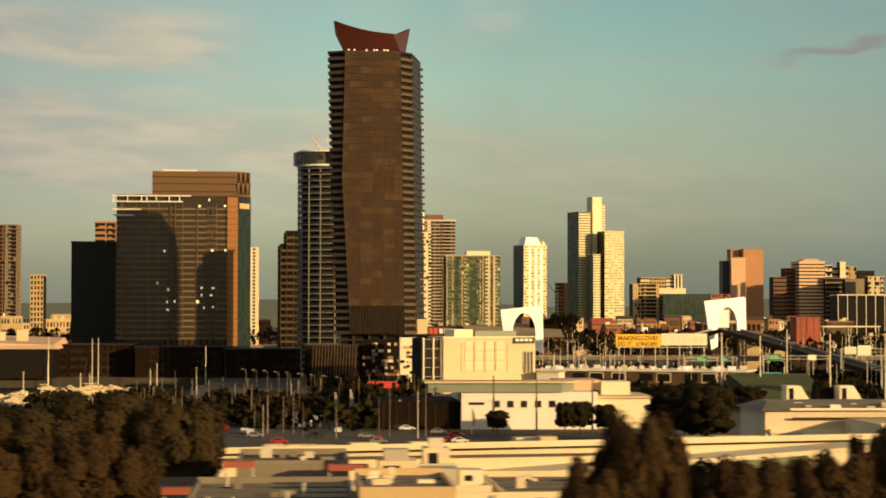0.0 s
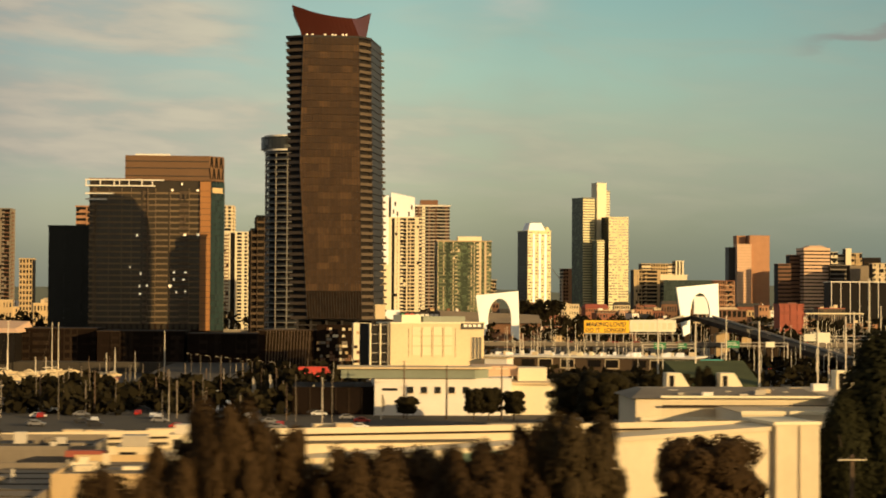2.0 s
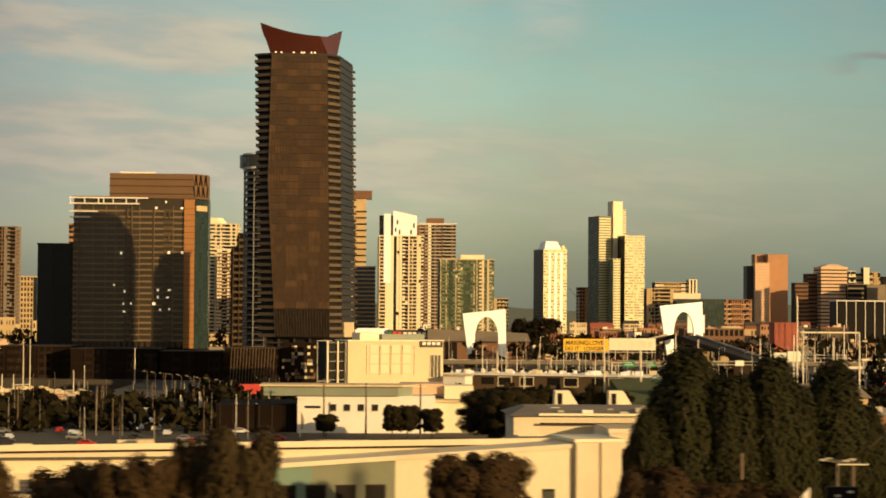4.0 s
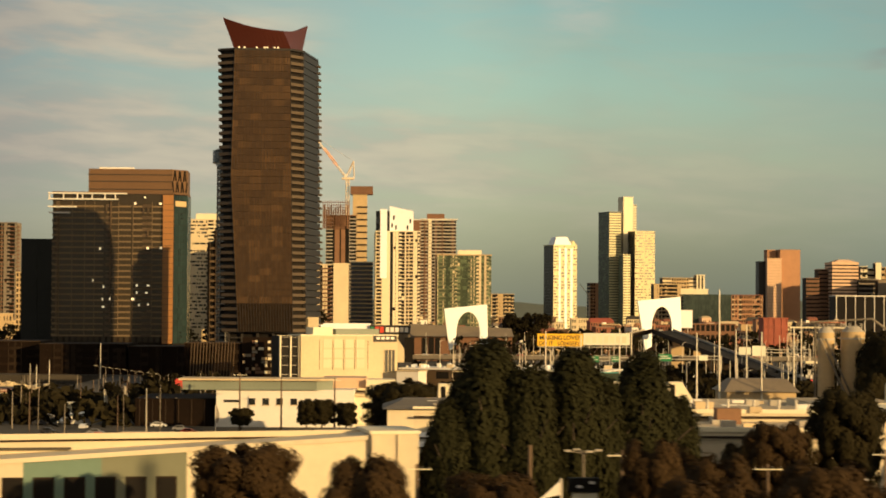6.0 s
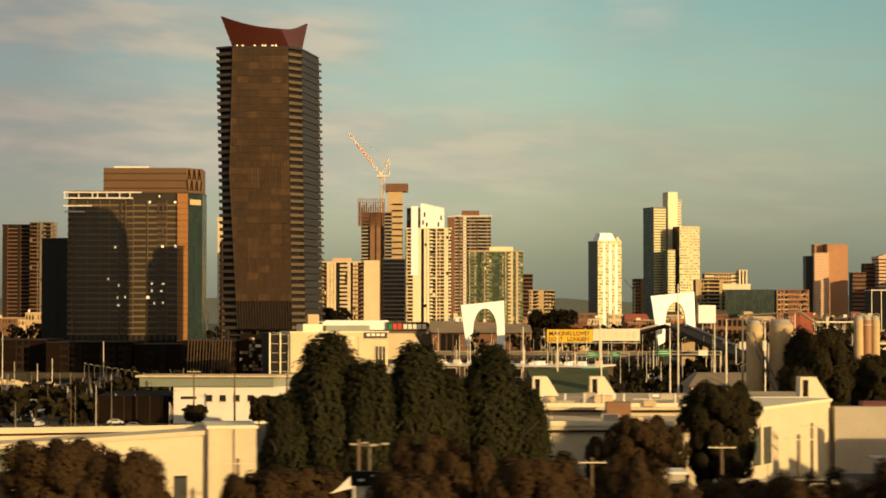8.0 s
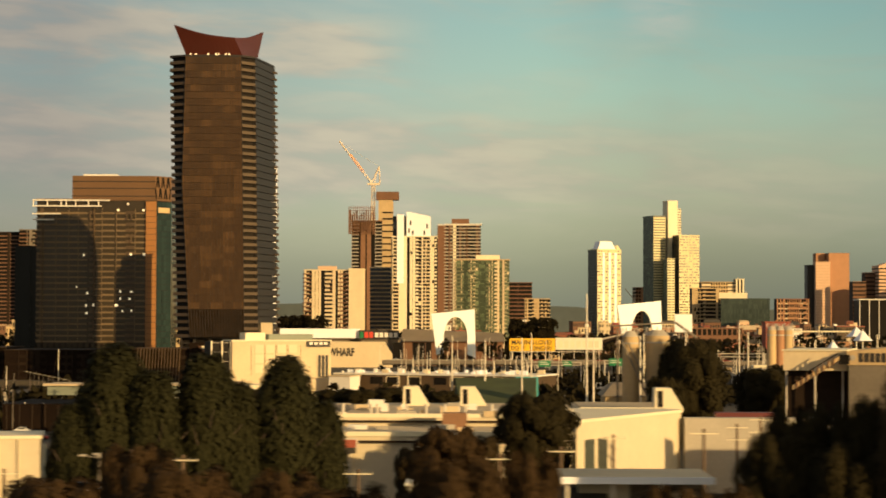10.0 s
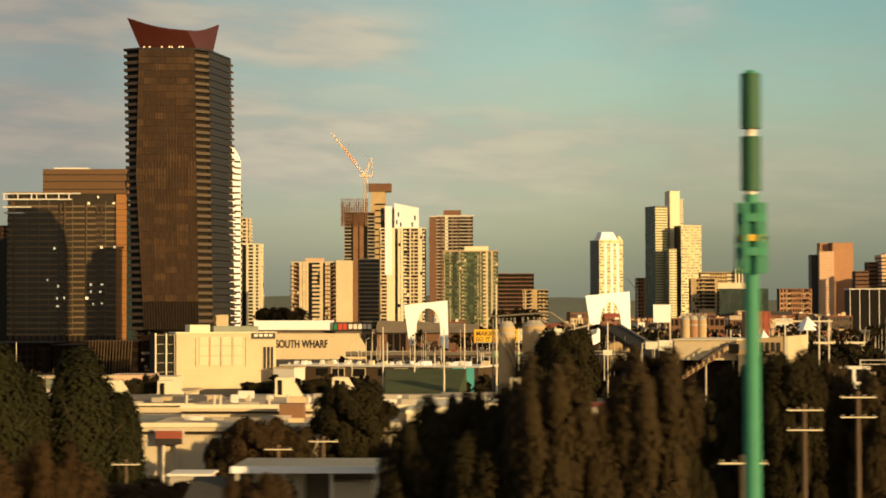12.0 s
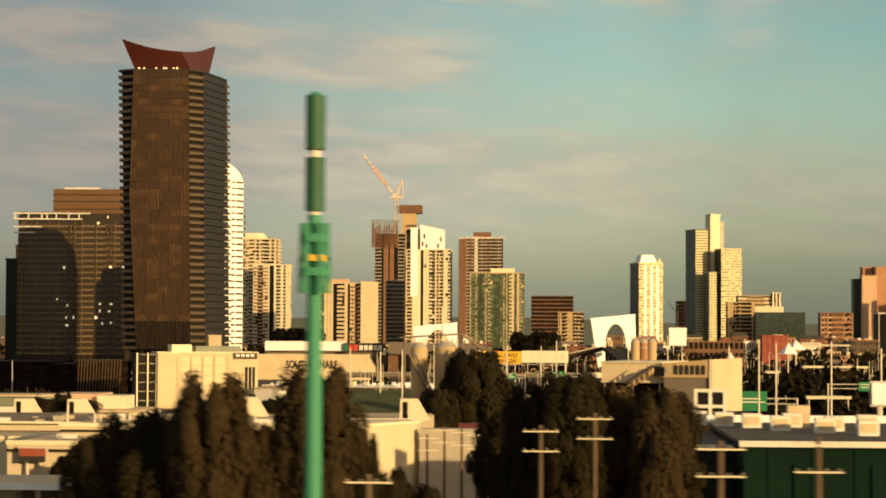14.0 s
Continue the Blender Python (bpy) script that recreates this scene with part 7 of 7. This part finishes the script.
def crown_mesh(name, shape, material, seed, lobes, leaves, leaf, tall=1.0):
    """A crown about the origin, one high: rounded lobes of small leaves that fill a rough outline.
    shape(u) gives the half-width at height u from 0 to 1; tall stretches the lobes upward."""
    rng = np.random.default_rng(seed)
    k = np.arange(lobes)
    u = 0.06 + 0.84 * ((k + rng.random(lobes)) / lobes) ** 0.85
    a = k * 2.39996 + rng.uniform(-0.5, 0.5, lobes)
    half = np.array([shape(float(x)) for x in u])
    r = (0.075 + 0.075 * rng.random(lobes)) * (0.55 + 0.9 * half)
    ring = np.maximum(0.0, half - r) * rng.uniform(0.5, 1.0, lobes) ** 0.6 * (1 + 0.14 * np.sin(a * 2 + seed) + 0.1 * np.sin(u * 13 + seed))
    c = np.stack([ring * np.cos(a), ring * np.sin(a), np.minimum(u, 0.985 - r * tall)], axis=1)
    d = unit(rng.normal(size=(lobes, leaves, 3)))
    grow = np.array([1, 1, 0.9 * tall])
    depth = rng.uniform(0.62, 1.04, (lobes, leaves, 1))
    off = d * depth * r[:, None, None] * grow
    p = (c[:, None, :] + off).reshape(-1, 3)
    out = unit(np.stack([p[:, 0], p[:, 1], (p[:, 2] - 0.42) * 0.75], axis=1))
    way = unit(out * 0.7 + d.reshape(-1, 3) * 0.75 + rng.normal(size=p.shape) * 0.16)
    tris = [leaf_triangles(p, way, leaf * rng.uniform(0.6, 1.3, len(p)), rng)]
    soft = [way]
    # larger shaded leaves inside close the crown
    n = 1600
    u, a = rng.uniform(0.05, 0.86, n), rng.uniform(0, 6.28318, n)
    wid = np.array([shape(float(x)) for x in u]) * rng.uniform(0.2, 0.66, n)
    p = np.stack([wid * np.cos(a), wid * np.sin(a), u], axis=1)
    way = unit(unit(np.stack([p[:, 0], p[:, 1], (u - 0.45) * 0.5], axis=1)) + rng.normal(size=p.shape) * 0.2)
    tris.append(leaf_triangles(p, way, np.full(n, 0.05), rng))
    soft.append(way)
    verts = np.concatenate(tris).reshape(-1, 3)
    me = bpy.data.meshes.new(name)
    me.from_pydata(verts.tolist(), [], np.arange(len(verts)).reshape(-1, 3).tolist())
    me.materials.append(material)
    me.normals_split_custom_set(np.repeat(np.concatenate(soft), 3, axis=0).tolist())
    return me


def round_shape(u):
    return 0.5 * math.sqrt(max(0.0, 1 - abs(2 * u - 1) ** 3.2)) + 0.02


def gum_shape(u):
    return 0.5 * math.sqrt(max(0.0, 1 - abs(2 * u - 1) ** 4.5)) * (1.0 - 0.18 * u) + 0.02


def tall_shape(u):
    return 0.27 * min(1.0, 0.8 + u * 0.5) * max(0.0, 1 - u ** 2.4) ** 0.6 + 0.015


def cone_shape(u):
    return 0.42 * (1 - u) ** 0.75 + 0.02


CROWNS = {}
for key, fn, m, lobes, lf, tall in (("round_dark", round_shape, M_leaf_dk, 64, 460, 1.0), ("round_brown", round_shape, M_leaf_br, 64, 460, 1.0), ("round_olive", round_shape, M_leaf_ol, 64, 460, 1.0),
                                    ("tall_dark", tall_shape, M_leaf_pop, 90, 330, 2.4), ("tall_olive", gum_shape, M_leaf_ol, 70, 430, 1.1), ("cone_dark", cone_shape, M_leaf_dk, 64, 460, 1.0)):
    CROWNS[key] = [crown_mesh("crown", fn, m, 11 + 7 * i, lobes, lf, 0.0165, tall) for i in range(3)]

TREE_LABEL = {"round_dark": "broad dark green tree with dense leaves", "round_brown": "round bronze-brown tree with dense leaves", "round_olive": "round olive-green tree with dense leaves",
              "tall_dark": "tall dark poplar with upright branches", "tall_olive": "tall olive-brown gum tree with loose crown", "cone_dark": "dark cone-shaped conifer beside the street"}
tree_rnd = random.Random(77)


def tree(kind, x, y, top, width=None):
    """width: the crown's full width in metres."""
    foot = top * (0.12 if kind.startswith(("tall", "cone")) else 0.2)
    h = top - foot
    base = {"round": 1.0, "tall_": 0.5, "cone_": 0.84}[kind[:5]] if kind != "tall_olive" else 0.86
    w = (width or h * base) / base
    t = thing("tree", (x, y, 0), TREE_LABEL[kind], "tree", "trees", tree_rnd.uniform(0, 360))
    bm = B()
    rod(bm, (0, 0, 0), (0, 0, foot + h * 0.55), max(0.18, top * 0.018), 0.08, 8)
    for k in range(6):
        a, z = tree_rnd.uniform(0, 6.28), foot + h * tree_rnd.uniform(0.0, 0.45)
        rod(bm, (0, 0, z), (w * 0.3 * math.cos(a), w * 0.3 * math.sin(a), z + h * 0.25), top * 0.008, 0.04, 6)
    part("trunk", bm, M_bark, t)
    c = part("crown", CROWNS[kind][tree_rnd.randrange(3)], None, t)
    c.location, c.scale = (0, 0, foot), (w, w, h)
    return t

# trees beside the marina road: kind, x, y, height, crown width
for row in (
    ("round_olive", -31.2, 250, 20.7, 16.2),
    ("round_brown", -27.5, 205, 19.7, 12.2),
    ("round_olive", -22.4, 255, 22.5, 16.5),
    ("round_brown", -20.6, 205, 20.5, 11.6),
    ("round_olive", -14.3, 250, 21.5, 12.8),
    ("round_brown", -17.0, 206, 19.2, 8.6),
    ("round_brown", 18.2, 122, 22.2, 6.3),
    ("round_brown", 20.5, 140, 22.5, 6.4),
    ("round_brown", 23.4, 140, 25.6, 6.8),
    ("round_brown", 23.9, 148, 23.3, 7.2),
    ("round_brown", 26.8, 152, 23.0, 5.8),
):
    tree(*row)

# trees along the long warehouse: kind, x, y, height, crown width
for row in (
    ("round_brown", 32.6, 150, 21.6, 8.1),
    ("round_brown", 36.3, 180, 19.2, 12.6),
    ("round_brown", 42.9, 165, 20.9, 8.9),
    ("round_brown", 46.9, 168, 22.1, 5.6),
    ("round_brown", 47.2, 185, 18.5, 9.0),
    ("round_olive", 50.1, 168, 23.1, 9.5),
    ("round_dark", 50.7, 545, 6.2, 6.5),
    ("round_dark", 67.8, 540, 8.6, 6.4),
    ("round_dark", 71.7, 540, 8.9, 7.6),
    ("round_brown", 73.4, 237, 16.5, 13.6),
):
    tree(*row)

# trees before the factory: kind, x, y, height, crown width
for row in (
    ("round_dark", 78.0, 538, 8.1, 6.4),
    ("round_brown", 87.7, 196, 18.0, 11.0),
    ("round_dark", 91.9, 500, 14.4, 18.9),
    ("round_dark", 93.3, 480, 15.6, 15.6),
    ("tall_dark", 97.2, 268, 20.6, 7.0),
    ("round_dark", 96.2, 272, 15.2, 6.4),
    ("round_brown", 99.4, 200, 15.5, 9.7),
    ("tall_dark", 102.6, 270, 28.6, 11.5),
    ("tall_dark", 107.6, 268, 25.2, 8.6),
    ("round_brown", 101.5, 236, 13.4, 12.0),
    ("round_dark", 108.0, 430, 18.3, 5.8),
    ("round_dark", 104.0, 655, 8.6, 12.0),
    ("round_dark", 113.0, 648, 9.2, 12.5),
    ("round_dark", 122.0, 655, 9.4, 13.0),
    ("round_dark", 131.5, 648, 8.6, 11.0),
    ("round_dark", 139.0, 645, 9.0, 10.0),
    ("tall_dark", 113.7, 272, 27.4, 9.8),
    ("tall_dark", 117.8, 275, 23.4, 7.4),
):
    tree(*row)

# trees round the poplars: kind, x, y, height, crown width
for row in (
    ("round_brown", 115.8, 170, 18.2, 10.1),
    ("round_brown", 116.1, 205, 19.2, 8.9),
    ("round_brown", 119.5, 190, 18.7, 8.7),
    ("tall_dark", 123.6, 279, 26.8, 11.0),
    ("round_brown", 125.5, 170, 19.6, 10.6),
    ("round_brown", 127.3, 195, 15.4, 11.6),
    ("tall_dark", 128.6, 282, 20.6, 7.6),
    ("round_brown", 133.3, 170, 19.3, 7.8),
    ("round_brown", 136.7, 195, 15.2, 13.6),
    ("round_brown", 147.0, 203, 15.0, 13.0),
    ("round_olive", 140.6, 300, 13.0, 7.3),
    ("round_brown", 141.2, 130, 21.2, 8.4),
):
    tree(*row)

# trees by the factory yard: kind, x, y, height, crown width
for row in (
    ("round_brown", 145.1, 300, 16.0, 10.5),
    ("round_brown", 147.8, 125, 23.7, 7.4),
    ("round_olive", 148.4, 310, 14.3, 9.2),
    ("round_brown", 149.5, 140, 21.4, 9.5),
    ("round_brown", 152.2, 127, 23.7, 5.1),
    ("round_dark", 158.0, 312, 20.7, 12.2),
    ("round_brown", 162.9, 150, 19.7, 6.5),
    ("round_brown", 164.4, 130, 21.3, 5.6),
    ("round_dark", 173.8, 170, 22.8, 7.8),
    ("round_dark", 175.6, 172, 24.8, 7.0),
    ("round_dark", 179.8, 168, 25.6, 5.6),
    ("round_dark", 178.7, 166, 22.1, 8.5),
):
    tree(*row)

# trees near the mast: kind, x, y, height, crown width
for row in (
    ("tall_olive", 183.4, 163, 28.4, 7.6),
    ("round_dark", 187.1, 420, 20.0, 9.1),
    ("tall_olive", 187.4, 165, 24.2, 6.4),
    ("tall_olive", 191.3, 165, 28.9, 8.4),
    ("round_dark", 193.6, 432, 28.0, 17.0),
    ("round_dark", 195.3, 190, 19.0, 5.1),
    ("round_dark", 194.4, 172, 23.0, 4.0),
    ("round_dark", 197.5, 200, 16.6, 6.0),
    ("round_dark", 204.8, 260, 21.5, 11.2),
    ("round_dark", 208.1, 240, 25.5, 9.1),
    ("round_dark", 211.8, 235, 27.3, 9.6),
):
    tree(*row)

# trees by the batching plant: kind, x, y, height, crown width
for row in (
    ("round_dark", 214.6, 240, 19.7, 11.7),
    ("round_dark", 215.1, 260, 24.6, 8.4),
    ("tall_olive", 217.1, 238, 25.9, 7.1),
    ("tall_olive", 221.9, 232, 25.4, 7.8),
    ("round_dark", 223.4, 250, 23.6, 9.6),
    ("round_dark", 224.0, 552, 18.6, 15.0),
    ("round_dark", 232.5, 560, 19.6, 14.0),
    ("round_dark", 241.0, 556, 18.4, 15.0),
):
    tree(*row)
